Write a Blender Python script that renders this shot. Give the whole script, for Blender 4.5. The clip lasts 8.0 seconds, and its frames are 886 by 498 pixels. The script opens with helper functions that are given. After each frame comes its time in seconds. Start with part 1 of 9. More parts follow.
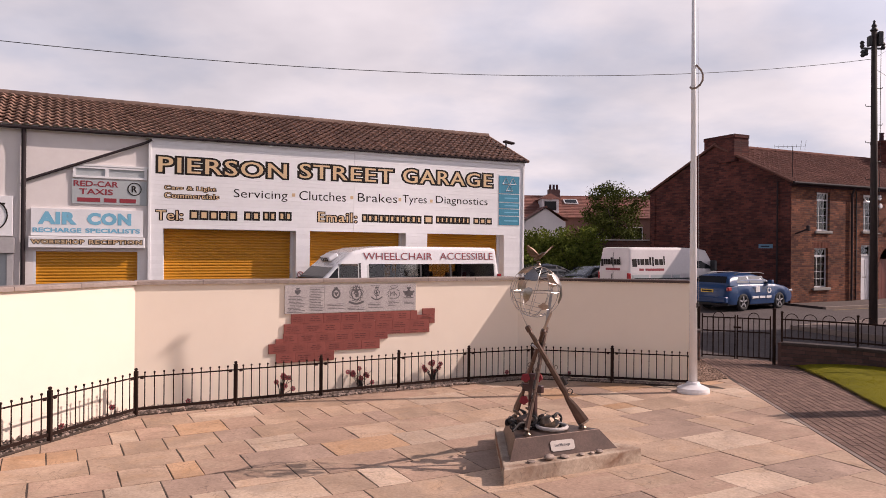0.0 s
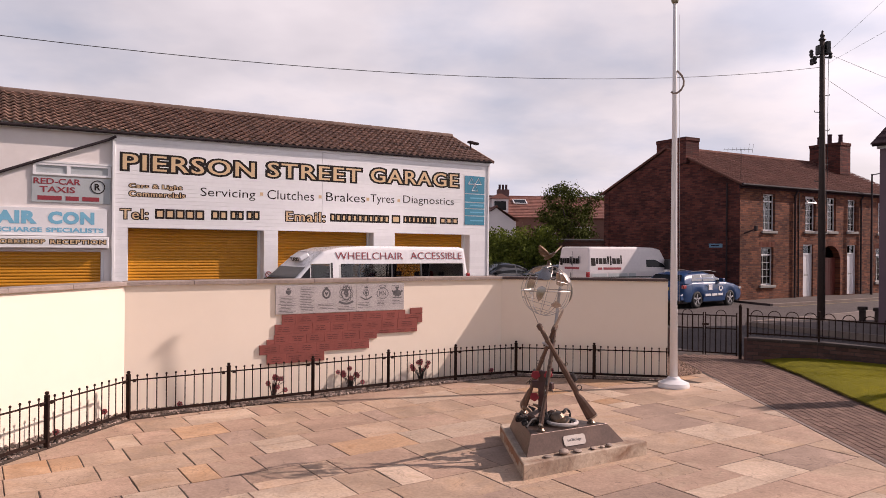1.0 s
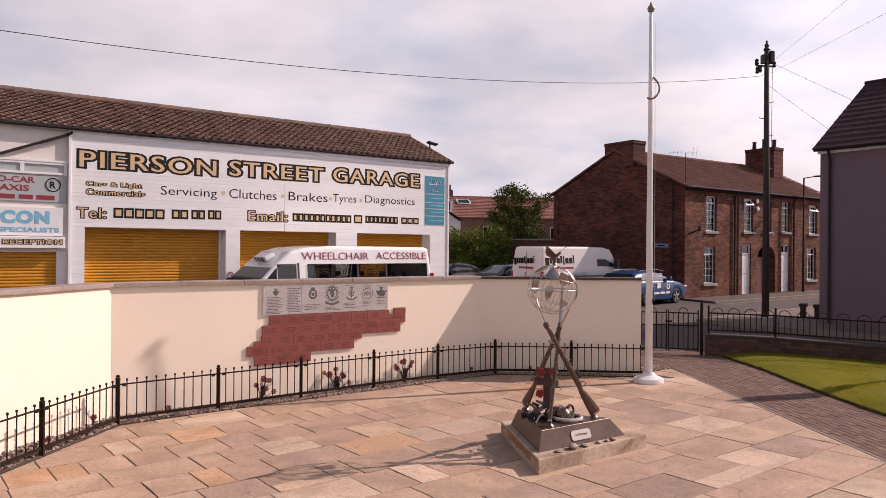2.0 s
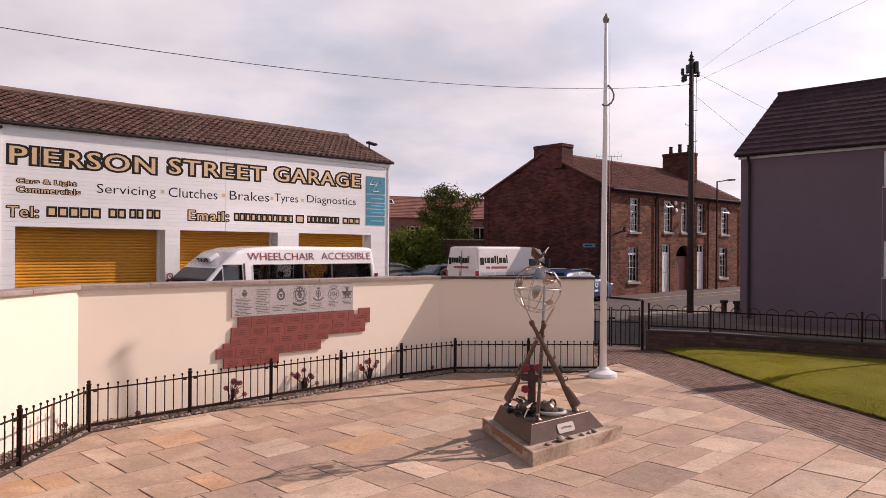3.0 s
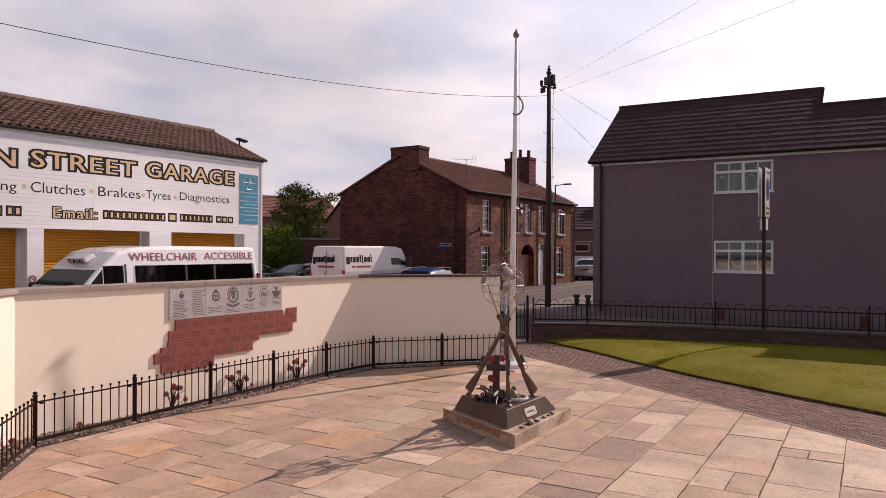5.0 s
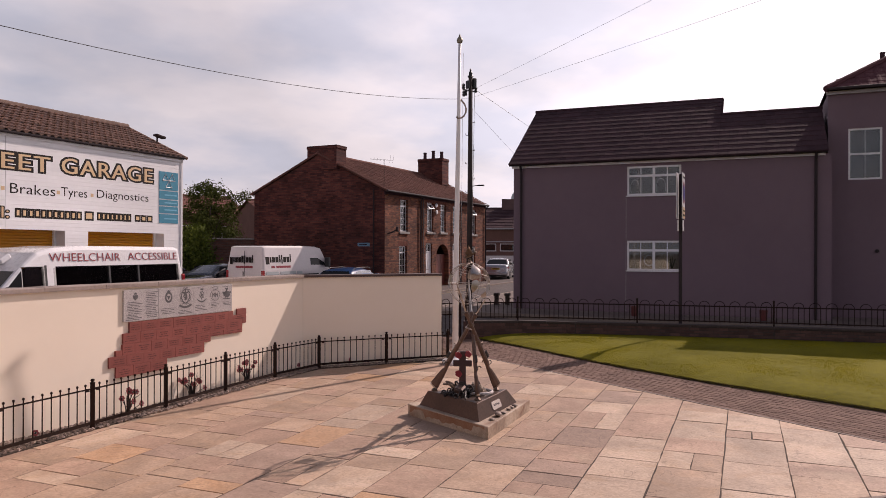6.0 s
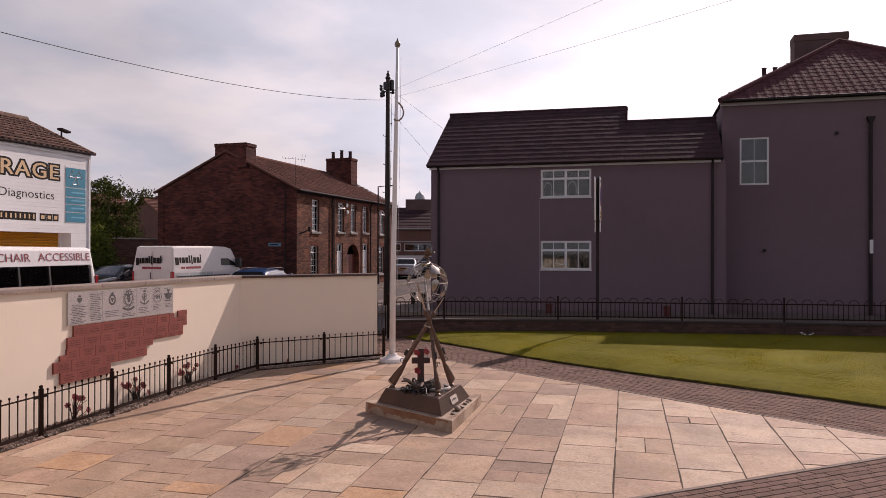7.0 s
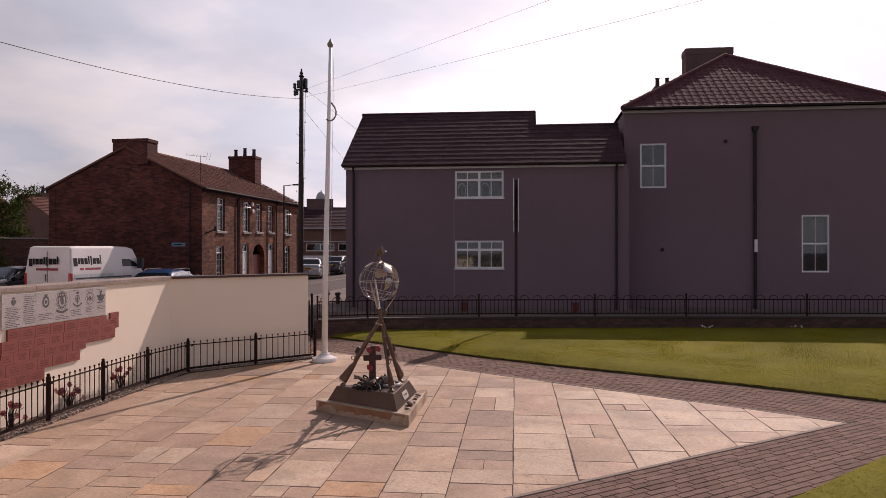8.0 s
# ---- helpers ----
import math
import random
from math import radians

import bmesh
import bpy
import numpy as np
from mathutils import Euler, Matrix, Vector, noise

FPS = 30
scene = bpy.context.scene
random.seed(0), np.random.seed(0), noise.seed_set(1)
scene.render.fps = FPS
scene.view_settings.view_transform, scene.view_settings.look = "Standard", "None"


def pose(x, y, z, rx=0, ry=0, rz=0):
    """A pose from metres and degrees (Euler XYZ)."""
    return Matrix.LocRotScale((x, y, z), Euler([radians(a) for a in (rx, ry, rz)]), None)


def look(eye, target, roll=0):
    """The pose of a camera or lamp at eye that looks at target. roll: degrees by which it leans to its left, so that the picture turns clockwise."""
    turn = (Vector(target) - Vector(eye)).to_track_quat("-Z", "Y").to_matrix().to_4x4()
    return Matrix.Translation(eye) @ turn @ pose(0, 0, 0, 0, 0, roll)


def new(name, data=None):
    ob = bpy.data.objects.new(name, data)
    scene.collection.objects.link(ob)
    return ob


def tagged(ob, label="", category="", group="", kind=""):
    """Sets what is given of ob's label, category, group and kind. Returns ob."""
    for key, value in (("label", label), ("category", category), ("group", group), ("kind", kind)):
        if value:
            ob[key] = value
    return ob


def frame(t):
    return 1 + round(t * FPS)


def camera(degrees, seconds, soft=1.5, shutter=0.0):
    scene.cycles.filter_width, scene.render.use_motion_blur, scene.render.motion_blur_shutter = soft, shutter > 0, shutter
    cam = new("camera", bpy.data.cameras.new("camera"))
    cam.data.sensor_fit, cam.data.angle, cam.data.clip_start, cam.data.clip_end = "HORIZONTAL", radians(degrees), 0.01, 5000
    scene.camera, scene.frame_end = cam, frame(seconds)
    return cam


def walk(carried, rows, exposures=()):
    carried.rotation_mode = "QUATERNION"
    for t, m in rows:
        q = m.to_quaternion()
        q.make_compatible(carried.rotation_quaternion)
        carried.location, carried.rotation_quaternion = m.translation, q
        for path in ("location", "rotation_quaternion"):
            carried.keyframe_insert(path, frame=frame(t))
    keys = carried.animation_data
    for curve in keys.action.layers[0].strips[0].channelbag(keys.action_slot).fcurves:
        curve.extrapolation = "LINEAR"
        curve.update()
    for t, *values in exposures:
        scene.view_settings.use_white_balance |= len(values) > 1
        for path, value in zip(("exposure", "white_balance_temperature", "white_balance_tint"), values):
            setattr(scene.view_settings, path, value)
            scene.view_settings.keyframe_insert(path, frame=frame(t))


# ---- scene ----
cam = camera(62.7, 8.0, soft=0.78)
METRES, EYE, TILT, LEAN, TURN = 7.12, 2.28, 0.0, 0.0, 0.0
ROWS = [
    (0.0, 0.0, 0.0, 0.0, -0.0, 0.04, -0.54),
    (0.5, -0.0542, -0.0053, -0.0002, -2.29, 0.04, -0.52),
    (1.0, -0.1098, -0.0084, -0.0002, -4.61, 0.03, -0.49),
    (1.5, -0.1675, -0.009, -0.0004, -6.91, 0.04, -0.48),
    (3.0, -0.3512, -0.0063, 0.001, -16.56, 0.07, -0.41),
    (3.5, -0.4167, 0.0017, 0.0001, -20.02, 0.1, -0.37),
    (4.0, -0.4829, 0.0122, -0.0005, -23.6, 0.12, -0.32),
    (5.5, -0.6807, 0.0613, -0.0009, -34.74, 0.09, -0.19),
    (6.0, -0.7421, 0.0837, -0.0013, -38.87, 0.11, -0.16),
    (6.5, -0.8018, 0.1095, -0.0016, -43.02, 0.12, -0.13),
    (7.0, -0.8586, 0.1365, -0.0004, -47.2, 0.11, -0.09),
    (7.5, -0.9101, 0.1659, -0.0003, -51.3, 0.11, -0.03),
    (8.0, -0.9595, 0.1977, -0.0019, -55.59, 0.11, 0.04),
]
walk(cam, [(t, pose(0, 0, EYE, TILT, LEAN, TURN) @ pose(METRES * x, METRES * y, METRES * z, 90 + pitch, roll, yaw)) for t, x, y, z, yaw, pitch, roll in ROWS],
     exposures=[(0.0, 0.0, 7000, 29), (3.5, -0.04, 7000, 29), (5.5, -0.20, 7000, 29), (8.0, -0.42, 7000, 29)])

# ---- light ----
SUN_AZ, SUN_EL = radians(7.8), radians(35.2)      # towards the sun: from +x to +y, above the horizon
sun_way = Vector((math.cos(SUN_AZ) * math.cos(SUN_EL), math.sin(SUN_AZ) * math.cos(SUN_EL), math.sin(SUN_EL)))
sun_data = bpy.data.lights.new("sun", "SUN")
sun_data.energy, sun_data.angle, sun_data.color = 4.7, radians(0.55), (1.0, 0.93, 0.84)
sun = new("sun", sun_data)
sun.matrix_world = look((0, 0, 0), -sun_way)

world = bpy.data.worlds.new("world")
scene.world = world
world.use_nodes = True
wn, wl = world.node_tree.nodes, world.node_tree.links
for nd in list(wn):
    wn.remove(nd)
w_out = wn.new("ShaderNodeOutputWorld")
w_bg = wn.new("ShaderNodeBackground")
w_sky = wn.new("ShaderNodeTexSky")
w_sky.sky_type, w_sky.sun_disc = "NISHITA", False
w_sky.sun_elevation, w_sky.sun_rotation = SUN_EL, radians(90) - SUN_AZ
w_sky.air_density, w_sky.dust_density, w_sky.ozone_density = 1.0, 2.0, 1.0
w_gain = wn.new("ShaderNodeVectorMath")
w_gain.operation = "SCALE"
w_gain.inputs["Scale"].default_value = 0.075
wl.new(w_sky.outputs[0], w_gain.inputs[0])
w_co = wn.new("ShaderNodeTexCoord")
# a flat deck of cloud: the way divided by its height
w_sep = wn.new("ShaderNodeSeparateXYZ")
wl.new(w_co.outputs["Generated"], w_sep.inputs[0])
w_up = wn.new("ShaderNodeMath")
w_up.operation = "MAXIMUM"
w_up.inputs[1].default_value = 0.0
wl.new(w_sep.outputs["Z"], w_up.inputs[0])
w_add = wn.new("ShaderNodeMath")
w_add.operation = "ADD"
w_add.inputs[1].default_value = 0.22
wl.new(w_up.outputs[0], w_add.inputs[0])
w_div = wn.new("ShaderNodeVectorMath")
w_div.operation = "DIVIDE"
w_cmb = wn.new("ShaderNodeCombineXYZ")
for s in "XYZ":
    wl.new(w_add.outputs[0], w_cmb.inputs[s])
wl.new(w_co.outputs["Generated"], w_div.inputs[0])
wl.new(w_cmb.outputs[0], w_div.inputs[1])


def w_noise(scale, detail, rough, shift):
    m = wn.new("ShaderNodeMapping")
    m.inputs["Location"].default_value = shift
    m.inputs["Scale"].default_value = (1.0, 1.0, 0.6)
    n = wn.new("ShaderNodeTexNoise")
    n.inputs["Scale"].default_value, n.inputs["Detail"].default_value, n.inputs["Roughness"].default_value = scale, detail, rough
    wl.new(w_div.outputs[0], m.inputs[0])
    wl.new(m.outputs[0], n.inputs[0])
    return n.outputs[0]


def w_ramp(sock, a, b, ca=(0, 0, 0, 1), cb=(1, 1, 1, 1)):
    r = wn.new("ShaderNodeValToRGB")
    r.color_ramp.elements[0].position, r.color_ramp.elements[1].position = a, b
    r.color_ramp.elements[0].color, r.color_ramp.elements[1].color = ca, cb
    wl.new(sock, r.inputs[0])
    return r.outputs[0]


cover = w_ramp(w_noise(1.1, 5, 0.5, (3.1, 0.4, 0)), 0.34, 0.50, (0.72, 0.72, 0.72, 1))
tone = w_ramp(w_noise(1.7, 6, 0.52, (0.3, 5.0, 0)), 0.38, 0.60, (0.59, 0.672, 0.765, 1), (0.80, 0.828, 0.852, 1))
# the deck glows round the sun
w_dot = wn.new("ShaderNodeVectorMath")
w_dot.operation = "DOT_PRODUCT"
w_dot.inputs[1].default_value = sun_way
wl.new(w_co.outputs["Generated"], w_dot.inputs[0])
w_glow = wn.new("ShaderNodeMapRange")
w_glow.inputs[1].default_value, w_glow.inputs[2].default_value = -0.4, 1.0
wl.new(w_dot.outputs["Value"], w_glow.inputs[0])
w_band = wn.new("ShaderNodeValToRGB")
for k, (at, c) in enumerate(((0.12, (0.84, 0.86, 0.88, 1)), (0.45, (1, 1, 1, 1)), (0.68, (1, 1, 1, 1)), (1.0, (2.3, 2.25, 2.2, 1)))):
    el = w_band.color_ramp.elements[k] if k < 1 else w_band.color_ramp.elements.new(at) if k < 3 else w_band.color_ramp.elements[-1]
    el.position, el.color = at, c
wl.new(w_glow.outputs[0], w_band.inputs[0])
glow = w_band.outputs[0]
w_lit = wn.new("ShaderNodeMix")
w_lit.data_type, w_lit.blend_type = "RGBA", "MULTIPLY"
w_lit.inputs[0].default_value = 1.0
wl.new(tone, w_lit.inputs[6])
wl.new(glow, w_lit.inputs[7])
w_mix = wn.new("ShaderNodeMix")
w_mix.data_type = "RGBA"
# the cloud thins overhead
thin = w_ramp(w_sep.outputs["Z"], 0.30, 0.72, (1, 1, 1, 1), (0.12, 0.12, 0.12, 1))
w_cov = wn.new("ShaderNodeMath")
w_cov.operation = "MULTIPLY"
wl.new(cover, w_cov.inputs[0])
wl.new(thin, w_cov.inputs[1])
wl.new(w_cov.outputs[0], w_mix.inputs[0])
wl.new(w_gain.outputs[0], w_mix.inputs[6])
wl.new(w_lit.outputs[2], w_mix.inputs[7])
wl.new(w_mix.outputs[2], w_bg.inputs[0])
w_bg.inputs[1].default_value = 1.0
wl.new(w_bg.outputs[0], w_out.inputs[0])


# ---- materials ----
def mat(name, c1, c2=None, rough=0.7, scale=6.0, bump=0.0, bscale=60.0, metal=0.0, rand=0.0, island=0.0, big=0.5, coat=0.0, hue=0.0, spec=0.5):
    """A surface in two colours mixed at a fine and a coarse scale, with relief; rand varies it from piece to piece."""
    m = bpy.data.materials.new(name)
    m.use_nodes = True
    n, l = m.node_tree.nodes, m.node_tree.links
    b = n["Principled BSDF"]
    c2 = c2 or tuple(min(1, v * 0.82) for v in c1)
    geo = n.new("ShaderNodeNewGeometry")
    fine, wide = n.new("ShaderNodeTexNoise"), n.new("ShaderNodeTexNoise")
    fine.inputs["Scale"].default_value, fine.inputs["Detail"].default_value, fine.inputs["Roughness"].default_value = scale * 6, 6, 0.65
    wide.inputs["Scale"].default_value, wide.inputs["Detail"].default_value = scale * 0.5, 4
    add = n.new("ShaderNodeMix")
    add.inputs[0].default_value = big
    mixc = n.new("ShaderNodeMix")
    mixc.data_type = "RGBA"
    sharp = n.new("ShaderNodeMapRange")
    sharp.inputs[1].default_value, sharp.inputs[2].default_value = 0.34, 0.66
    for t in (fine, wide):
        l.new(geo.outputs["Position"], t.inputs["Vector"])
    l.new(fine.outputs[0], add.inputs[2])
    l.new(wide.outputs[0], add.inputs[3])
    l.new(add.outputs[0], sharp.inputs[0])
    l.new(sharp.outputs[0], mixc.inputs[0])
    mixc.inputs[6].default_value, mixc.inputs[7].default_value = (*c1, 1), (*c2, 1)
    col = mixc.outputs[2]
    if rand or island:
        src = n.new("ShaderNodeObjectInfo").outputs["Random"] if rand else geo.outputs["Random Per Island"]
        k = rand or island
        hsv = n.new("ShaderNodeHueSaturation")
        mr = n.new("ShaderNodeMapRange")
        mr.inputs[3].default_value, mr.inputs[4].default_value = 1 - k, 1 + k
        l.new(src, mr.inputs[0])
        l.new(mr.outputs[0], hsv.inputs["Value"])
        if hue:
            wob = n.new("ShaderNodeTexWhiteNoise")
            wob.noise_dimensions = "1D"
            l.new(src, wob.inputs["W"])
            mh = n.new("ShaderNodeMapRange")
            mh.inputs[3].default_value, mh.inputs[4].default_value = 0.5 - hue, 0.5 + hue
            l.new(wob.outputs[0], mh.inputs[0])
            l.new(mh.outputs[0], hsv.inputs["Hue"])
            ms = n.new("ShaderNodeMapRange")
            ms.inputs[3].default_value, ms.inputs[4].default_value = 1.25, 0.6
            l.new(wob.outputs[0], ms.inputs[0])
            l.new(ms.outputs[0], hsv.inputs["Saturation"])
        l.new(col, hsv.inputs["Color"])
        col = hsv.outputs[0]
    l.new(col, b.inputs["Base Color"])
    rr = n.new("ShaderNodeMapRange")
    rr.inputs[3].default_value, rr.inputs[4].default_value = max(0.02, rough - 0.08), min(1, rough + 0.08)
    l.new(fine.outputs[0], rr.inputs[0])
    l.new(rr.outputs[0], b.inputs["Roughness"])
    b.inputs["Metallic"].default_value = metal
    b.inputs["Coat Weight"].default_value = coat
    b.inputs["Specular IOR Level"].default_value = spec
    if bump:
        bn = n.new("ShaderNodeTexNoise")
        bn.inputs["Scale"].default_value, bn.inputs["Detail"].default_value = bscale, 5
        l.new(geo.outputs["Position"], bn.inputs["Vector"])
        bp = n.new("ShaderNodeBump")
        bp.inputs["Strength"].default_value, bp.inputs["Distance"].default_value = min(1, bump), 0.01
        l.new(bn.outputs[0], bp.inputs["Height"])
        l.new(bp.outputs[0], b.inputs["Normal"])
    return m


def brickwork(name, way, c1, c2, mortar, width=0.225, row=0.075, joint=0.010, soot=0.35):
    """Coursed bricks on a wall that runs along the plan direction way."""
    m = bpy.data.materials.new(name)
    m.use_nodes = True
    n, l = m.node_tree.nodes, m.node_tree.links
    b = n["Principled BSDF"]
    geo = n.new("ShaderNodeNewGeometry")
    dot, sep, cmb = n.new("ShaderNodeVectorMath"), n.new("ShaderNodeSeparateXYZ"), n.new("ShaderNodeCombineXYZ")
    dot.operation = "DOT_PRODUCT"
    dot.inputs[1].default_value = (way[0], way[1], 0)
    l.new(geo.outputs["Position"], dot.inputs[0])
    l.new(geo.outputs["Position"], sep.inputs[0])
    l.new(dot.outputs["Value"], cmb.inputs[0])
    l.new(sep.outputs["Z"], cmb.inputs[1])
    t = n.new("ShaderNodeTexBrick")
    t.inputs["Scale"].default_value = 1.0
    t.inputs["Mortar Size"].default_value, t.inputs["Mortar Smooth"].default_value = joint * 0.6, 0.3
    t.inputs["Brick Width"].default_value, t.inputs["Row Height"].default_value = width, row
    t.inputs["Bias"].default_value = 0.0
    t.inputs["Color1"].default_value, t.inputs["Color2"].default_value, t.inputs["Mortar"].default_value = (*c1, 1), (*c2, 1), (*mortar, 1)
    l.new(cmb.outputs[0], t.inputs["Vector"])
    sm = n.new("ShaderNodeTexNoise")
    sm.inputs["Scale"].default_value, sm.inputs["Detail"].default_value, sm.inputs["Roughness"].default_value = 0.9, 9, 0.72
    l.new(geo.outputs["Position"], sm.inputs["Vector"])
    mr = n.new("ShaderNodeMapRange")
    mr.inputs[1].default_value, mr.inputs[2].default_value = 0.32, 0.68
    mr.inputs[3].default_value, mr.inputs[4].default_value = 1 - soot, 1.2
    l.new(sm.outputs[0], mr.inputs[0])
    sc = n.new("ShaderNodeVectorMath")
    sc.operation = "SCALE"
    l.new(t.outputs["Color"], sc.inputs[0])
    l.new(mr.outputs[0], sc.inputs["Scale"])
    l.new(sc.outputs[0], b.inputs["Base Color"])
    b.inputs["Roughness"].default_value = 0.9
    b.inputs["Specular IOR Level"].default_value = 0.25
    bp = n.new("ShaderNodeBump")
    bp.inputs["Strength"].default_value, bp.inputs["Distance"].default_value = 0.7, 0.012
    bp.invert = True
    l.new(t.outputs["Fac"], bp.inputs["Height"])
    l.new(bp.outputs[0], b.inputs["Normal"])
    return m


def glass(name, tint=(0.9, 0.95, 0.95), rough=0.02, clear=0.5, ior=1.55):
    """A pane: partly clear, with the mirror gloss of glass."""
    m = bpy.data.materials.new(name)
    m.use_nodes = True
    n, l = m.node_tree.nodes, m.node_tree.links
    n.remove(n["Principled BSDF"])
    tr, gl, mx = n.new("ShaderNodeBsdfTransparent"), n.new("ShaderNodeBsdfGlossy"), n.new("ShaderNodeMixShader")
    tr.inputs[0].default_value = (*[v * clear for v in tint], 1)
    gl.inputs["Roughness"].default_value = rough
    fr = n.new("ShaderNodeFresnel")
    fr.inputs[0].default_value = ior
    l.new(fr.outputs[0], mx.inputs[0])
    l.new(tr.outputs[0], mx.inputs[1])
    l.new(gl.outputs[0], mx.inputs[2])
    l.new(mx.outputs[0], n["Material Output"].inputs[0])
    return m


M_ASPHALT = mat("asphalt", (0.082, 0.060, 0.057), (0.052, 0.038, 0.037), 0.9, 1.2, 0.5, 90)
M_PAVE = mat("footway", (0.17, 0.126, 0.11), (0.115, 0.085, 0.075), 0.9, 1.5, 0.4, 50)
M_KERB = mat("kerb_stone", (0.34, 0.32, 0.30), (0.24, 0.225, 0.21), 0.85, 3, 0.3, 60)
M_PAVE_DARK = mat("dark_footway", (0.088, 0.060, 0.052), (0.058, 0.042, 0.037), 0.9, 1.5, 0.4, 50)
M_YELLOW_LINE = mat("yellow_line", (0.26, 0.18, 0.07), (0.14, 0.10, 0.06), 0.8, 4)
M_BED = mat("joint_mortar", (0.075, 0.048, 0.034), (0.035, 0.024, 0.018), 0.95, 8, 0.4, 120)
M_BLOCK = mat("block_paver", (0.222, 0.142, 0.114), (0.155, 0.10, 0.082), 0.95, 5, 0.4, 110, rand=0.16, spec=0.15)
M_BLOCKS = mat("block_paver_rest", (0.222, 0.142, 0.114), (0.155, 0.10, 0.082), 0.95, 5, 0.4, 110, island=0.16, spec=0.15)
M_EDGING = mat("edging_stone", (0.25, 0.19, 0.16), (0.18, 0.14, 0.118), 0.9, 5, 0.3, 90)
M_RENDER = mat("cream_render", (0.84, 0.728, 0.608), (0.79, 0.678, 0.562), 0.88, 0.9, 0.22, 160, big=0.8)
M_COPING = mat("coping_stone", (0.36, 0.285, 0.25), (0.20, 0.155, 0.135), 0.85, 4, 0.3, 60)
M_GRAVEL = mat("gravel", (0.38, 0.25, 0.18), (0.21, 0.135, 0.10), 0.9, 30, 0.6, 70, island=0.45)
M_GRAVEL_G = mat("grey_gravel", (0.40, 0.305, 0.255), (0.15, 0.11, 0.092), 0.9, 30, 0.6, 70, island=0.5)
M_SOIL = mat("soil", (0.10, 0.075, 0.055), (0.06, 0.047, 0.038), 0.95, 9, 0.6, 50)
M_TURF = mat("turf", (0.205, 0.182, 0.013), (0.11, 0.104, 0.010), 0.95, 1.2, 0.3, 120, spec=0.1)
M_BLADE = mat("grass_blade", (0.345, 0.298, 0.019), (0.175, 0.162, 0.013), 0.95, 1.3, island=0.22, big=0.7, spec=0.1)
bn, bl = M_BLADE.node_tree.nodes, M_BLADE.node_tree.links    # thin blades let half the light through
b_tr, b_mix = bn.new("ShaderNodeBsdfTranslucent"), bn.new("ShaderNodeMixShader")
bl.new(bn["Principled BSDF"].inputs["Base Color"].links[0].from_socket, b_tr.inputs[0])
b_mix.inputs[0].default_value = 0.5
bl.new(bn["Principled BSDF"].outputs[0], b_mix.inputs[1])
bl.new(b_tr.outputs[0], b_mix.inputs[2])
bl.new(b_mix.outputs[0], bn["Material Output"].inputs[0])
M_IRON = mat("black_iron", (0.013, 0.0075, 0.006), (0.032, 0.014, 0.0095), 0.8, 10, 0.15, 90, spec=0.15)
M_RED_BRICK = mat("engraved_brick", (0.27, 0.072, 0.056), (0.215, 0.057, 0.046), 0.85, 6, 0.3, 90, rand=0.06)
M_GRANITE = mat("speckled_granite", (0.58, 0.53, 0.52), (0.28, 0.25, 0.25), 0.4, 11, 0.05, 90, big=0.15)
M_ENGRAVE = mat("engraving", (0.06, 0.055, 0.06), (0.15, 0.14, 0.145), 0.7, 30)
M_ENGRAVE_R = mat("brick_engraving", (0.10, 0.026, 0.022), (0.14, 0.036, 0.03), 0.8, 12)
M_WHITE = mat("white_cladding", (0.80, 0.79, 0.80), (0.73, 0.72, 0.73), 0.5, 1.2, 0.05, 60, rand=0.03)
M_WHITE_PAINT = mat("white_paint", (0.80, 0.79, 0.79), (0.72, 0.71, 0.71), 0.45, 3, 0.04, 80)
M_STUCCO = mat("off_white_render", (0.81, 0.755, 0.73), (0.67, 0.61, 0.59), 0.85, 0.9, 0.2, 90, big=0.8)
M_SHUTTER = mat("yellow_shutter", (0.60, 0.255, 0.012), (0.50, 0.205, 0.010), 0.42, 1.5, 0.03, 60)
M_RIDGE = mat("weathered_ridge", (0.20, 0.135, 0.11), (0.12, 0.08, 0.065), 0.9, 3, 0.4, 45, island=0.2, spec=0.2)
M_TILE = mat("roof_tile", (0.37, 0.215, 0.155), (0.13, 0.073, 0.053), 0.6, 7, 0.35, 45, rand=0.25, spec=0.5, big=0.25)
M_TILES = mat("roof_tile_rest", (0.37, 0.215, 0.155), (0.13, 0.073, 0.053), 0.6, 7, 0.35, 45, island=0.25, spec=0.5, big=0.25)
M_HOUSE_TILES = mat("house_roof_tile", (0.20, 0.092, 0.072), (0.125, 0.060, 0.050), 0.95, 3, 0.5, 45, island=0.16, spec=0.15)
M_SLATE = mat("dark_tile", (0.066, 0.033, 0.040), (0.045, 0.024, 0.029), 0.85, 3, 0.3, 45, island=0.18, spec=0.15)
M_RED_TILE = mat("red_tile", (0.23, 0.085, 0.06), (0.15, 0.06, 0.045), 0.85, 3, 0.3, 30, island=0.2)
M_GREY_RENDER = mat("dark_grey_render", (0.186, 0.126, 0.149), (0.160, 0.107, 0.128), 0.88, 0.5, 0.2, 140, big=0.8)
M_PIPE = mat("black_pipe", (0.030, 0.022, 0.024), (0.045, 0.034, 0.036), 0.75, 6, spec=0.15)
M_FASCIA = mat("fascia", (0.42, 0.40, 0.40), (0.34, 0.32, 0.32), 0.6, 4)
M_UPVC = mat("window_plastic", (0.78, 0.77, 0.78), (0.70, 0.69, 0.70), 0.35, 4)
# these two dark colours stand in for the lack of light behind openings
M_DARK = mat("unlit_inside", (0.02, 0.02, 0.022), (0.035, 0.033, 0.035), 0.9, 4)
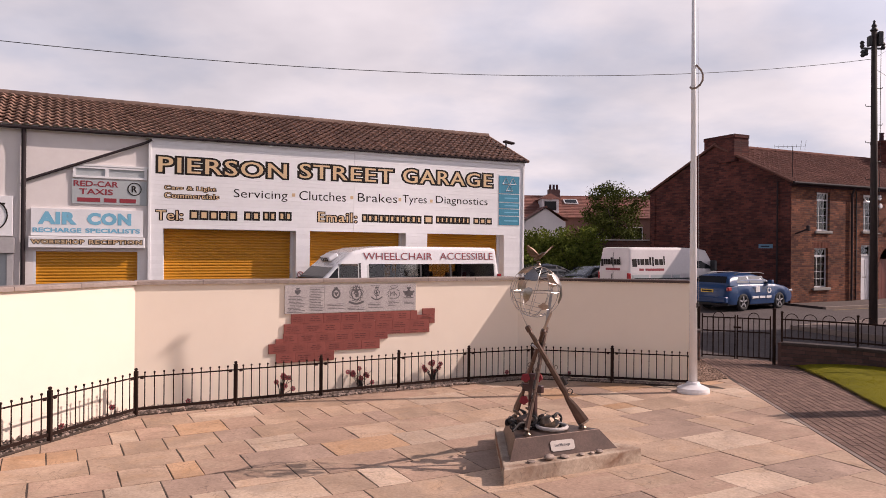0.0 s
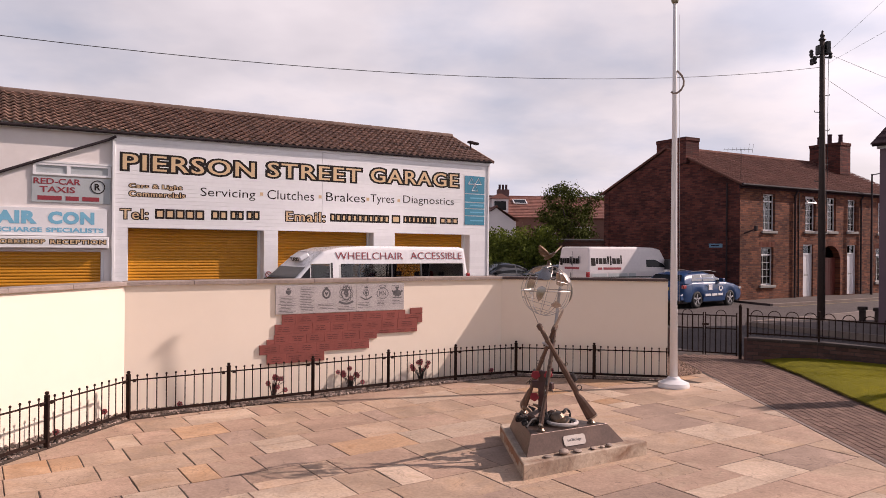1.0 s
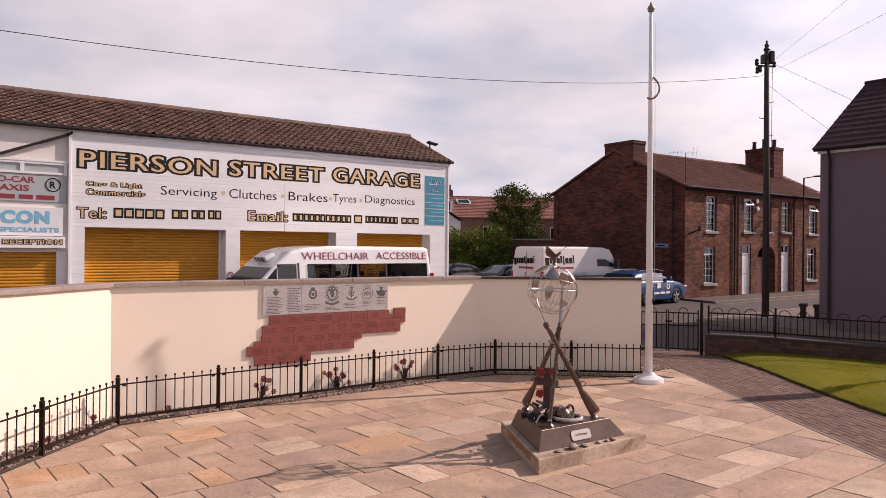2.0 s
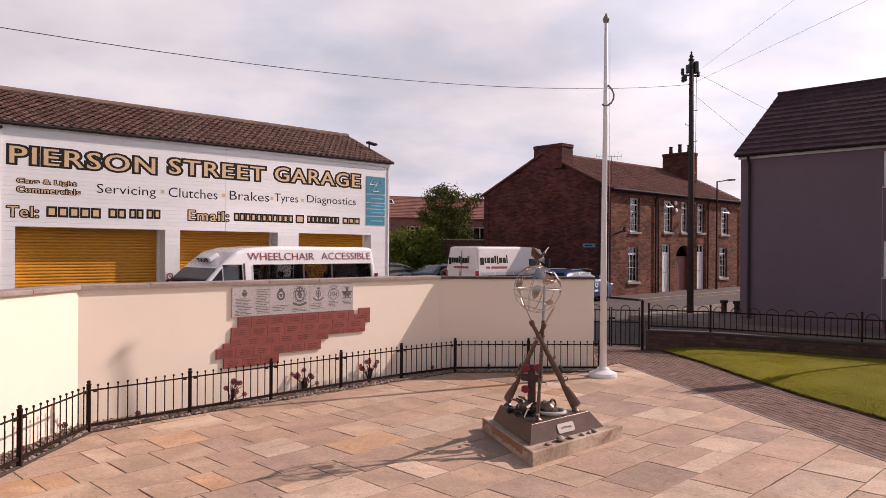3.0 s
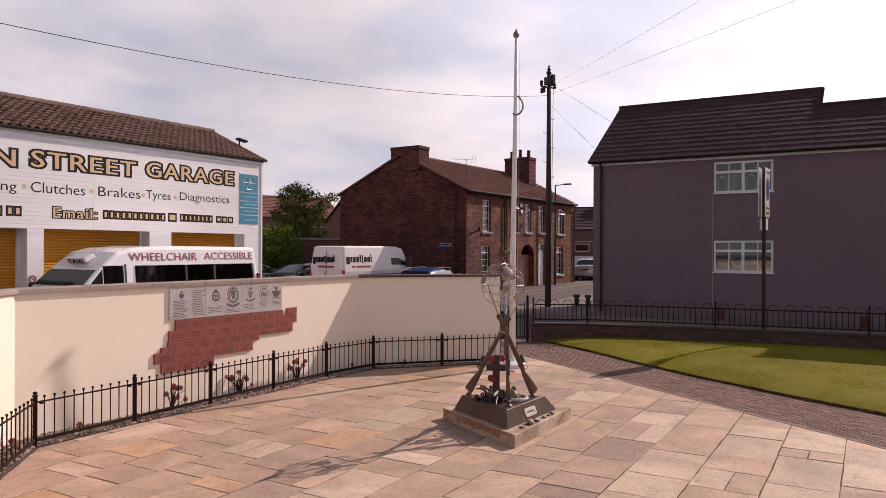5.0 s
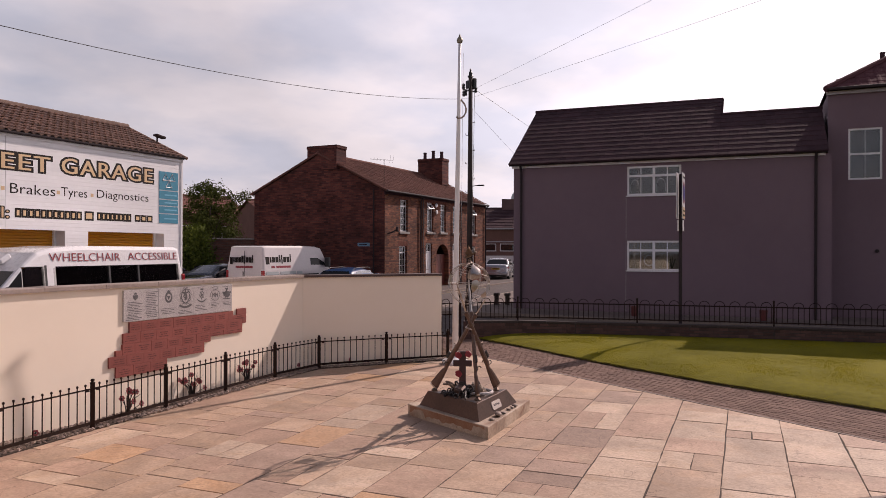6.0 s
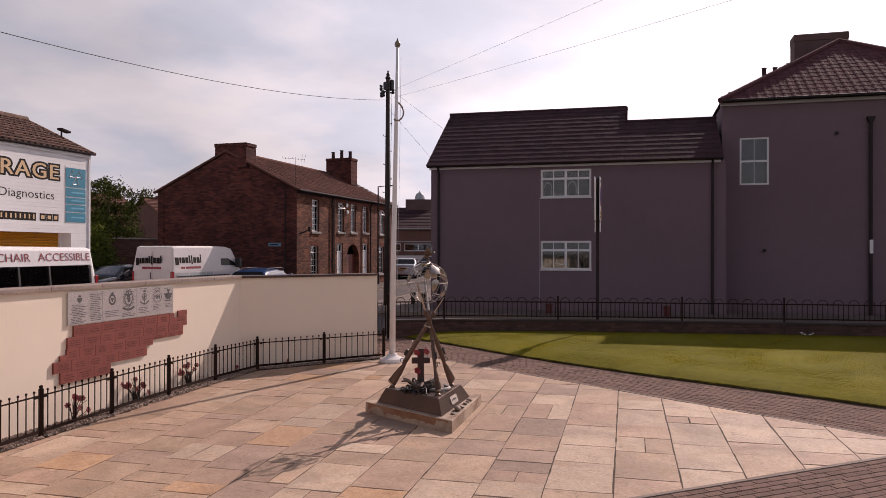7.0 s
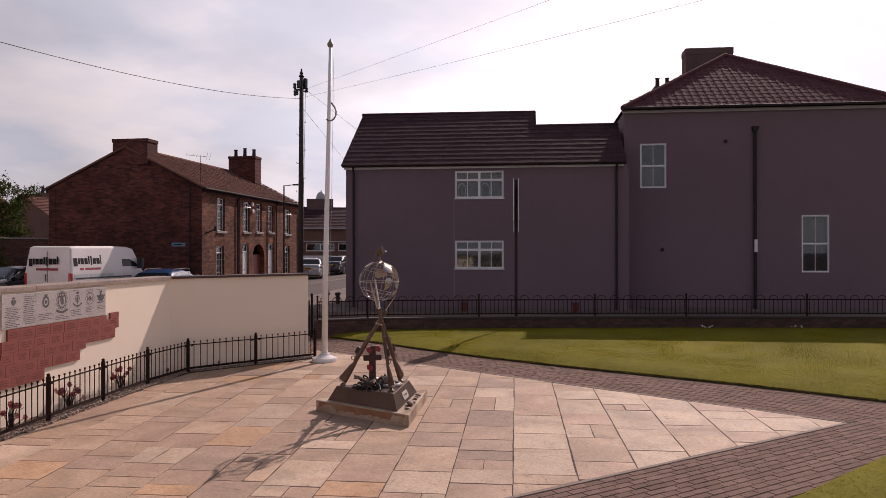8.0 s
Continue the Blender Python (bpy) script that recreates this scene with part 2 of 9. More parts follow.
M_ROOM = mat("unlit_room", (0.10, 0.085, 0.075), (0.05, 0.045, 0.045), 0.9, 1.2)
M_NET = mat("net_curtain", (0.86, 0.85, 0.86), (0.74, 0.73, 0.74), 0.9, 5)
M_GLASS = glass("window_glass", clear=0.80, ior=1.75)
M_CARGLASS = glass("car_glass", (0.86, 0.87, 0.86), clear=0.82, ior=1.6)
M_POLE = mat("white_pole", (0.82, 0.80, 0.80), (0.74, 0.72, 0.72), 0.35, 6, coat=0.3)
M_WOODPOLE = mat("tarred_wood", (0.055, 0.036, 0.03), (0.033, 0.024, 0.022), 0.85, 6, 0.6, 40)
M_STEEL = mat("polished_steel", (0.54, 0.50, 0.47), (0.34, 0.30, 0.27), 0.34, 8, 0.05, 60, metal=1.0)
M_BRONZE = mat("brown_bronze", (0.135, 0.085, 0.068), (0.075, 0.05, 0.042), 0.42, 6, 0.15, 60, metal=0.6)
M_RIFLE = mat("rifle_bronze", (0.16, 0.095, 0.07), (0.085, 0.055, 0.045), 0.42, 12, 0.1, 80, metal=0.55)
M_BLACK = mat("black_metal", (0.02, 0.018, 0.018), (0.04, 0.032, 0.03), 0.5, 9, metal=0.3)
M_POPPY = mat("poppy_red", (0.30, 0.016, 0.02), (0.24, 0.012, 0.015), 0.5, 14)
M_POPPY_D = mat("poppy_metal", (0.34, 0.05, 0.06), (0.19, 0.03, 0.036), 0.55, 14)
M_PEBBLE = mat("pebble", (0.42, 0.32, 0.26), (0.16, 0.115, 0.10), 0.7, 16, 0.1, 60, rand=0.4)
M_TAN = mat("sign_tan", (0.66, 0.46, 0.27), (0.58, 0.40, 0.23), 0.5, 3)
M_INK = mat("sign_black", (0.014, 0.010, 0.009), (0.022, 0.016, 0.014), 0.7, 6, spec=0.2)
M_BLUE = mat("sign_blue", (0.035, 0.25, 0.36), (0.03, 0.21, 0.31), 0.45, 4)
M_SKYBLUE = mat("sign_light_blue", (0.17, 0.46, 0.62), (0.14, 0.40, 0.55), 0.5, 4)
M_SIGN_RED = mat("sign_red", (0.29, 0.028, 0.04), (0.24, 0.024, 0.034), 0.5, 5)
M_SIGN_GREY = mat("sign_grey", (0.42, 0.45, 0.46), (0.36, 0.39, 0.40), 0.5, 4)
M_VAN = mat("van_white", (0.82, 0.81, 0.82), (0.78, 0.77, 0.78), 0.28, 2, coat=0.6)
# van white lowered in colour for the hire van's partial shade
M_VAN_DULL = mat("van_shaded_white", (0.66, 0.61, 0.61), (0.58, 0.53, 0.53), 0.4, 2, coat=0.3)
M_CARBLUE = mat("car_blue", (0.004, 0.045, 0.145), (0.0035, 0.038, 0.12), 0.35, 2, coat=0.35, spec=0.4)
M_CARDARK = mat("car_dark", (0.022, 0.024, 0.03), (0.018, 0.02, 0.025), 0.22, 2, coat=1.0)
M_CARSILVER = mat("car_silver", (0.45, 0.45, 0.47), (0.40, 0.40, 0.42), 0.25, 2, coat=0.8, metal=0.5)
M_TYRE = mat("tyre_rubber", (0.018, 0.018, 0.019), (0.03, 0.029, 0.029), 0.85, 10)
M_TRIM = mat("black_plastic", (0.025, 0.025, 0.027), (0.035, 0.034, 0.036), 0.55, 8)
M_LAMP_RED = mat("lamp_red", (0.35, 0.02, 0.02), (0.28, 0.015, 0.02), 0.2, 8, coat=0.8)
M_LEAF = mat("leaf", (0.11, 0.125, 0.026), (0.05, 0.065, 0.014), 0.85, 0.9, island=0.45, big=0.7, spec=0.15)
M_IVY = mat("ivy_leaf", (0.165, 0.195, 0.03), (0.06, 0.085, 0.015), 0.85, 1.2, island=0.45, big=0.7, spec=0.15)
M_BARK = mat("bark", (0.09, 0.065, 0.05), (0.05, 0.038, 0.03), 0.95, 9, 0.7, 30)
M_REDDOOR = mat("red_door", (0.20, 0.05, 0.035), (0.15, 0.04, 0.03), 0.5, 4)
M_CABLE = mat("cable", (0.02, 0.02, 0.022), None, 0.6, 9)
M_WARM = mat("warm_blind", (0.55, 0.44, 0.30), (0.40, 0.31, 0.21), 0.9, 3)


# ---- builders ----
def root(name, m=None, **tags):
    ob = new(name)
    ob.empty_display_size = 0.1
    ob.matrix_basis = m or Matrix()
    return tagged(ob, **tags)


def mesh_of(name, bm, material, smooth=False):
    me = bpy.data.meshes.new(name)
    bmesh.ops.recalc_face_normals(bm, faces=bm.faces)
    bm.to_mesh(me)
    bm.free()
    for m in material if isinstance(material, (list, tuple)) else [material]:
        me.materials.append(m)
    if smooth:
        for p in me.polygons:
            p.use_smooth = True
    return me


def part(name, bm, material, parent=None, label="", m=None, smooth=False):
    """Links a bmesh (or a mesh that is there already) as one object under a thing."""
    me = bm if isinstance(bm, bpy.types.Mesh) else mesh_of(name, bm, material, smooth)
    ob = new(name, me)
    if parent is not None:
        ob.parent = parent
    if m is not None:
        ob.matrix_basis = m
    return tagged(ob, label=label)


def box(x0, x1, y0, y1, z0, z1, bevel=0.0, bm=None, segs=1):
    bm = bm or bmesh.new()
    vs = [bm.verts.new((x, y, z)) for z in (z0, z1) for x, y in ((x0, y0), (x1, y0), (x1, y1), (x0, y1))]
    fs = [bm.faces.new([vs[i] for i in q]) for q in ((3, 2, 1, 0), (4, 5, 6, 7), (0, 1, 5, 4), (1, 2, 6, 5), (2, 3, 7, 6), (3, 0, 4, 7))]
    if bevel:
        es = {e for f in fs for e in f.edges}
        bmesh.ops.bevel(bm, geom=list(es), offset=bevel, segments=segs, profile=0.5, affect="EDGES")
    return bm


def prism(poly, z0, z1, bm=None, bevel=0.0, top=None):
    """An upright prism on a plan polygon; top: another polygon for the upper face."""
    bm = bm or bmesh.new()
    a = [bm.verts.new((p[0], p[1], z0)) for p in poly]
    b = [bm.verts.new((p[0], p[1], z1)) for p in (top or poly)]
    n = len(a)
    fs = [bm.faces.new(a[::-1]), bm.faces.new(b)] + [bm.faces.new((a[i], a[(i + 1) % n], b[(i + 1) % n], b[i])) for i in range(n)]
    if bevel:
        bmesh.ops.bevel(bm, geom=list({e for f in fs[1:2] for e in f.edges}), offset=bevel, segments=2, profile=0.5, affect="EDGES")
    return bm


def tube(points, r, n=8, bm=None, r2=None, cap=True):
    """A round bar along points, tapering from r to r2."""
    bm = bm or bmesh.new()
    pts = [Vector(p) for p in points]
    rings = []
    for i, p in enumerate(pts):
        d = (pts[min(i + 1, len(pts) - 1)] - pts[max(i - 1, 0)]).normalized()
        side = d.cross(Vector((0, 0, 1)) if abs(d.z) < 0.95 else Vector((0, 1, 0))).normalized()
        up = side.cross(d)
        k = i / max(1, len(pts) - 1)
        rr = r + ((r2 if r2 is not None else r) - r) * k
        rings.append([bm.verts.new(p + (side * math.cos(a) + up * math.sin(a)) * rr) for a in (2 * math.pi * j / n for j in range(n))])
    for a, b in zip(rings, rings[1:]):
        for j in range(n):
            bm.faces.new((a[j], a[(j + 1) % n], b[(j + 1) % n], b[j]))
    if cap:
        bm.faces.new(rings[0][::-1])
        bm.faces.new(rings[-1])
    return bm


def lathe(profile, n=24, bm=None, at=(0, 0, 0)):
    """A body of revolution from (radius, height) pairs."""
    bm = bm or bmesh.new()
    rings = []
    for r, h in profile:
        if r < 1e-5:
            rings.append([bm.verts.new((at[0], at[1], at[2] + h))])
        else:
            rings.append([bm.verts.new((at[0] + r * math.cos(a), at[1] + r * math.sin(a), at[2] + h)) for a in (2 * math.pi * j / n for j in range(n))])
    for a, b in zip(rings, rings[1:]):
        for j in range(n):
            k = (j + 1) % n
            q = [a[j % len(a)], a[k % len(a)], b[k % len(b)], b[j % len(b)]]
            q = list(dict.fromkeys(q))
            if len(q) > 2:
                bm.faces.new(q)
    for r in (rings[0], rings[-1]):
        if len(r) > 2:
            bm.faces.new(r)
    return bm


def torus(R, r, n=24, k=8, bm=None, m=None):
    bm = bm or bmesh.new()
    m = m or Matrix()
    ring = [[bm.verts.new(m @ Vector(((R + r * math.cos(b)) * math.cos(a), (R + r * math.cos(b)) * math.sin(a), r * math.sin(b))))
             for b in (2 * math.pi * j / k for j in range(k))] for a in (2 * math.pi * i / n for i in range(n))]
    for i in range(n):
        for j in range(k):
            bm.faces.new((ring[i][j], ring[(i + 1) % n][j], ring[(i + 1) % n][(j + 1) % k], ring[i][(j + 1) % k]))
    return bm


def along(p, q, z=0.0):
    """The frame of a wall from plan point p to q: x runs along it, y to its back (left of the way), z up."""
    a = math.atan2(q[1] - p[1], q[0] - p[0])
    return pose(p[0], p[1], z, 0, 0, math.degrees(a))


def holed_wall(x0, x1, z0, z1, y0, y1, holes):
    """A wall in the xz plane, y0 to y1 thick, with rectangular openings (x0, x1, z0, z1) cut through."""
    bm = bmesh.new()
    xs = sorted({x0, x1, *[min(max(v, x0), x1) for h in holes for v in h[:2]]})
    zs = sorted({z0, z1, *[min(max(v, z0), z1) for h in holes for v in h[2:]]})
    verts = {}

    def v(i, j, k):
        if (i, j, k) not in verts:
            verts[i, j, k] = bm.verts.new((xs[i], (y0, y1)[k], zs[j]))
        return verts[i, j, k]

    def solid(i, j):
        if not (0 <= i < len(xs) - 1 and 0 <= j < len(zs) - 1):
            return False
        cx, cz = (xs[i] + xs[i + 1]) / 2, (zs[j] + zs[j + 1]) / 2
        return not any(h[0] < cx < h[1] and h[2] < cz < h[3] for h in holes)
    for i in range(len(xs) - 1):
        for j in range(len(zs) - 1):
            if not solid(i, j):
                continue
            for k in (0, 1):
                bm.faces.new([v(a, b, k) for a, b in ((i, j), (i + 1, j), (i + 1, j + 1), (i, j + 1))])
            for di, dj, e in ((-1, 0, ((i, j), (i, j + 1))), (1, 0, ((i + 1, j), (i + 1, j + 1))), (0, -1, ((i, j), (i + 1, j))), (0, 1, ((i, j + 1), (i + 1, j + 1)))):
                if not solid(i + di, j + dj):
                    bm.faces.new([v(*e[0], 0), v(*e[1], 0), v(*e[1], 1), v(*e[0], 1)])
    return bm


FONT_CACHE = {}


def words(name, text, material, parent, x0, x1, z0, z1, y=0.0, fat=0.0, depth=0.004, label="", shear=0.0, space=1.0, edge_of=None):
    """Raised lettering in the xz plane, facing -y, that fills the box."""
    key = (text, round(fat, 4), shear, space)
    if key not in FONT_CACHE:
        c = bpy.data.curves.new("letters", "FONT")
        c.body, c.offset, c.extrude, c.resolution_u, c.shear, c.space_character = text, fat, 0.5, 3, shear, space
        tmp = new("letters", c)
        bpy.context.view_layer.update()
        me = bpy.data.meshes.new_from_object(tmp.evaluated_get(bpy.context.evaluated_depsgraph_get()))
        bpy.data.objects.remove(tmp)
        co = np.empty(len(me.vertices) * 3)
        me.vertices.foreach_get("co", co)
        co = co.reshape(-1, 3)
        FONT_CACHE[key] = (me, co)
    me, co = FONT_CACHE[key]
    me = me.copy()
    like = FONT_CACHE.get((text, round(fat if edge_of is None else edge_of, 4), shear, space), (me, co))[1]
    lo, hi = like.min(0), like.max(0)
    out = np.empty_like(co)
    out[:, 0] = x0 + (co[:, 0] - lo[0]) / (hi[0] - lo[0]) * (x1 - x0)
    out[:, 2] = z0 + (co[:, 1] - lo[1]) / (hi[1] - lo[1]) * (z1 - z0)
    out[:, 1] = y - depth * (co[:, 2] + 0.5)
    me.vertices.foreach_set("co", out.ravel())
    me.materials.clear()
    me.materials.append(material)
    me.update()
    return part(name, me, material, parent, label)


def slanted(m, dz):
    """Leans a text so that it climbs dz over each metre."""
    return m @ Matrix(((1, 0, 0, 0), (0, 1, 0, 0), (dz, 0, 1, 0), (0, 0, 0, 1)))


def offset_line(pts, d):
    """A polyline moved sideways by d to its left."""
    out = []
    for i, p in enumerate(pts):
        a, b = Vector(pts[max(i - 1, 0)]), Vector(pts[min(i + 1, len(pts) - 1)])
        t = (b - a).normalized()
        out.append((p[0] - t.y * d, p[1] + t.x * d))
    return out


# ---- the plan ----
WALL = [(-6.1, 5.9), (-4.32, 10.22), (1.36, 13.11), (4.22, 12.43)]     # face of the memorial wall
WALL_TOP = 1.80
FENCE = [(-4.99, 7.10), (-4.55, 8.45), (-4.12, 9.80), (-2.97, 10.48), (-1.85, 11.14), (-0.70, 11.80), (0.46, 12.43), (1.60, 12.90), (2.95, 12.60), (4.26, 12.27)]
GAR0, GAR_DIR = (-7.32, 18.10), (0.8877, 0.4605)                        # garage front: left end of the cladding, and its way
HOUSE0, HOUSE1, HOUSE2 = (13.40, 28.0), (24.135, 33.043), (9.42, 33.13)  # brick house: corner, front's far end, gable's far end
GREY0, GREY_DIR = (13.10, 19.36), (0.467, -0.884)
PLAZA_R = [(5.10, 12.55), (4.90, 10.20), (4.62, 7.72), (4.30, 4.60), (4.04, 2.46)]
PLAZA_TIP, PLAZA_LOW = (4.04, 2.46), (-8.0, 7.83)
GRASS_EDGE = [(7.05, 14.45), (6.86, 12.68), (6.50, 10.84), (6.28, 9.4), (6.10, 7.40), (6.02, 4.28), (5.80, 2.15), (5.55, -1.0)]
LOW_WALL = [(6.84, 14.68), (7.93, 13.92), (8.85, 12.78), (9.80, 11.62), (11.67, 9.09), (13.10, 7.06), (14.9, 4.35), (16.6, 1.6), (18.3, -1.2)]


def plaza_low_y(x):
    a, b = PLAZA_TIP, PLAZA_LOW
    return a[1] + (b[1] - a[1]) * (x - a[0]) / (b[0] - a[0])


# ---- ground ----
def rise(y):
    """The street climbs gently away from the garden."""
    return 0.023 * min(max(y - 16.0, 0.0), 30.0)


def ground_sheet():
    bm = bmesh.new()
    ys = [-400, -60, 0, 8, 14, 16, 18, 22, 28, 36, 46, 60, 150, 400]
    xs = [-400, -60, -20, 0, 10, 20, 40, 80, 400]
    v = [[bm.verts.new((x, y, rise(y) - 0.02)) for x in xs] for y in ys]
    for j in range(len(ys) - 1):
        for i in range(len(xs) - 1):
            bm.faces.new((v[j][i], v[j][i + 1], v[j + 1][i + 1], v[j + 1][i]))
    tagged(part("ground", bm, M_ASPHALT), "grey asphalt ground of the streets", "ground", kind="structure")


ground_sheet()


def sheet(name, poly, z0, z1, material, label, category):
    """A flat piece of ground on a plan polygon, laid on the slope of the street."""
    bm = prism(poly, z0, z1)
    for v in bm.verts:
        v.co.z += rise(v.co.y)
    return tagged(part(name, bm, material), label, category, kind="structure")


# footway along the houses, with kerb and line
hd = (Vector(HOUSE1) - Vector(HOUSE0)).normalized()
hn = Vector((hd.y, -hd.x))
hA, hB = Vector(HOUSE0) - hd * 0.1, Vector(HOUSE1) + hd * 40
sheet("pavement_house", [hA - hn * 0.3, hA + hn * 1.45, hB + hn * 1.45, hB - hn * 0.3], -0.2, 0.06, M_PAVE_DARK, "grey footway in front of the brick terrace", "pavement")
sheet("kerb_house", [hA + hn * 1.453, hA + hn * 1.58, hB + hn * 1.58, hB + hn * 1.453], -0.2, 0.065, M_EDGING, "worn stone kerb of the house footway", "kerb")
sheet("road_line", [hA + hn * 1.80, hA + hn * 1.90, hB + hn * 1.90, hB + hn * 1.80], -0.03, -0.012, M_YELLOW_LINE, "worn yellow line painted on the road", "road marking")
# footway round the grey building, where the wooden pole stands
gd = Vector(GREY_DIR)
gn = Vector((0.884, 0.467))
g0 = Vector(GREY0)
sheet("pavement_corner", [g0 - gd * 2.6 - gn * 2.0, g0 - gd * 2.6 + gn * 30, g0 + gd * 0.5 + gn * 30, g0 + gd * 24 + gn * 0.5, g0 + gd * 24 - gn * 2.0], -0.1, 0.09, M_PAVE, "worn grey footway round the dark grey building", "pavement")
sheet("kerb_corner", [g0 - gd * 2.73 - gn * 2.13, g0 - gd * 2.73 + gn * 30, g0 - gd * 2.605 + gn * 30, g0 - gd * 2.605 - gn * 2.005, g0 + gd * 24 - gn * 2.005, g0 + gd * 24 - gn * 2.13], -0.1, 0.10, M_EDGING, "worn stone kerb round the corner footway", "kerb")
# footway behind the memorial wall, towards the garage
sheet("pavement_garage", [(-11.5, 15.75), (3.6, 23.55), (2.9, 24.2), (-12, 17.0)], -0.1, 0.06, M_PAVE, "narrow concrete apron before the garage", "pavement")

# bed under slabs and blocks; lawn
sheet("plaza_bed", [(7.1, 15.9), (5.3, 15.9), (4.3, 12.9), (1.36, 13.2), (-4.4, 10.4), (-9, 4.6), (-9, -4), (14, -4), (12, 2.5), (7.4, 14.6)], -0.12, -0.0052, M_BED, "dark mortar bed under the paving", "ground")


def at_y(line, y):
    """x on a polyline at a given y."""
    pts = sorted((p[1], p[0]) for p in line)
    return float(np.interp(y, [p[0] for p in pts], [p[1] for p in pts]))


def lawn_z(x, y):
    """The lawn swells from its cut edge to a level a hand above the path."""
    d = x - at_y(GRASS_EDGE, y)
    return 0.030 + 0.15 * (1 - math.exp(-max(d, 0) / 0.6)) if d > 0 else 0.030


def lawn_main():
    bm = bmesh.new()
    ys = np.concatenate([np.arange(-14.0, 13.8, 0.4), np.arange(13.8, 14.66, 0.1)])
    ks = [0, 0.0001, 0.01, 0.03, 0.06, 0.1, 0.16, 0.25, 0.4, 0.6, 0.8, 1.0]
    rows = []
    for y in ys:
        a, b = at_y(GRASS_EDGE, y), at_y(LOW_WALL, y) + 0.05
        if y > 13.9:
            b = max(b, a + 0.02)
        row = []
        for i, k in enumerate(ks):
            x = a + (b - a) * k
            z = -0.03 if i == 0 else lawn_z(x, y) + 0.010 * noise.noise((x * 1.3, y * 1.3, 0))
            row.append(bm.verts.new((x, y, z)))
        rows.append(row)
    for p, q in zip(rows, rows[1:]):
        for i in range(len(ks) - 1):
            bm.faces.new((p[i], p[i + 1], q[i + 1], q[i]))
    me = mesh_of("lawn_main", bm, [M_TURF, M_SOIL])
    for f in me.polygons:
        if f.normal.z < 0.4 and f.normal.z > -0.4:
            f.material_index = 1
    tagged(part("lawn_main", me, M_TURF), "mown green lawn between path and railings", "lawn", kind="structure")


lawn_main()
LAWN = GRASS_EDGE + [(16, -4)] + LOW_WALL[::-1]
LAWN2 = [(-3.6, 4.25), (-1.4, 3.15), (0.48, 2.45), (2.51, 1.86), (3.35, 1.35), (3.6, 0.4), (3.4, -14), (-20, -14), (-20, 11.5)]
tagged(part("lawn_front", prism(LAWN2, -0.05, 0.05), M_TURF), "mown green lawn beside the block path", "lawn", kind="structure")


sheet("path_south", [(3.45, -14), (5.7, -14), (5.72, 0.2), (3.65, 0.2)], -0.06, -0.003, M_PAVE, "plain grey path between the two lawns", "path")


# ---- memorial wall ----
M_COPING_DARK = mat("dark_red_coping", (0.10, 0.06, 0.052), (0.06, 0.042, 0.038), 0.8, 4, 0.3, 60)


def memorial_wall():
    t = 0.24
    names = ["wall_west", "wall_middle", "wall_east"]
    back = offset_line(WALL, t)
    for i, nm in enumerate(names):
        poly = [WALL[i], WALL[i + 1], back[i + 1], back[i]]
        w = tagged(part(nm, prism(poly, -0.05, WALL_TOP - 0.055), M_RENDER), "cream rendered memorial wall with a stone coping", "wall", kind="structure")
        # coping stones, end to end
        a, b = Vector(WALL[i]), Vector(WALL[i + 1])
        L = (b - a).length
        n = max(2, round(L / 0.9))
        d = (b - a).normalized()
        s = Vector((-d.y, d.x))
        for k in range(n):
            p, q = a + d * (L * k / n + 0.004), a + d * (L * (k + 1) / n - 0.004)
            lift = random.uniform(-0.003, 0.004)
            bm = prism([p - s * 0.045, q - s * 0.045, q + s * (t + 0.045), p + s * (t + 0.045)], WALL_TOP - 0.055, WALL_TOP + (lift if i < 2 else -0.01), bevel=0.012)
            part("coping_stone", bm, M_COPING if i < 2 else M_COPING_DARK, w)


memorial_wall()


# ---- garage ----
GM = Matrix.Translation((GAR0[0], GAR0[1], 0)) @ pose(0, 0, 0, 0, 0, math.degrees(math.atan2(GAR_DIR[1], GAR_DIR[0])))
DOORS = [(0.33, 3.74, 0.0, 2.74), (4.13, 7.03, 0.0, 2.78), (7.73, 10.43, 0.0, 2.80)]
GW, GH = 11.14, 5.02
SIDE_DOOR = (-2.52, -0.19, 0.0, 2.15)


def sx(x):
    """Distance along the garage front from a plan x."""
    return (x - GAR0[0]) / GAR_DIR[0]


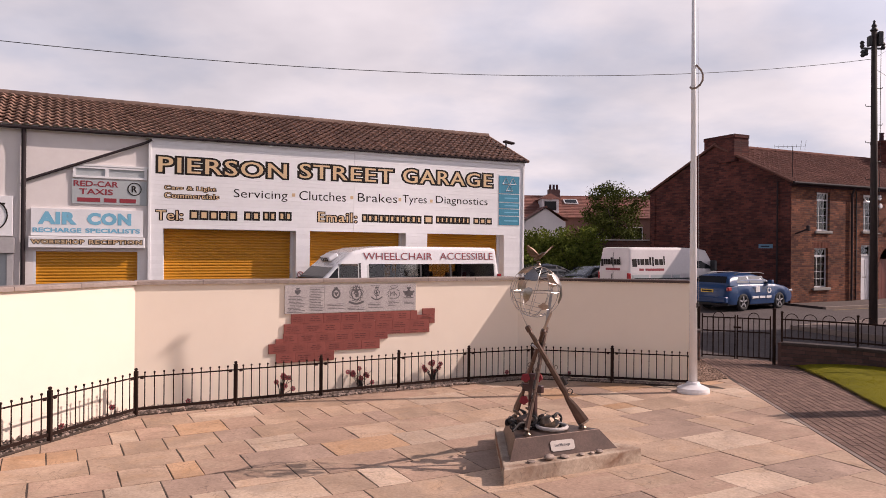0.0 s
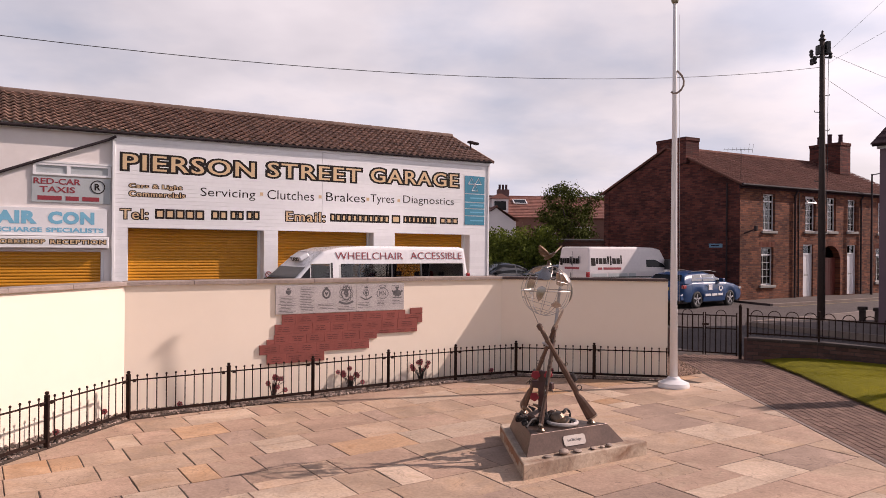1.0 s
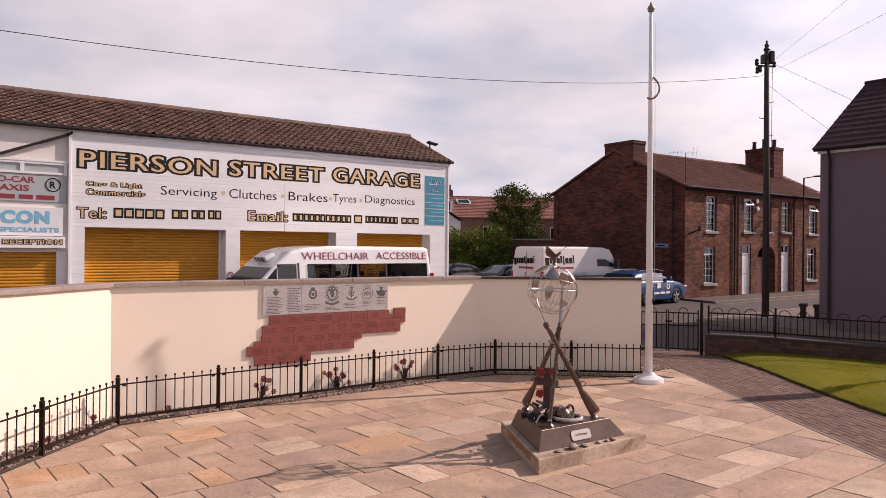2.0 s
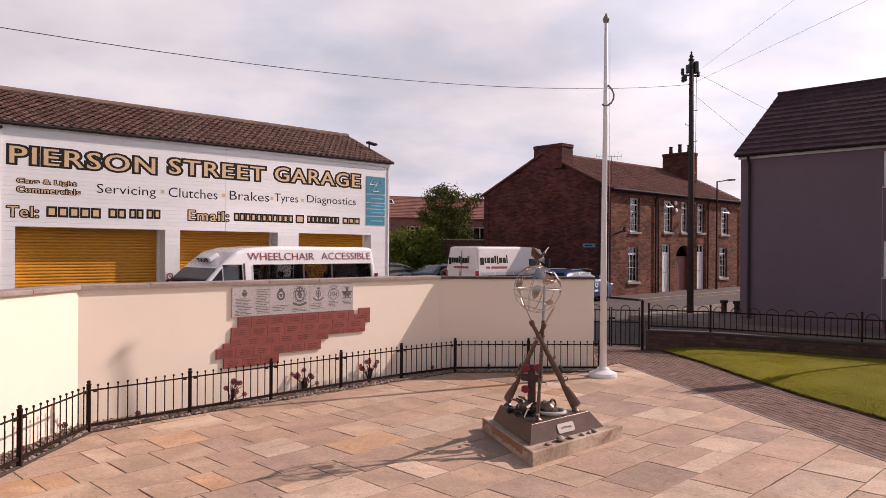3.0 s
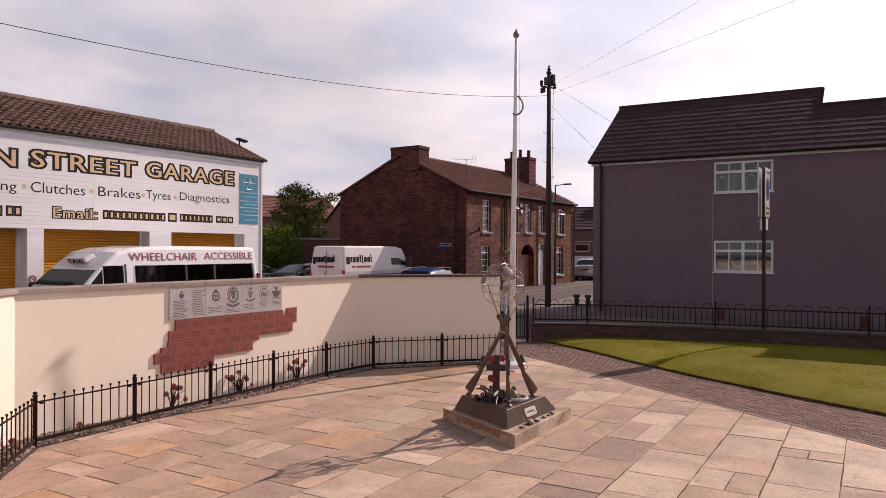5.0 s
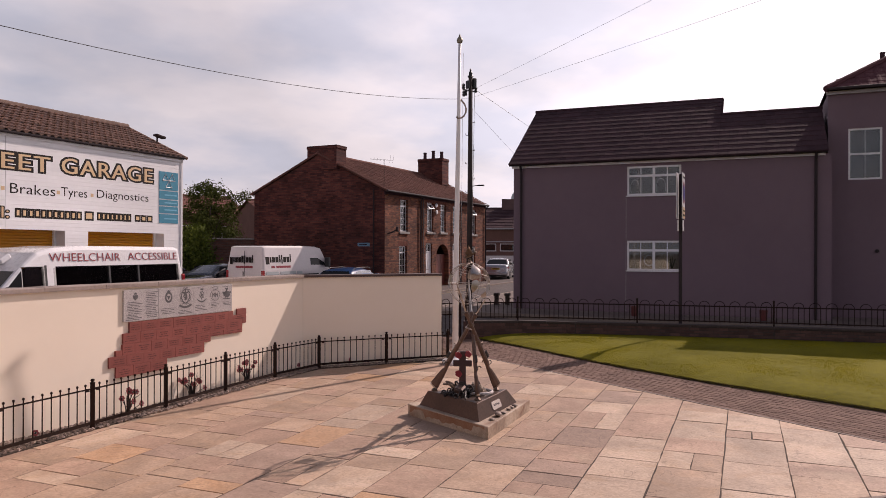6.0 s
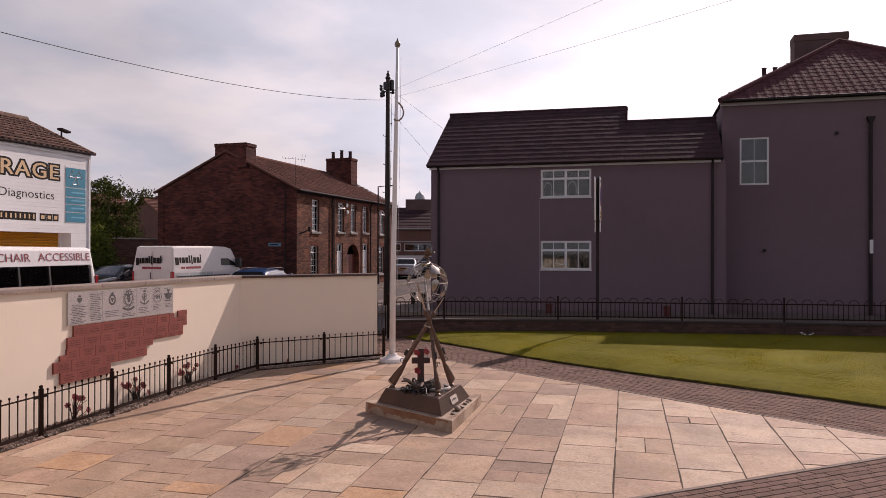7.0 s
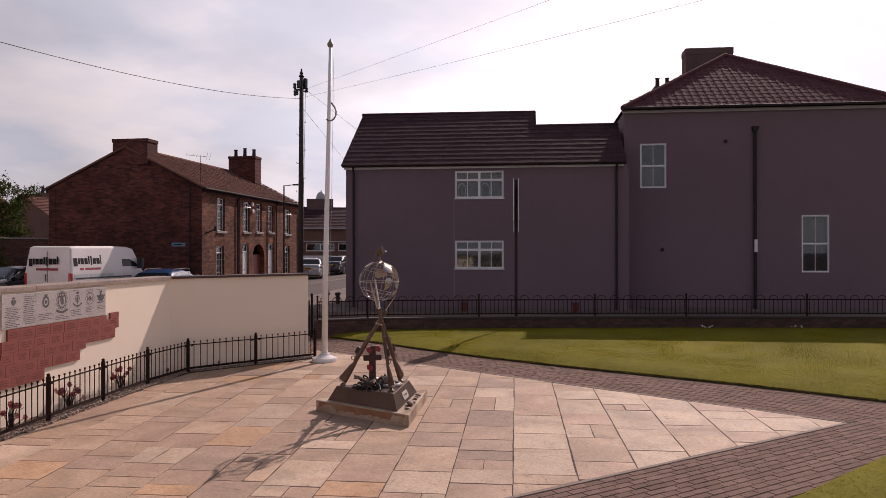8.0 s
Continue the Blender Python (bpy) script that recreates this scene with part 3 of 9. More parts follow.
def garage():
    g = root("garage_building", GM, label="white clad garage with yellow roller shutters and a brown tiled roof", category="building")
    part("wall", holed_wall(0, GW, 0, GH, 0.06, 0.40, DOORS), M_WHITE_PAINT, g, "white front wall behind the cladding")
    part("wall", holed_wall(-7.5, 0, 0, GH, 0.10, 0.40, [SIDE_DOOR]), M_STUCCO, g, "off-white rendered wall of the older wing")
    part("gable_wall", box(GW - 0.3, GW, 0.402, 6.5, 0, GH), M_STUCCO, g)
    # gable above the eaves
    bm = bmesh.new()
    tri = [(0.2, GH), (2.4, 6.18), (6.5, GH)]
    a = [bm.verts.new((GW - 0.3, y, z)) for y, z in tri]
    b = [bm.verts.new((GW, y, z)) for y, z in tri]
    bm.faces.new(a), bm.faces.new(b)
    for i in range(3):
        bm.faces.new((a[i], a[(i + 1) % 3], b[(i + 1) % 3], b[i]))
    part("gable_top", bm, M_STUCCO, g)
    part("back_wall", box(-7.5, GW - 0.303, 6.2, 6.5, 0, GH), M_STUCCO, g)
    part("end_wall", box(-7.5, -7.2, 0.403, 6.197, 0, GH), M_STUCCO, g)
    # cladding boards: full width above the doors, short ones on the piers
    pitch = 0.10
    cells = [(0.0, DOORS[0][0]), (DOORS[0][1], DOORS[1][0]), (DOORS[1][1], DOORS[2][0]), (DOORS[2][1], GW)]
    boards = {}

    def board(L):
        k = round(L, 3)
        if k not in boards:
            bm = bmesh.new()
            prof = [(0.062, 0.0), (0.0325, 0.0005), (0.0315, 0.002), (0.0325, pitch - 0.001), (0.062, pitch - 0.0004)]
            a = [bm.verts.new((0, y, z)) for y, z in prof]
            b = [bm.verts.new((L, y, z)) for y, z in prof]
            for i in range(len(prof)):
                j = (i + 1) % len(prof)
                bm.faces.new((a[i], b[i], b[j], a[j]))
            bm.faces.new(a), bm.faces.new(b[::-1])
            boards[k] = mesh_of("board", bm, M_WHITE)
        return boards[k]
    z = 0.05
    while z < GH - 0.05:
        if z > 2.72:
            for a, b in ((0, 5.4), (5.41, GW)):
                part("board", board(b - a), M_WHITE, g, m=pose(a, 0, z))
        else:
            for a, b in cells:
                part("board", board(b - a), M_WHITE, g, m=pose(a, 0, z))
        z += pitch
    part("corner_trim", box(GW - 0.04, GW + 0.02, 0.0, 0.06, 0.05, GH, 0.006), M_WHITE_PAINT, g)
    part("corner_trim", box(-0.03, 0.035, 0.0, 0.06, 0.05, GH, 0.006), M_WHITE_PAINT, g)
    # shutters, slat by slat
    slats = {}

    def slat(L):
        k = round(L, 3)
        if k not in slats:
            bm = bmesh.new()
            prof = [(0.0, 0.0), (-0.016, 0.010), (-0.022, 0.030), (-0.018, 0.055), (-0.004, 0.070), (0.0, 0.074)]
            a = [bm.verts.new((0, y, z)) for y, z in prof]
            b = [bm.verts.new((L, y, z)) for y, z in prof]
            for i in range(len(prof) - 1):
                bm.faces.new((a[i], b[i], b[i + 1], a[i + 1]))
            slats[k] = mesh_of("slat", bm, M_SHUTTER)
        return slats[k]
    for dx0, dx1, dz0, dz1 in DOORS + [SIDE_DOOR]:
        deep = 0.42 if dx0 > 0 else 0.16
        sh = part("roller_shutter", box(dx0 + 0.06, dx1 - 0.06, deep + 0.02, deep + 0.05, 0.02, dz1 + 0.1), M_SHUTTER, g, "closed yellow roller shutter")
        k = 0
        while 0.02 + k * 0.074 < dz1:
            part("slat", slat(dx1 - dx0 - 0.12), M_SHUTTER, sh, m=pose(dx0 + 0.06, deep + 0.02, 0.02 + k * 0.074))
            k += 1
        for s in (dx0 + 0.002, dx1 - 0.062):
            part("guide_rail", box(s, s + 0.06, deep - 0.06, deep + 0.05, 0.0, dz1 - 0.002), M_UPVC, g)
    # fascia, gutter with brackets, pipes
    part("fascia", box(-7.5, GW + 0.02, 0.0 - 0.01, 0.06, GH - 0.04, GH + 0.10), M_WHITE_PAINT, g)
    gut = part("gutter", tube([(-7.5, -0.055, GH - 0.03), (GW + 0.05, -0.055, GH + 0.09)], 0.042, 10), M_PIPE, g)
    for i in range(19):
        x = -7.2 + i * 1.0
        if x < GW:
            part("bracket", box(x - 0.012, x + 0.012, -0.06, 0.0, GH - 0.07 + 0.0063 * (x + 7.5), GH - 0.04 + 0.0063 * (x + 7.5)), M_PIPE, gut)
    part("downpipe", tube([(-2.72, -0.02, GH + 0.06), (-2.72, 0.02, 4.7), (-2.72, 0.02, 0.05)], 0.05, 10), M_PIPE, g, "black plastic downpipe")
    part("downpipe", tube([(0.04, -0.06, 4.94), (-0.1, 0.0, 4.86), (-2.65, 0.04, 3.82), (-2.72, 0.02, 3.76)], 0.034, 10), M_PIPE, g, "black pipe running down aslant")
    # roof: tiles course by course
    ROOF_Y0, ROOF_Y1, Z0, Z1 = -0.08, 2.42, GH + 0.10, 6.25
    deck = bmesh.new()
    vs = [deck.verts.new(p) for p in ((-7.5, ROOF_Y0 + 0.06, Z0 - 0.03), (GW + 0.1, ROOF_Y0 + 0.06, Z0 - 0.03), (GW + 0.1, ROOF_Y1, Z1 - 0.04), (-7.5, ROOF_Y1, Z1 - 0.04), (-7.5, 6.7, Z0 - 0.03), (GW + 0.1, 6.7, Z0 - 0.03))]
    deck.faces.new((vs[0], vs[1], vs[2], vs[3]))
    deck.faces.new((vs[3], vs[2], vs[5], vs[4]))
    lean = Matrix.Translation((0, 0, -0.07)) @ slanted(Matrix(), 0.0063)      # the old roof line climbs a little
    roof = part("roof", deck, M_SLATE, g, m=lean)
    slope = math.hypot(ROOF_Y1 - ROOF_Y0, Z1 - Z0)
    pitch_a = math.degrees(math.atan2(Z1 - Z0, ROOF_Y1 - ROOF_Y0))
    courses, tw = 10, 0.205
    cl = slope / courses

    def tile_bm(bm, m):
        """A single-roll clay pantile."""
        prof = [(0.0, 0.008), (0.022, 0.034), (0.055, 0.048), (0.09, 0.036), (0.112, 0.010), (0.14, -0.006), (0.172, -0.006), (0.203, 0.008)]
        a = [bm.verts.new(m @ Vector((x, 0, z + 0.052))) for x, z in prof]
        b = [bm.verts.new(m @ Vector((x, cl + 0.03, z))) for x, z in prof]
        c = [bm.verts.new(m @ Vector((x, 0, z + 0.030))) for x, z in prof]
        for i in range(len(prof) - 1):
            bm.faces.new((a[i], a[i + 1], b[i + 1], b[i]))
            bm.faces.new((c[i], c[i + 1], a[i + 1], a[i]))
    one = bmesh.new()
    tile_bm(one, Matrix())
    tile_mesh = mesh_of("tile", one, M_TILE)
    rest = bmesh.new()
    RM = pose(0, ROOF_Y0, Z0, pitch_a)
    singles = 0
    for c in range(courses):
        for k in range(int((GW + 7.6) / tw)):
            m = RM @ pose(GW + 0.09 - (k + 1) * tw, c * cl, random.uniform(0, 0.008), random.uniform(-0.5, 0.5), random.uniform(-0.6, 0.6))
            if c < 5 and k < 60 and singles < 295:
                part("tile", tile_mesh, M_TILE, roof, m=m)
                singles += 1
            else:
                tile_bm(rest, m)
    tagged(part("tiles", rest, M_TILES, roof), kind="stuff")
    rid = bmesh.new()
    for k in range(41):
        x = GW + 0.12 - (k + 1) * 0.45
        tube([(x, ROOF_Y1, Z1 + 0.03), (x + 0.447, ROOF_Y1, Z1 + 0.036)], 0.10, 10, rid)
    part("ridge_tiles", rid, M_RIDGE, roof)
    vg = bmesh.new()
    for k in range(9):
        t0, t1 = k / 9, (k + 1) / 9 - 0.01
        P = lambda t: Vector((GW + 0.12, ROOF_Y0 + (ROOF_Y1 - ROOF_Y0) * t, Z0 + (Z1 - Z0) * t + 0.02))
        tube([P(t0), P(t1)], 0.05, 6, vg)
    part("verge_tiles", vg, M_TILES, roof)
    return g


GARAGE = garage()


# ---- windows and doors ----
def sash_window(parent, x0, x1, z0, z1, y, bars=(2, 2), frame_w=0.055, sill=True, room=M_ROOM, net=False, mid=0.5, sillmat=M_KERB, deep=0.09):
    """A window set in an opening whose outer face lies at y = 0: frame, glazing bars, two panes, sill."""
    w = part("window", holed_wall(x0 + 0.002, x1 - 0.002, z0 + 0.002, z1 - 0.002, y, y + 0.07, [(x0 + frame_w, x1 - frame_w, z0 + frame_w, z1 - frame_w)]), M_UPVC, parent, "white framed window")
    zm = z0 + (z1 - z0) * mid
    part("meeting_rail", box(x0 + frame_w + 0.002, x1 - frame_w - 0.002, y - 0.008, y + 0.05, zm - 0.03, zm + 0.03), M_UPVC, w)
    for half, (a, b) in enumerate(((z0 + frame_w, zm - 0.031), (zm + 0.031, z1 - frame_w))):
        nx = bars[0]
        for i in range(1, nx):
            xx = x0 + (x1 - x0) * i / nx
            part("glazing_bar", box(xx - 0.007, xx + 0.007, y + 0.01, y + 0.035, a + 0.002, b - 0.002), M_UPVC, w)
        for j in range(1, bars[1] if half == 0 or mid < 0.7 else 1):
            zz = a + (b - a) * j / bars[1]
            part("glazing_bar", box(x0 + frame_w + 0.003, x1 - frame_w - 0.003, y + 0.012, y + 0.033, zz - 0.008, zz + 0.008), M_UPVC, w)
        p = part("pane", box(x0 + frame_w - 0.01, x1 - frame_w + 0.01, y + 0.020, y + 0.026, a - 0.01, b + 0.01), M_GLASS, w)
        p.visible_shadow = False
    # board behind the panes; the dark ones paint the room as unlit
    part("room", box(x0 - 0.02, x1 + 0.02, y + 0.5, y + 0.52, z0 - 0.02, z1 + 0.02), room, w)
    if net:
        bm = bmesh.new()
        n = 26
        for i in range(n):
            xa, xb = x0 + (x1 - x0) * i / n, x0 + (x1 - x0) * (i + 1) / n
            ya, yb = y + 0.075 + 0.010 * (i % 2), y + 0.075 + 0.010 * ((i + 1) % 2)
            bm.faces.new([bm.verts.new(q) for q in ((xa, ya, z0), (xb, yb, z0), (xb, yb, z1), (xa, ya, z1))])
        part("net_curtain", bm, M_NET, w)
    if sill:
        part("sill", box(x0 - 0.10, x1 + 0.10, -0.07, y - 0.002, z0 - 0.11, z0 + 0.0, 0.012), sillmat, w, "stone sill")
    return w


M_PLATEBLUE = mat("name_plate_blue", (0.11, 0.24, 0.36), (0.09, 0.19, 0.29), 0.6, 4)
M_LINTEL = mat("lintel_brick", (0.19, 0.068, 0.045), (0.12, 0.045, 0.034), 0.9, 6, 0.3, 60, rand=0.25, spec=0.2)


# ---- brick terrace ----
def brick_house():
    L = (Vector(HOUSE1) - Vector(HOUSE0)).length
    W = (Vector(HOUSE2) - Vector(HOUSE0)).length
    FM = along(HOUSE0, HOUSE1)
    inv = FM.inverted()
    G = inv @ Vector((HOUSE2[0], HOUSE2[1], 0))             # far end of the gable in the house's own frame
    EA, RZ = 4.98, 6.72
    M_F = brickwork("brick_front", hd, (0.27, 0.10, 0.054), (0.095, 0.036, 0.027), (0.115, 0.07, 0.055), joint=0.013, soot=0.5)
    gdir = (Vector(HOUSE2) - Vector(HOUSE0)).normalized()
    # same brick as the front, its colours lowered to carry the gable's shade
    M_G = brickwork("brick_gable_shaded", gdir, (0.19, 0.058, 0.044), (0.072, 0.025, 0.023), (0.085, 0.046, 0.041), joint=0.012, soot=0.55)
    h = root("brick_house", FM, label="two-storey red brick terrace with a brown tiled roof", category="house")
    wins = [(1.42, 2.18, 3.16, 4.68, False), (4.20, 4.92, 3.2, 4.7, False), (5.75, 6.40, 3.22, 4.7, False), (7.28, 7.94, 3.24, 4.68, False), (9.67, 10.45, 3.2, 4.62, False),
            (1.31, 2.10, 0.92, 2.48, True), (9.5, 10.35, 0.94, 2.5, True)]
    doors = [(4.08, 4.78, 0.38, 2.62), (7.26, 7.98, 0.42, 2.64)]
    arch = (5.25, 6.75, 0.3, 1.9)
    holes = [w[:4] for w in wins] + doors + [arch]
    # front wall: the arch is finished with a half-round head
    bm = holed_wall(0, L, -0.05, EA, 0, 0.3, holes[:-1] + [(arch[0], arch[1], 0.3, 2.62)])
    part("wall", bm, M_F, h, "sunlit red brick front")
    ax, ar = (arch[0] + arch[1]) / 2, (arch[1] - arch[0]) / 2
    bm = bmesh.new()
    n = 14
    pa = [(ax - ar * math.cos(math.pi * i / n), 1.9 + ar * 0.92 * math.sin(math.pi * i / n)) for i in range(n + 1)]
    for y in (0.0, 0.3):
        for i in range(n):
            (x0, z0), (x1, z1) = pa[i], pa[i + 1]
            bm.faces.new([bm.verts.new(q) for q in ((x0, y, z0), (x1, y, z1), (x1, y, 2.63), (x0, y, 2.63))])
    for i in range(n):
        (x0, z0), (x1, z1) = pa[i], pa[i + 1]
        bm.faces.new([bm.verts.new(q) for q in ((x0, 0, z0), (x1, 0, z1), (x1, 0.3, z1), (x0, 0.3, z0))])
    part("arch_head", bm, M_F, h)
    for i in range(17):                                       # arch ring
        a = math.pi * (i + 0.5) / 17
        part("arch_brick", box(-0.036, 0.036, -0.003, 0.02, 0.0, 0.22, 0.004), M_LINTEL, h,
             m=pose(ax - ar * math.cos(a), 0, 1.9 + ar * 0.92 * math.sin(a), 0, -90 + math.degrees(a), 0))
    d = part("passage_door", box(arch[0], arch[1], 0.26, 0.32, 0.1, 2.06), M_REDDOOR, h, "dark red timber passage doors")
    for k in range(9):
        x = arch[0] + 0.02 + k * 0.165
        part("plank", box(x, x + 0.155, 0.243, 0.259, 0.12, 2.05), M_REDDOOR, d)
    # near-black sheet that paints the shade in the recess above the doors
    part("passage_shade", box(arch[0] - 0.05, arch[1] + 0.05, 1.2, 1.24, 0.1, 2.63), M_DARK, h)
    # gable wall with its slopes, up to the ridge
    t = Vector((G.x, G.y, 0)).normalized() * W
    mid = t * 0.5
    inn = Vector((t.y, -t.x, 0)).normalized() * 0.3
    prof = [(0.0, -0.05), (0.0, EA), (0.5, RZ - 0.02), (1.0, EA - 0.08), (1.0, -0.05)]
    bm = bmesh.new()
    outer = [bm.verts.new((t.x * k - 0.003, t.y * k + (0.003 if k == 0 else 0), z)) for k, z in prof]
    inner = [bm.verts.new((t.x * k + inn.x, t.y * k + inn.y, z)) for k, z in prof]
    bm.faces.new(outer), bm.faces.new(inner[::-1])
    for i in range(5):
        j = (i + 1) % 5
        bm.faces.new((outer[i], outer[j], inner[j], inner[i]))
    part("gable_wall", bm, M_G, h, "sooty red brick gable, coloured darker for its shade")
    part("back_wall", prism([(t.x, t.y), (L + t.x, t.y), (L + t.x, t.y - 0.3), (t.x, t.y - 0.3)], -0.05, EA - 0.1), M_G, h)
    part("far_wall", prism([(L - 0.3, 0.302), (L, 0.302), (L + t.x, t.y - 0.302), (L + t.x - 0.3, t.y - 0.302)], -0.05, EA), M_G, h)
    # roof, tiled in courses
    rf = bmesh.new()
    front0, front1 = Vector((-0.10, -0.16, EA + 0.02)), Vector((L + 0.05, -0.16, EA + 0.02))
    rid0, rid1 = Vector((mid.x - 0.08, mid.y, RZ + 0.05)), Vector((L + mid.x + 0.05, mid.y, RZ + 0.05))
    n = 16
    rnd_roof = random.Random(12)
    for c in range(n):
        a, b = c / n, (c + 1) / n
        up = Vector((0, -0.01, 0.030))
        P = [front0.lerp(rid0, a) + up, front1.lerp(rid1, a) + up, front1.lerp(rid1, b), front0.lerp(rid0, b)]
        k = 44
        for i in range(k):
            roll = ((0.0, 0.0), (0.16, 0.030), (0.36, 0.030), (0.52, 0.0), (0.98, 0.0))
            lo, near = Vector((0, 0, -0.014)), Vector((0, 0, rnd_roof.uniform(0.0, 0.012)))
            A = [rf.verts.new(P[0].lerp(P[1], (i + s) / k) + Vector((0, 0, r)) + near) for s, r in roll]
            B = [rf.verts.new(P[3].lerp(P[2], (i + s) / k) + Vector((0, 0, r))) for s, r in roll]
            C = [rf.verts.new(v.co + lo) for v in A]
            for j in range(4):
                rf.faces.new((A[j], A[j + 1], B[j + 1], B[j]))
                rf.faces.new((C[j], C[j + 1], A[j + 1], A[j]))
    rb0, rb1 = Vector((t.x - 0.1, t.y + 0.16, EA - 0.1)), Vector((L + t.x, t.y + 0.16, EA - 0.1))
    rf.faces.new([rf.verts.new(p) for p in (rid0, rid1, rb1, rb0)])
    rf.faces.new([rf.verts.new(p + Vector((0, 0, -0.06))) for p in (front0, front1, rid1, rid0)])
    roof = part("roof", rf, M_HOUSE_TILES, h, "weathered brown tiled roof")
    part("ridge", tube([rid0 + Vector((0, 0, 0.0)), rid1], 0.09, 8), M_HOUSE_TILES, roof)
    vb = bmesh.new()
    tube([front0 + Vector((-0.02, 0, 0)), rid0 + Vector((-0.02, 0, 0.0))], 0.05, 6, vb)
    tube([rb0, rid0], 0.05, 6, vb)
    part("verge", vb, M_HOUSE_TILES, roof)

    def chimney(c, hx, hy, z0, z1, pots):
        s = part("chimney", box(c.x - hx, c.x + hx, c.y - hy, c.y + hy, z0, z1 - 0.16), M_G, h, "dark brick chimney stack")
        part("chimney_cap", box(c.x - hx - 0.03, c.x + hx + 0.03, c.y - hy - 0.03, c.y + hy + 0.03, z1 - 0.158, z1, 0.02), M_G, s)
        for px, py, ph in pots:
            part("chimney_pot", lathe([(0.10, 0), (0.12, 0.04), (0.10, 0.08), (0.09, ph - 0.06), (0.115, ph - 0.03), (0.11, ph), (0.07, ph), (0.07, ph - 0.1)], 12, at=(c.x + px, c.y + py, z1)), M_SLATE, s)
    chimney(mid * 0.94 + Vector((0.36, 0, 0)), 0.40, 0.82, 6.0, 7.12, [])
    c2 = inv @ Vector((21.29, 34.5, 0))
    chimney(c2, 0.42, 0.80, 6.1, 7.66, [(0, -0.55, 0.42), (0, 0.0, 0.5), (0, 0.55, 0.42)])
    # windows, doors, pipes
    for x0, x1, z0, z1, low in wins:
        w = sash_window(h, x0, x1, z0, z1, 0.10, bars=(3, 4), net=True, mid=0.80)
        if not low and x0 in (4.20, 9.67):              # top light propped open
            part("open_light", holed_wall(x0 + 0.06, x1 - 0.06, -0.30, 0.0, -0.015, 0.015, [(x0 + 0.11, x1 - 0.11, -0.26, -0.04)]), M_UPVC, w, m=pose(0, 0.09, z1 - 0.07, -38, 0, 0))
        # brick lintel on end
        n = int((x1 - x0 + 0.2) / 0.078)
        for i in range(n):
            x = x0 - 0.1 + (i + 0.5) * (x1 - x0 + 0.2) / n
            part("lintel_brick", box(x - 0.034, x + 0.034, -0.006, 0.05, z1 + 0.003, z1 + 0.225, 0.004), M_LINTEL, h)
    for x0, x1, z0, z1 in doors:
        d = part("door", box(x0 + 0.06, x1 - 0.06, 0.10, 0.15, z0, z0 + 1.80, 0.006), M_UPVC, h, "white panelled front door")
        part("door_frame", holed_wall(x0 + 0.002, x1 - 0.002, z0, z1 - 0.002, 0.07, 0.16, [(x0 + 0.058, x1 - 0.058, z0 - 1, z0 + 1.805), (x0 + 0.058, x1 - 0.058, z0 + 1.86, z1 - 0.05)]), M_UPVC, h)
        part("fanlight", box(x0 + 0.05, x1 - 0.05, 0.115, 0.121, z0 + 1.85, z1 - 0.045), M_GLASS, h)
        part("lobby", box(x0, x1, 0.34, 0.36, z0, z1), M_ROOM, h)
        for px, pz0, pz1 in ((0.13, 0.2, 0.85), (0.13, 1.0, 1.66)):
            for side in (0, 1):
                xa = x0 + 0.11 if side == 0 else (x0 + x1) / 2 + 0.02
                xb = (x0 + x1) / 2 - 0.02 if side == 0 else x1 - 0.11
                part("door_panel", box(xa, xb, 0.088, 0.102, z0 + pz0, z0 + pz1, 0.006), M_UPVC, d)
        part("letter_plate", box((x0 + x1) / 2 - 0.12, (x0 + x1) / 2 + 0.12, 0.085, 0.098, z0 + 0.9, z0 + 0.95), M_STEEL, d)
    part("gutter", tube([(-0.12, -0.20, EA - 0.01), (L + 0.05, -0.20, EA - 0.03)], 0.055, 8), M_PIPE, h)
    part("fascia_board", box(-0.1, L, -0.06, -0.003, EA - 0.14, EA + 0.0), M_SLATE, h)
    for x in (3.43, 8.22, 11.75):
        part("downpipe", tube([(x, -0.19, EA - 0.06), (x, -0.06, EA - 0.3), (x, -0.06, 0.12)], 0.04, 8), M_PIPE, h)
    # bits on the front: dishes, alarm box, cables
    for x, z in ((5.2, 4.25), (5.15, 4.6)):
        part("wall_box", lathe([(0, 0), (0.10, 0.02), (0.115, 0.05), (0.09, 0.08), (0, 0.09)], 14), M_UPVC, h, "small white wall-mounted dish", m=pose(x, -0.005, z, 90, 0, 0))
    part("cable_run", tube([(3.75, -0.02, 4.8), (3.76, -0.02, 0.4)], 0.018, 6), M_CABLE, h)
    part("gable_pipe", tube([Vector((t.x * 0.075 - 0.09, t.y * 0.075, 5.05)), Vector((t.x * 0.075 - 0.09, t.y * 0.075, 0.05))], 0.032, 8), M_PIPE, h, "dark downpipe on the gable")
    br = part("wall_bracket", tube([(0.22, -0.01, 3.02), (0.30, -0.22, 3.10), (0.42, -0.38, 3.20)], 0.035, 6), M_PIPE, h, "dark iron bracket on the front")
    part("bracket_lamp", box(0.38, 0.50, -0.46, -0.34, 3.12, 3.34, 0.02), M_PIPE, br)
    # street name plate on the gable, writing as bars
    k0 = t * (0.155)
    pl = part("name_plate", box(-0.29, 0.29, -0.03, -0.012, 2.45, 2.61, 0.004), M_PLATEBLUE, h, "pale blue street name plate", m=Matrix.Translation((k0.x, k0.y, 0)) @ pose(0, 0, 0, 0, 0, math.degrees(math.atan2(-t.y, -t.x))))
    part("bar", box(-0.20, 0.16, -0.035, -0.031, 2.51, 2.55), M_INK, pl)
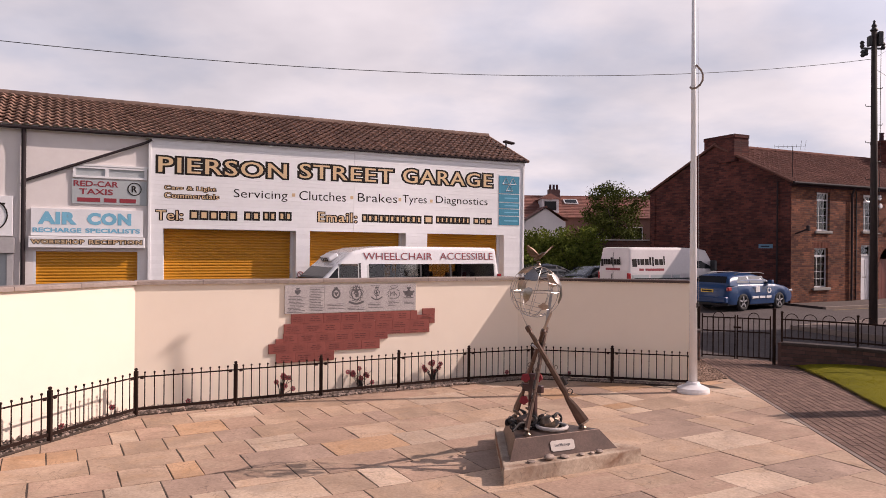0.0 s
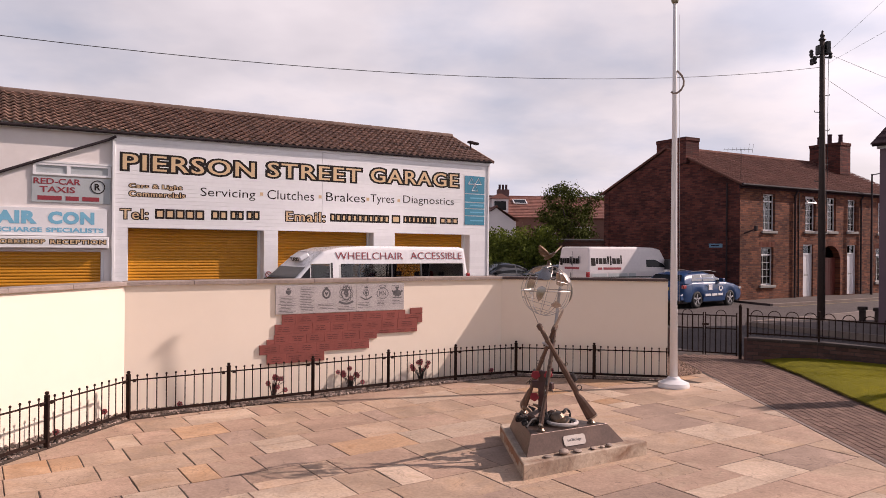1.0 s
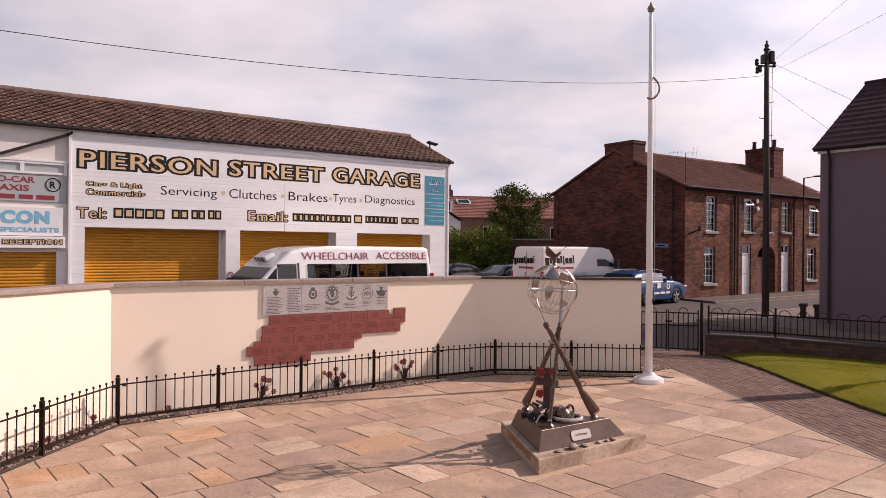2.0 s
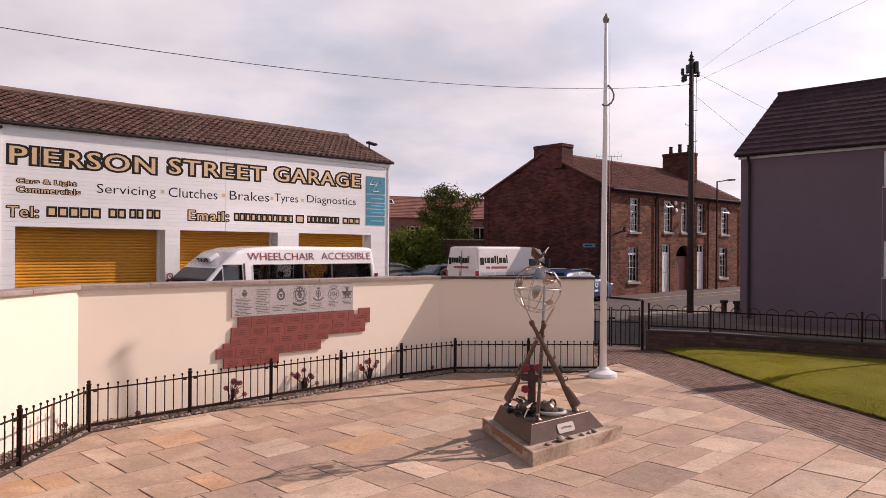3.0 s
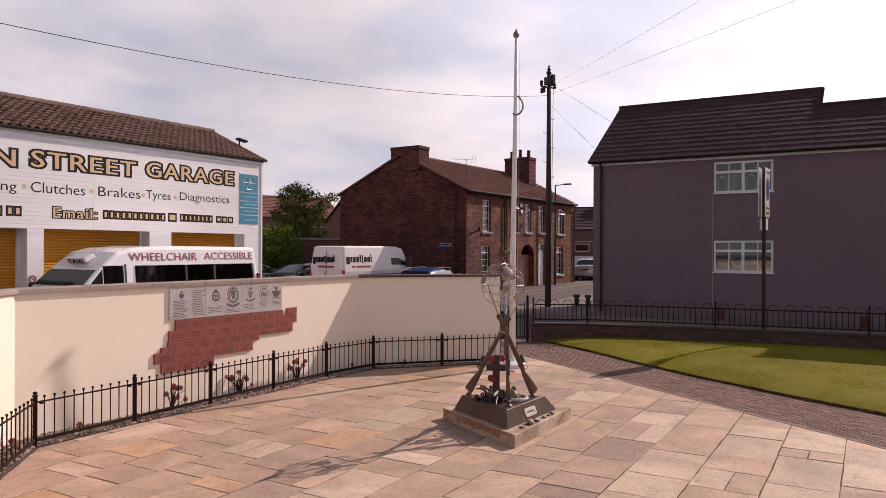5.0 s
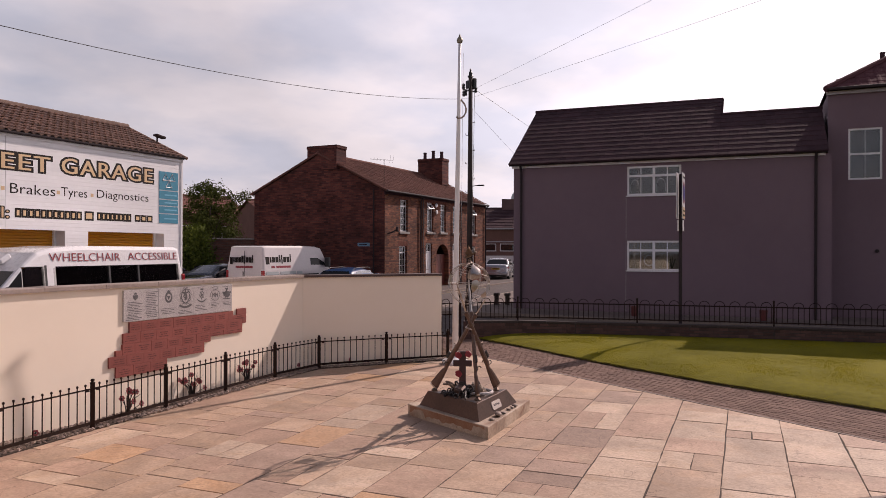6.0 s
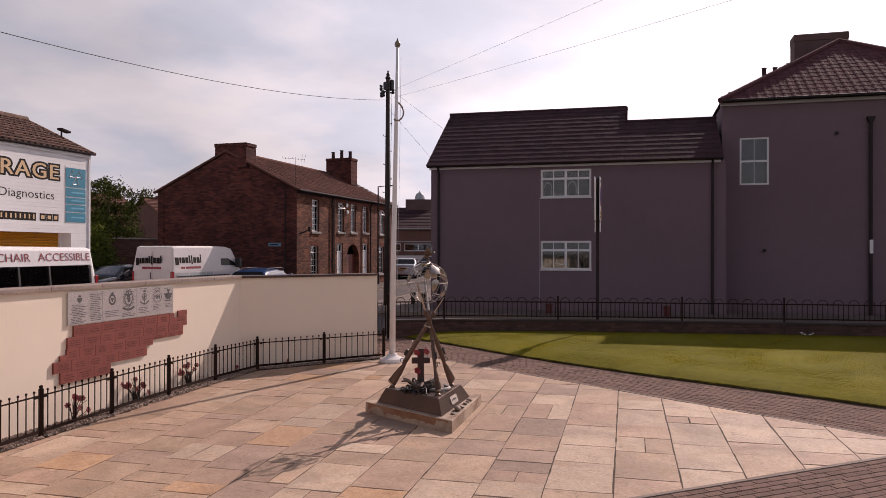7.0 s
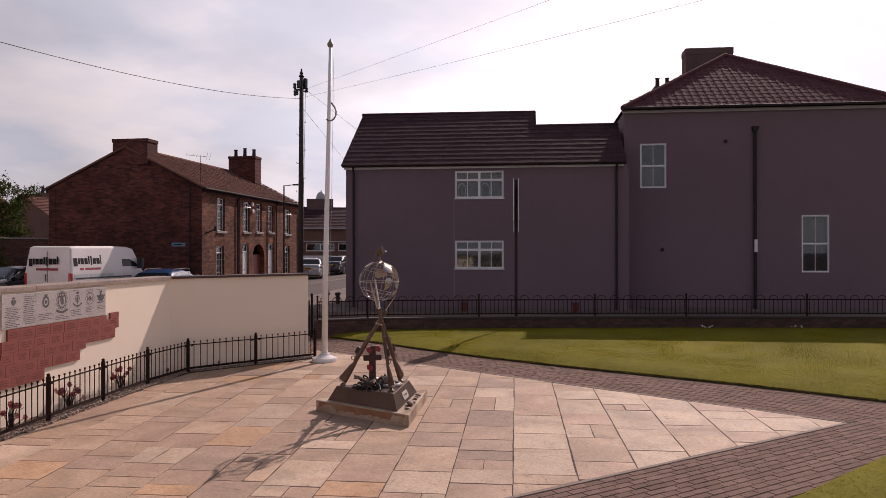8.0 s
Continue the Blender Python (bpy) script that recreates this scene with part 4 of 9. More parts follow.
    # aerial on the gable end
    ae = part("aerial", tube([Vector((0.35, 0.25, 5.0)), Vector((0.35, 0.25, 6.45))], 0.012, 6), M_PIPE, h, "rooftop television aerial")
    part("boom", tube([Vector((-0.25, 0.6, 6.42)), Vector((0.75, 0.0, 6.44))], 0.007, 6), M_PIPE, ae)
    for i in range(8):
        c = Vector((-0.25, 0.6, 6.42)).lerp(Vector((0.75, 0.0, 6.44)), i / 7)
        l = 0.07 if i < 6 else 0.22
        part("element", tube([c + Vector((0.2 * l, 0.3 * l, -l * 0.6)), c - Vector((0.2 * l, 0.3 * l, -l))], 0.005, 5), M_PIPE, ae)
    return h


brick_house()


# ---- dark grey building ----
def grey_building():
    GB = Matrix.Translation((GREY0[0], GREY0[1], 0)) @ pose(0, 0, 0, 0, 0, math.degrees(math.atan2(GREY_DIR[1], GREY_DIR[0])))
    g = root("grey_building", GB, label="dark grey rendered two-storey building with white windows", category="building")
    EA = 5.27
    wins = [(4.00, 5.75, 4.13, 5.12), (4.00, 5.755, 1.61, 2.62)]
    part("wall", holed_wall(0, 10.12, -0.05, EA, 0, 0.3, wins), M_GREY_RENDER, g, "dark grey rendered front")
    part("gable_wall", box(0, 0.3, 0.303, 4.5, -0.05, EA), M_GREY_RENDER, g)
    part("return_wall", box(9.82, 10.12, 0.303, 2.5, -0.05, EA), M_GREY_RENDER, g)
    part("back_wall", box(0.303, 9.8, 4.2, 4.5, -0.05, EA), M_GREY_RENDER, g)
    bm = bmesh.new()
    prof = [(0.2, EA - 0.003), (3.39, 7.72), (4.5, EA - 0.003)]
    a = [bm.verts.new((0.003, y, z)) for y, z in prof]
    b = [bm.verts.new((0.28, y, z)) for y, z in prof]
    bm.faces.new(a), bm.faces.new(b)
    for i in range(3):
        bm.faces.new((a[i], a[(i + 1) % 3], b[(i + 1) % 3], b[i]))
    part("gable_top", bm, M_GREY_RENDER, g)

    def tiled(x0, x1, lo, hi, n, k, name, material, parent, bm=None):
        """A slope of flat tiles in n courses between two (y, z) edges."""
        bm = bm or bmesh.new()
        for c in range(n):
            ya, za = lo[0] + (hi[0] - lo[0]) * c / n, lo[1] + (hi[1] - lo[1]) * c / n
            yb, zb = lo[0] + (hi[0] - lo[0]) * (c + 1.05) / n, lo[1] + (hi[1] - lo[1]) * (c + 1.05) / n
            off = 0.5 * (c % 2)
            for i in range(k + 1):
                xa = max(x0, x0 + (x1 - x0) * (i - off) / k)
                xb = min(x1, x0 + (x1 - x0) * (i + 0.965 - off) / k)
                if xb - xa < 0.02:
                    continue
                j = random.uniform(0, 0.006)
                v = [bm.verts.new(p) for p in ((xa, ya, za + 0.022 + j), (xb, ya, za + 0.022 + j), (xb, yb, zb + 0.004), (xa, yb, zb + 0.004), (xa, ya, za - 0.004), (xb, ya, za - 0.004))]
                bm.faces.new(v[:4])
                bm.faces.new((v[4], v[5], v[1], v[0]))
        return part(name, bm, material, parent)
    under = bmesh.new()
    e, RY = -0.28, 2.24
    zl = 5.33
    sl = (7.84 - zl) / (3.39 - e)
    def P(x, y):
        return under.verts.new((x, y, zl + sl * (y - e) - 0.02))
    under.faces.new((P(-0.10, e), P(6.86, e), P(6.86, 3.39), P(-0.10, 3.39)))
    under.faces.new((P(6.86, e), P(10.02, e), P(10.02, RY), P(6.86, RY)))
    under.faces.new([under.verts.new(q) for q in ((-0.10, 3.39, 7.82), (6.86, 3.39, 7.82), (6.86, 4.65, 5.2), (-0.10, 4.65, 5.2))])
    under.faces.new([under.verts.new(q) for q in ((6.86, RY, zl + sl * (RY - e) - 0.02), (10.02, RY, zl + sl * (RY - e) - 0.02), (10.02, 4.65, 5.2), (6.86, 4.65, 5.2))])
    under.faces.new([under.verts.new(q) for q in ((6.86, 2.1, zl + sl * (2.1 - e) - 0.3), (6.86, 3.39, 7.82), (6.86, 4.0, 6.9), (6.86, 4.0, 6.3))])
    roof = part("roof", under, M_SLATE, g, "dark brown-black tiled roof")
    tiled(-0.12, 6.88, (e, zl), (3.39, 7.84), 13, 24, "tiles", M_SLATE, roof)
    tiled(6.89, 10.02, (e, zl), (RY, zl + sl * (RY - e)), 9, 11, "tiles", M_SLATE, roof)
    part("ridge_tiles", tube([(-0.16, 3.39, 7.84), (6.9, 3.39, 7.81)], 0.07, 8), M_SLATE, roof)
    part("ridge_tiles", tube([(6.9, RY, zl + sl * (RY - e) + 0.01), (10.04, RY, zl + sl * (RY - e) + 0.01)], 0.06, 8), M_SLATE, roof)
    for k in range(11):                                       # verge ends at the step
        y = RY + k * 0.105
        part("verge_end", tube([(6.86, y, zl + sl * (y - e) + 0.0), (6.93, y, zl + sl * (y - e) + 0.0)], 0.055, 6), M_SLATE, roof)
    part("fascia", box(-0.06, 9.95, -0.05, -0.003, EA - 0.06, EA + 0.06), M_UPVC, g, "pale fascia board")
    part("gutter", tube([(-0.10, -0.20, EA + 0.05), (10.0, -0.20, EA + 0.05)], 0.05, 8), M_PIPE, g)
    for x in (0.30, 9.69):
        part("downpipe", tube([(x, -0.2, EA + 0.03), (x, -0.06, EA - 0.22), (x, -0.06, 0.1)], 0.042, 8), M_PIPE, g)
    part("movement_joint", box(3.965, 3.977, -0.004, 0.01, 0.1, 4.05), M_FASCIA, g)

    def casement(x0, x1, z0, z1, room):
        w = part("window", holed_wall(x0 + 0.002, x1 - 0.002, z0 + 0.002, z1 - 0.002, 0.03, 0.10, [(x0 + 0.06, (x0 + x1) / 2 - 0.035, z0 + 0.06, z1 - 0.36), ((x0 + x1) / 2 + 0.035, x1 - 0.06, z0 + 0.06, z1 - 0.36),
                                                                        (x0 + 0.06, (x0 + x1) / 2 - 0.035, z1 - 0.30, z1 - 0.06), ((x0 + x1) / 2 + 0.035, x1 - 0.06, z1 - 0.30, z1 - 0.06)]), M_UPVC, g, "white plastic casement window")
        for s in (0, 1):
            xa, xb = (x0 + 0.06, (x0 + x1) / 2 - 0.035) if s == 0 else ((x0 + x1) / 2 + 0.035, x1 - 0.06)
            for za, zb in ((z0 + 0.06, z1 - 0.36), (z1 - 0.30, z1 - 0.06)):
                p = part("pane", box(xa - 0.01, xb + 0.01, 0.055, 0.061, za - 0.01, zb + 0.01), M_GLASS, w)
                p.visible_shadow = False
                part("glazing_bar", box((xa + xb) / 2 - 0.012, (xa + xb) / 2 + 0.012, 0.046, 0.054, za + 0.002, zb - 0.002), M_UPVC, w)
                part("sash_frame", holed_wall(xa - 0.03, xb + 0.03, za - 0.03, zb + 0.03, 0.015, 0.029, [(xa + 0.008, xb - 0.008, za + 0.008, zb - 0.008)]), M_UPVC, w)
        part("sill", box(x0 - 0.03, x1 + 0.03, -0.05, 0.028, z0 - 0.035, z0, 0.008), M_UPVC, w)
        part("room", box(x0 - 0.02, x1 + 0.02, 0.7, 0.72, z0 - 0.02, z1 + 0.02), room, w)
        return w
    w1 = casement(*wins[0], M_DARK)
    w2 = casement(*wins[1], M_WARM)
    # things on the inner sill of the lower window
    part("vase", lathe([(0.05, 0), (0.09, 0.08), (0.10, 0.16), (0.05, 0.26), (0.06, 0.30)], 14, at=(4.33, 0.30, 1.64)), M_WARM, w2, "pale vase")
    part("ring_ornament", torus(0.17, 0.02, 20, 6, m=pose(4.70, 0.30, 1.95, 90)), M_UPVC, w2)
    part("ornament", lathe([(0.08, 0), (0.12, 0.1), (0.1, 0.22), (0.04, 0.3)], 12, at=(5.23, 0.30, 1.64)), M_TAN, w2)
    bm = bmesh.new()
    for k in range(7):
        tube([(5.43, 0.3, 1.66), (5.43 + random.uniform(-0.16, 0.16), 0.28, 2.05 + random.uniform(-0.1, 0.1))], 0.012, 5, bm)
    part("window_plant", bm, M_LEAF, w2)
    bm = bmesh.new()                                          # looped curtain behind the upper window
    for c, rr in ((4.43, 0.28), (5.28, 0.3)):
        torus(rr, 0.012, 22, 5, bm, pose(c - 0.2, 0.22, 4.4, 90) @ Matrix.Diagonal((0.5, 1.0, 1.0, 1.0)))
    part("curtain_loop", bm, M_NET, w1)

    # the taller wing
    D = 1.25
    TW0, TW1, TE = 10.12, 19.7, 7.33
    t = root("grey_tall_building", GB, label="taller dark grey rendered wing with a hipped tiled roof", category="building")
    tw = [(10.69, 11.63, 4.54, 6.17), (16.32, 17.27, 1.47, 3.53)]
    part("wall", holed_wall(TW0, TW1, -0.05, TE, D, D + 0.3, tw), M_GREY_RENDER, t, "dark grey rendered wall")
    part("side_wall", box(TW0, TW0 + 0.3, D + 0.303, D + 10, -0.05, TE), M_GREY_RENDER, t)
    part("side_wall", box(TW1 - 0.3, TW1, D + 0.303, D + 10, -0.05, TE), M_GREY_RENDER, t)
    part("back_wall", box(TW0, TW1, D + 10.003, D + 10.3, -0.05, TE), M_GREY_RENDER, t)
    ap = (14.82, 5.6, 10.42)
    e = 0.25
    c0, c1 = (TW0 - 0.08, D - e, TE + 0.10), (TW1 + e, D - e, TE + 0.10)
    b0, b1 = (TW0 - 0.08, D + 10.5, TE + 0.10), (TW1 + e, D + 10.5, TE + 0.10)
    ap2 = (14.82, 8.0, 10.42)
    rf = bmesh.new()
    V = lambda p: rf.verts.new(p)
    for f in ((c0, c1, ap), (c0, ap, ap2, b0), (c1, b1, ap2, ap), (b0, ap2, b1)):
        rf.faces.new([V((p[0], p[1], p[2] - 0.03)) for p in f])
    roof = part("roof", rf, M_SLATE, t, "hipped roof of profiled dark red-brown tiles")
    bm = bmesh.new()                                          # pantiles on the hip end
    n = 15
    for c in range(n):
        fa, fb = c / n, (c + 1.04) / n
        y0, z0 = c0[1] + (ap[1] - c0[1]) * fa, c0[2] + (ap[2] - c0[2]) * fa
        y1, z1 = c0[1] + (ap[1] - c0[1]) * fb, c0[2] + (ap[2] - c0[2]) * fb
        xa, xb = c0[0] + (ap[0] - c0[0]) * fa, c1[0] + (ap[0] - c1[0]) * fa
        k0, k1 = math.ceil(xa / 0.28), math.floor(xb / 0.28)
        for k in range(k0, k1):
            x = k * 0.28
            prof = [(0, 0.0), (0.05, 0.013), (0.11, 0.013), (0.16, 0.0), (0.275, 0.0)]
            A = [bm.verts.new((x + p, y0, z0 + q + 0.010)) for p, q in prof]
            B = [bm.verts.new((x + p, y1, z1 + q)) for p, q in prof]
            C = [bm.verts.new((x + p, y0, z0 + q - 0.01)) for p, q in prof]
            for i in range(4):
                bm.faces.new((A[i], A[i + 1], B[i + 1], B[i]))
                bm.faces.new((C[i], C[i + 1], A[i + 1], A[i]))
    part("tiles", bm, M_SLATE_RED, roof)
    hp = bmesh.new()
    for a, b in ((c0, ap), (c1, ap), (ap, ap2)):
        tube([a, b], 0.11, 8, hp)
    part("hip_tiles", hp, M_SLATE_RED, roof)
    part("fascia", box(TW0 - 0.06, TW1 + 0.2, D - 0.10, D - 0.003, TE - 0.06, TE + 0.05), M_FASCIA, t)
    part("gutter", tube([(TW0 - 0.06, D - 0.28, TE + 0.09), (TW1 + e, D - 0.28, TE + 0.1)], 0.05, 8), M_PIPE, t)
    hop = part("downpipe", tube([(14.71, D - 0.07, 6.55), (14.71, D - 0.07, 0.1)], 0.06, 10), M_PIPE, t)
    part("hopper", prism([(14.64, D - 0.16), (14.78, D - 0.16), (14.78, D - 0.003), (14.64, D - 0.003)], 6.52, 6.70, top=[(14.59, D - 0.18), (14.83, D - 0.18), (14.83, D - 0.003), (14.59, D - 0.003)]), M_PIPE, hop)
    part("label_plate", box(14.66, 14.77, D - 0.145, D - 0.135, 2.2, 2.65, 0.004), M_UPVC, hop)
    for x, z in ((13.7, 6.2), (11.48, 2.29)):
        part("vent_pipe", tube([(x, D - 0.10, z), (x, D + 0.02, z)], 0.055, 10), M_PIPE, t)
    for i, (x0, x1, z0, z1) in enumerate(tw):
        m_off = Matrix.Translation((0, D, 0))
        w = sash_window(t, x0, x1, z0, z1, 0.03, bars=(2, 1), room=M_DARK, sill=False, frame_w=0.06)
        w.matrix_basis = m_off
    s = part("chimney", box(13.36, 15.32, 6.2, 7.0, 8.6, 10.7), M_CHIM, t, "broad rendered chimney stack")
    part("chimney_cap", box(13.34, 15.34, 6.18, 7.02, 10.66, 10.94, 0.02), M_CHIM, s)
    s = part("chimney", box(12.6, 13.5, 9.4, 10.2, 8.6, 10.05), M_CHIM, t, "chimney stack with two pots")
    for x in (12.80, 13.25):
        part("chimney_pot", lathe([(0.10, 0), (0.12, 0.05), (0.10, 0.1), (0.09, 0.4), (0.115, 0.46), (0.07, 0.46), (0.07, 0.3)], 12, at=(x, 9.8, 10.05)), M_SLATE, s)
    return g


M_SLATE_RED = mat("dark_red_pantile", (0.125, 0.052, 0.058), (0.09, 0.040, 0.046), 0.85, 3, 0.3, 45, island=0.1, spec=0.05)
M_CHIM = mat("chimney_render", (0.16, 0.092, 0.085), (0.105, 0.062, 0.058), 0.9, 3, 0.3, 60)
grey_building()


# ---- paving ----
def clip(poly, a, b):
    """The part of a convex polygon to the left of the line from a to b."""
    out = []
    n = Vector((a[1] - b[1], b[0] - a[0]))
    side = lambda p: (p[0] - a[0]) * n.x + (p[1] - a[1]) * n.y
    for i, p in enumerate(poly):
        q = poly[(i + 1) % len(poly)]
        sp, sq = side(p), side(q)
        if sp >= 0:
            out.append(p)
        if sp * sq < 0:
            k = sp / (sp - sq)
            out.append((p[0] + (q[0] - p[0]) * k, p[1] + (q[1] - p[1]) * k))
    return out


def area(poly):
    return 0.5 * abs(sum(p[0] * q[1] - q[0] * p[1] for p, q in zip(poly, poly[1:] + poly[:1])))


def riven(name, c1, c2, stain):
    """Riven sandstone: clouded bands that differ from stone to stone, rusty stains, fine grain and a few ripple lines."""
    m = mat(name, c1, c2, 0.72, 1.4, 0.45, 16, rand=0.11, spec=0.30)
    n, l = m.node_tree.nodes, m.node_tree.links
    b = n["Principled BSDF"]
    col = b.inputs["Base Color"].links[0].from_socket
    geo, info = n.new("ShaderNodeNewGeometry"), n.new("ShaderNodeObjectInfo")
    far, at = n.new("ShaderNodeMath"), n.new("ShaderNodeVectorMath")
    far.operation, far.inputs[1].default_value = "MULTIPLY", 90.0
    l.new(info.outputs["Random"], far.inputs[0])
    l.new(geo.outputs["Position"], at.inputs[0])
    l.new(far.outputs[0], at.inputs[1])

    def cloud(scale, detail, warp, lo, hi, to_lo, to_hi):
        t, r = n.new("ShaderNodeTexNoise"), n.new("ShaderNodeMapRange")
        t.inputs["Scale"].default_value, t.inputs["Detail"].default_value, t.inputs["Distortion"].default_value = scale, detail, warp
        r.inputs[1].default_value, r.inputs[2].default_value, r.inputs[3].default_value, r.inputs[4].default_value = lo, hi, to_lo, to_hi
        l.new(at.outputs[0], t.inputs["Vector"])
        l.new(t.outputs[0], r.inputs[0])
        return r.outputs[0]

    def blend(kind, fac, base, other):
        x = n.new("ShaderNodeMix")
        x.data_type, x.blend_type = "RGBA", kind
        for sock, v in ((x.inputs[0], fac), (x.inputs[6], base), (x.inputs[7], other)):
            if isinstance(v, (tuple, float)):
                sock.default_value = v
            else:
                l.new(v, sock)
        return x.outputs[2]
    col = blend("MIX", cloud(1.3, 5, 2.2, 0.50, 0.70, 0.0, 0.75), col, (*stain, 1))
    shade = cloud(0.9, 8, 1.2, 0.3, 0.7, 0.78, 1.18)
    grain = cloud(34.0, 4, 0.3, 0.3, 0.7, 0.84, 1.13)
    line = cloud(1.7, 3, 1.6, 0.0, 1.0, 0.0, 1.0)
    d, ad, r = n.new("ShaderNodeMath"), n.new("ShaderNodeMath"), n.new("ShaderNodeMapRange")
    d.operation, d.inputs[1].default_value = "SUBTRACT", 0.47
    ad.operation = "ABSOLUTE"
    l.new(line, d.inputs[0])
    l.new(d.outputs[0], ad.inputs[0])
    r.inputs[1].default_value, r.inputs[2].default_value, r.inputs[3].default_value, r.inputs[4].default_value = 0.0, 0.007, 0.66, 1.0
    l.new(ad.outputs[0], r.inputs[0])
    for v in (shade, grain, r.outputs[0]):
        sc = n.new("ShaderNodeVectorMath")
        sc.operation = "SCALE"
        l.new(col, sc.inputs[0])
        l.new(v, sc.inputs["Scale"])
        col = sc.outputs[0]
    l.new(col, b.inputs["Base Color"])
    return m


M_SLABS = [riven("sandstone_buff", (0.468, 0.328, 0.234), (0.388, 0.269, 0.193), (0.440, 0.287, 0.185)),
           riven("sandstone_pink", (0.452, 0.303, 0.221), (0.372, 0.247, 0.181), (0.430, 0.311, 0.222)),
           riven("sandstone_orange", (0.500, 0.306, 0.182), (0.410, 0.258, 0.163), (0.420, 0.233, 0.118)),
           riven("sandstone_grey", (0.385, 0.266, 0.203), (0.310, 0.214, 0.163), (0.390, 0.270, 0.200)),
           riven("sandstone_pale", (0.525, 0.394, 0.295), (0.445, 0.326, 0.244), (0.470, 0.326, 0.222))]


# course lines of the paving (start, climb), and the cuts along the courses that have been fixed
COURSES = [(-0.68, 0), (-0.03, 0), (0.62, 0), (1.29, 0), (1.96, 0), (2.61, 0), (3.255, 0), (3.90, 0), (4.545, 0), (5.165, 0), (5.775, 0), (6.375, 0.008), (6.965, 0.018),
           (7.52, 0.025), (8.075, 0.035), (8.64, 0.05), (9.19, 0.075), (9.785, 0.07), (10.37, 0.07), (10.97, 0.07), (11.57, 0.07), (12.2, 0.07)]
CUTS_LOW = {2: (4.20, 4.92), 3: (4.10, 4.78, 5.27), 4: (3.82, 4.36, 5.96), 5: (3.10, 4.10, 5.21, 5.59), 6: (2.62, 3.62, 4.28, 4.94, 5.90), 7: (2.09, 3.05, 3.75, 4.74, 6.14, 7.26),
            8: (1.75, 2.21, 2.57, 2.93, 3.40, 4.07, 4.99, 5.95, 6.69), 9: (1.42, 2.10, 3.05, 3.70, 4.18, 5.11, 5.73, 6.79, 7.65), 10: (1.70, 2.66, 3.67, 4.60, 5.87, 6.82, 7.76), 11: (1.50, 2.36, 2.83, 3.19, 4.05, 5.2, 6.61, 7.63)}
CUTS_HIGH = {12: (1.00, 1.61, 2.25, 2.55, 3.50, 4.12), 13: (0.66, 1.13, 1.43, 1.90, 2.84, 3.77, 4.23, 5.16), 14: (0.41, 1.32, 1.63, 2.09, 2.71, 3.35, 3.99, 4.85),
             15: (0.03, 0.33, 0.78, 1.24, 1.84, 2.31, 2.93, 3.88, 4.18), 16: (0.70, 1.00, 1.45, 2.05, 2.51, 3.14, 3.43, 3.77, 4.20, 4.83), 17: (1.14, 1.73, 2.64, 2.95, 3.89, 5.45)}
HALVED = {(5, 2): 0.54, (6, 1): 0.48, (8, 1): 0.5, (8, 6): 0.45, (9, 5): 0.5, (11, 3): 0.45, (12, 1): 0.4, (14, 3): 0.55}
TONES = {(4, 1): 4, (5, 1): 4, (5, 2): 1, (8, 0): 4, (8, 2): 3, (8, 5): 3, (9, 2): 3, (8, 1): 1, (6, 2): 1, (7, 1): 4, (9, 1): 0, (12, 0): 3, (13, 1): 2, (13, 4): 2, (14, 3): 4,
         (15, 0): 2, (15, 4): 3, (11, 3): 1, (13, 3): 3, (10, 1): 0, (12, 2): 0}


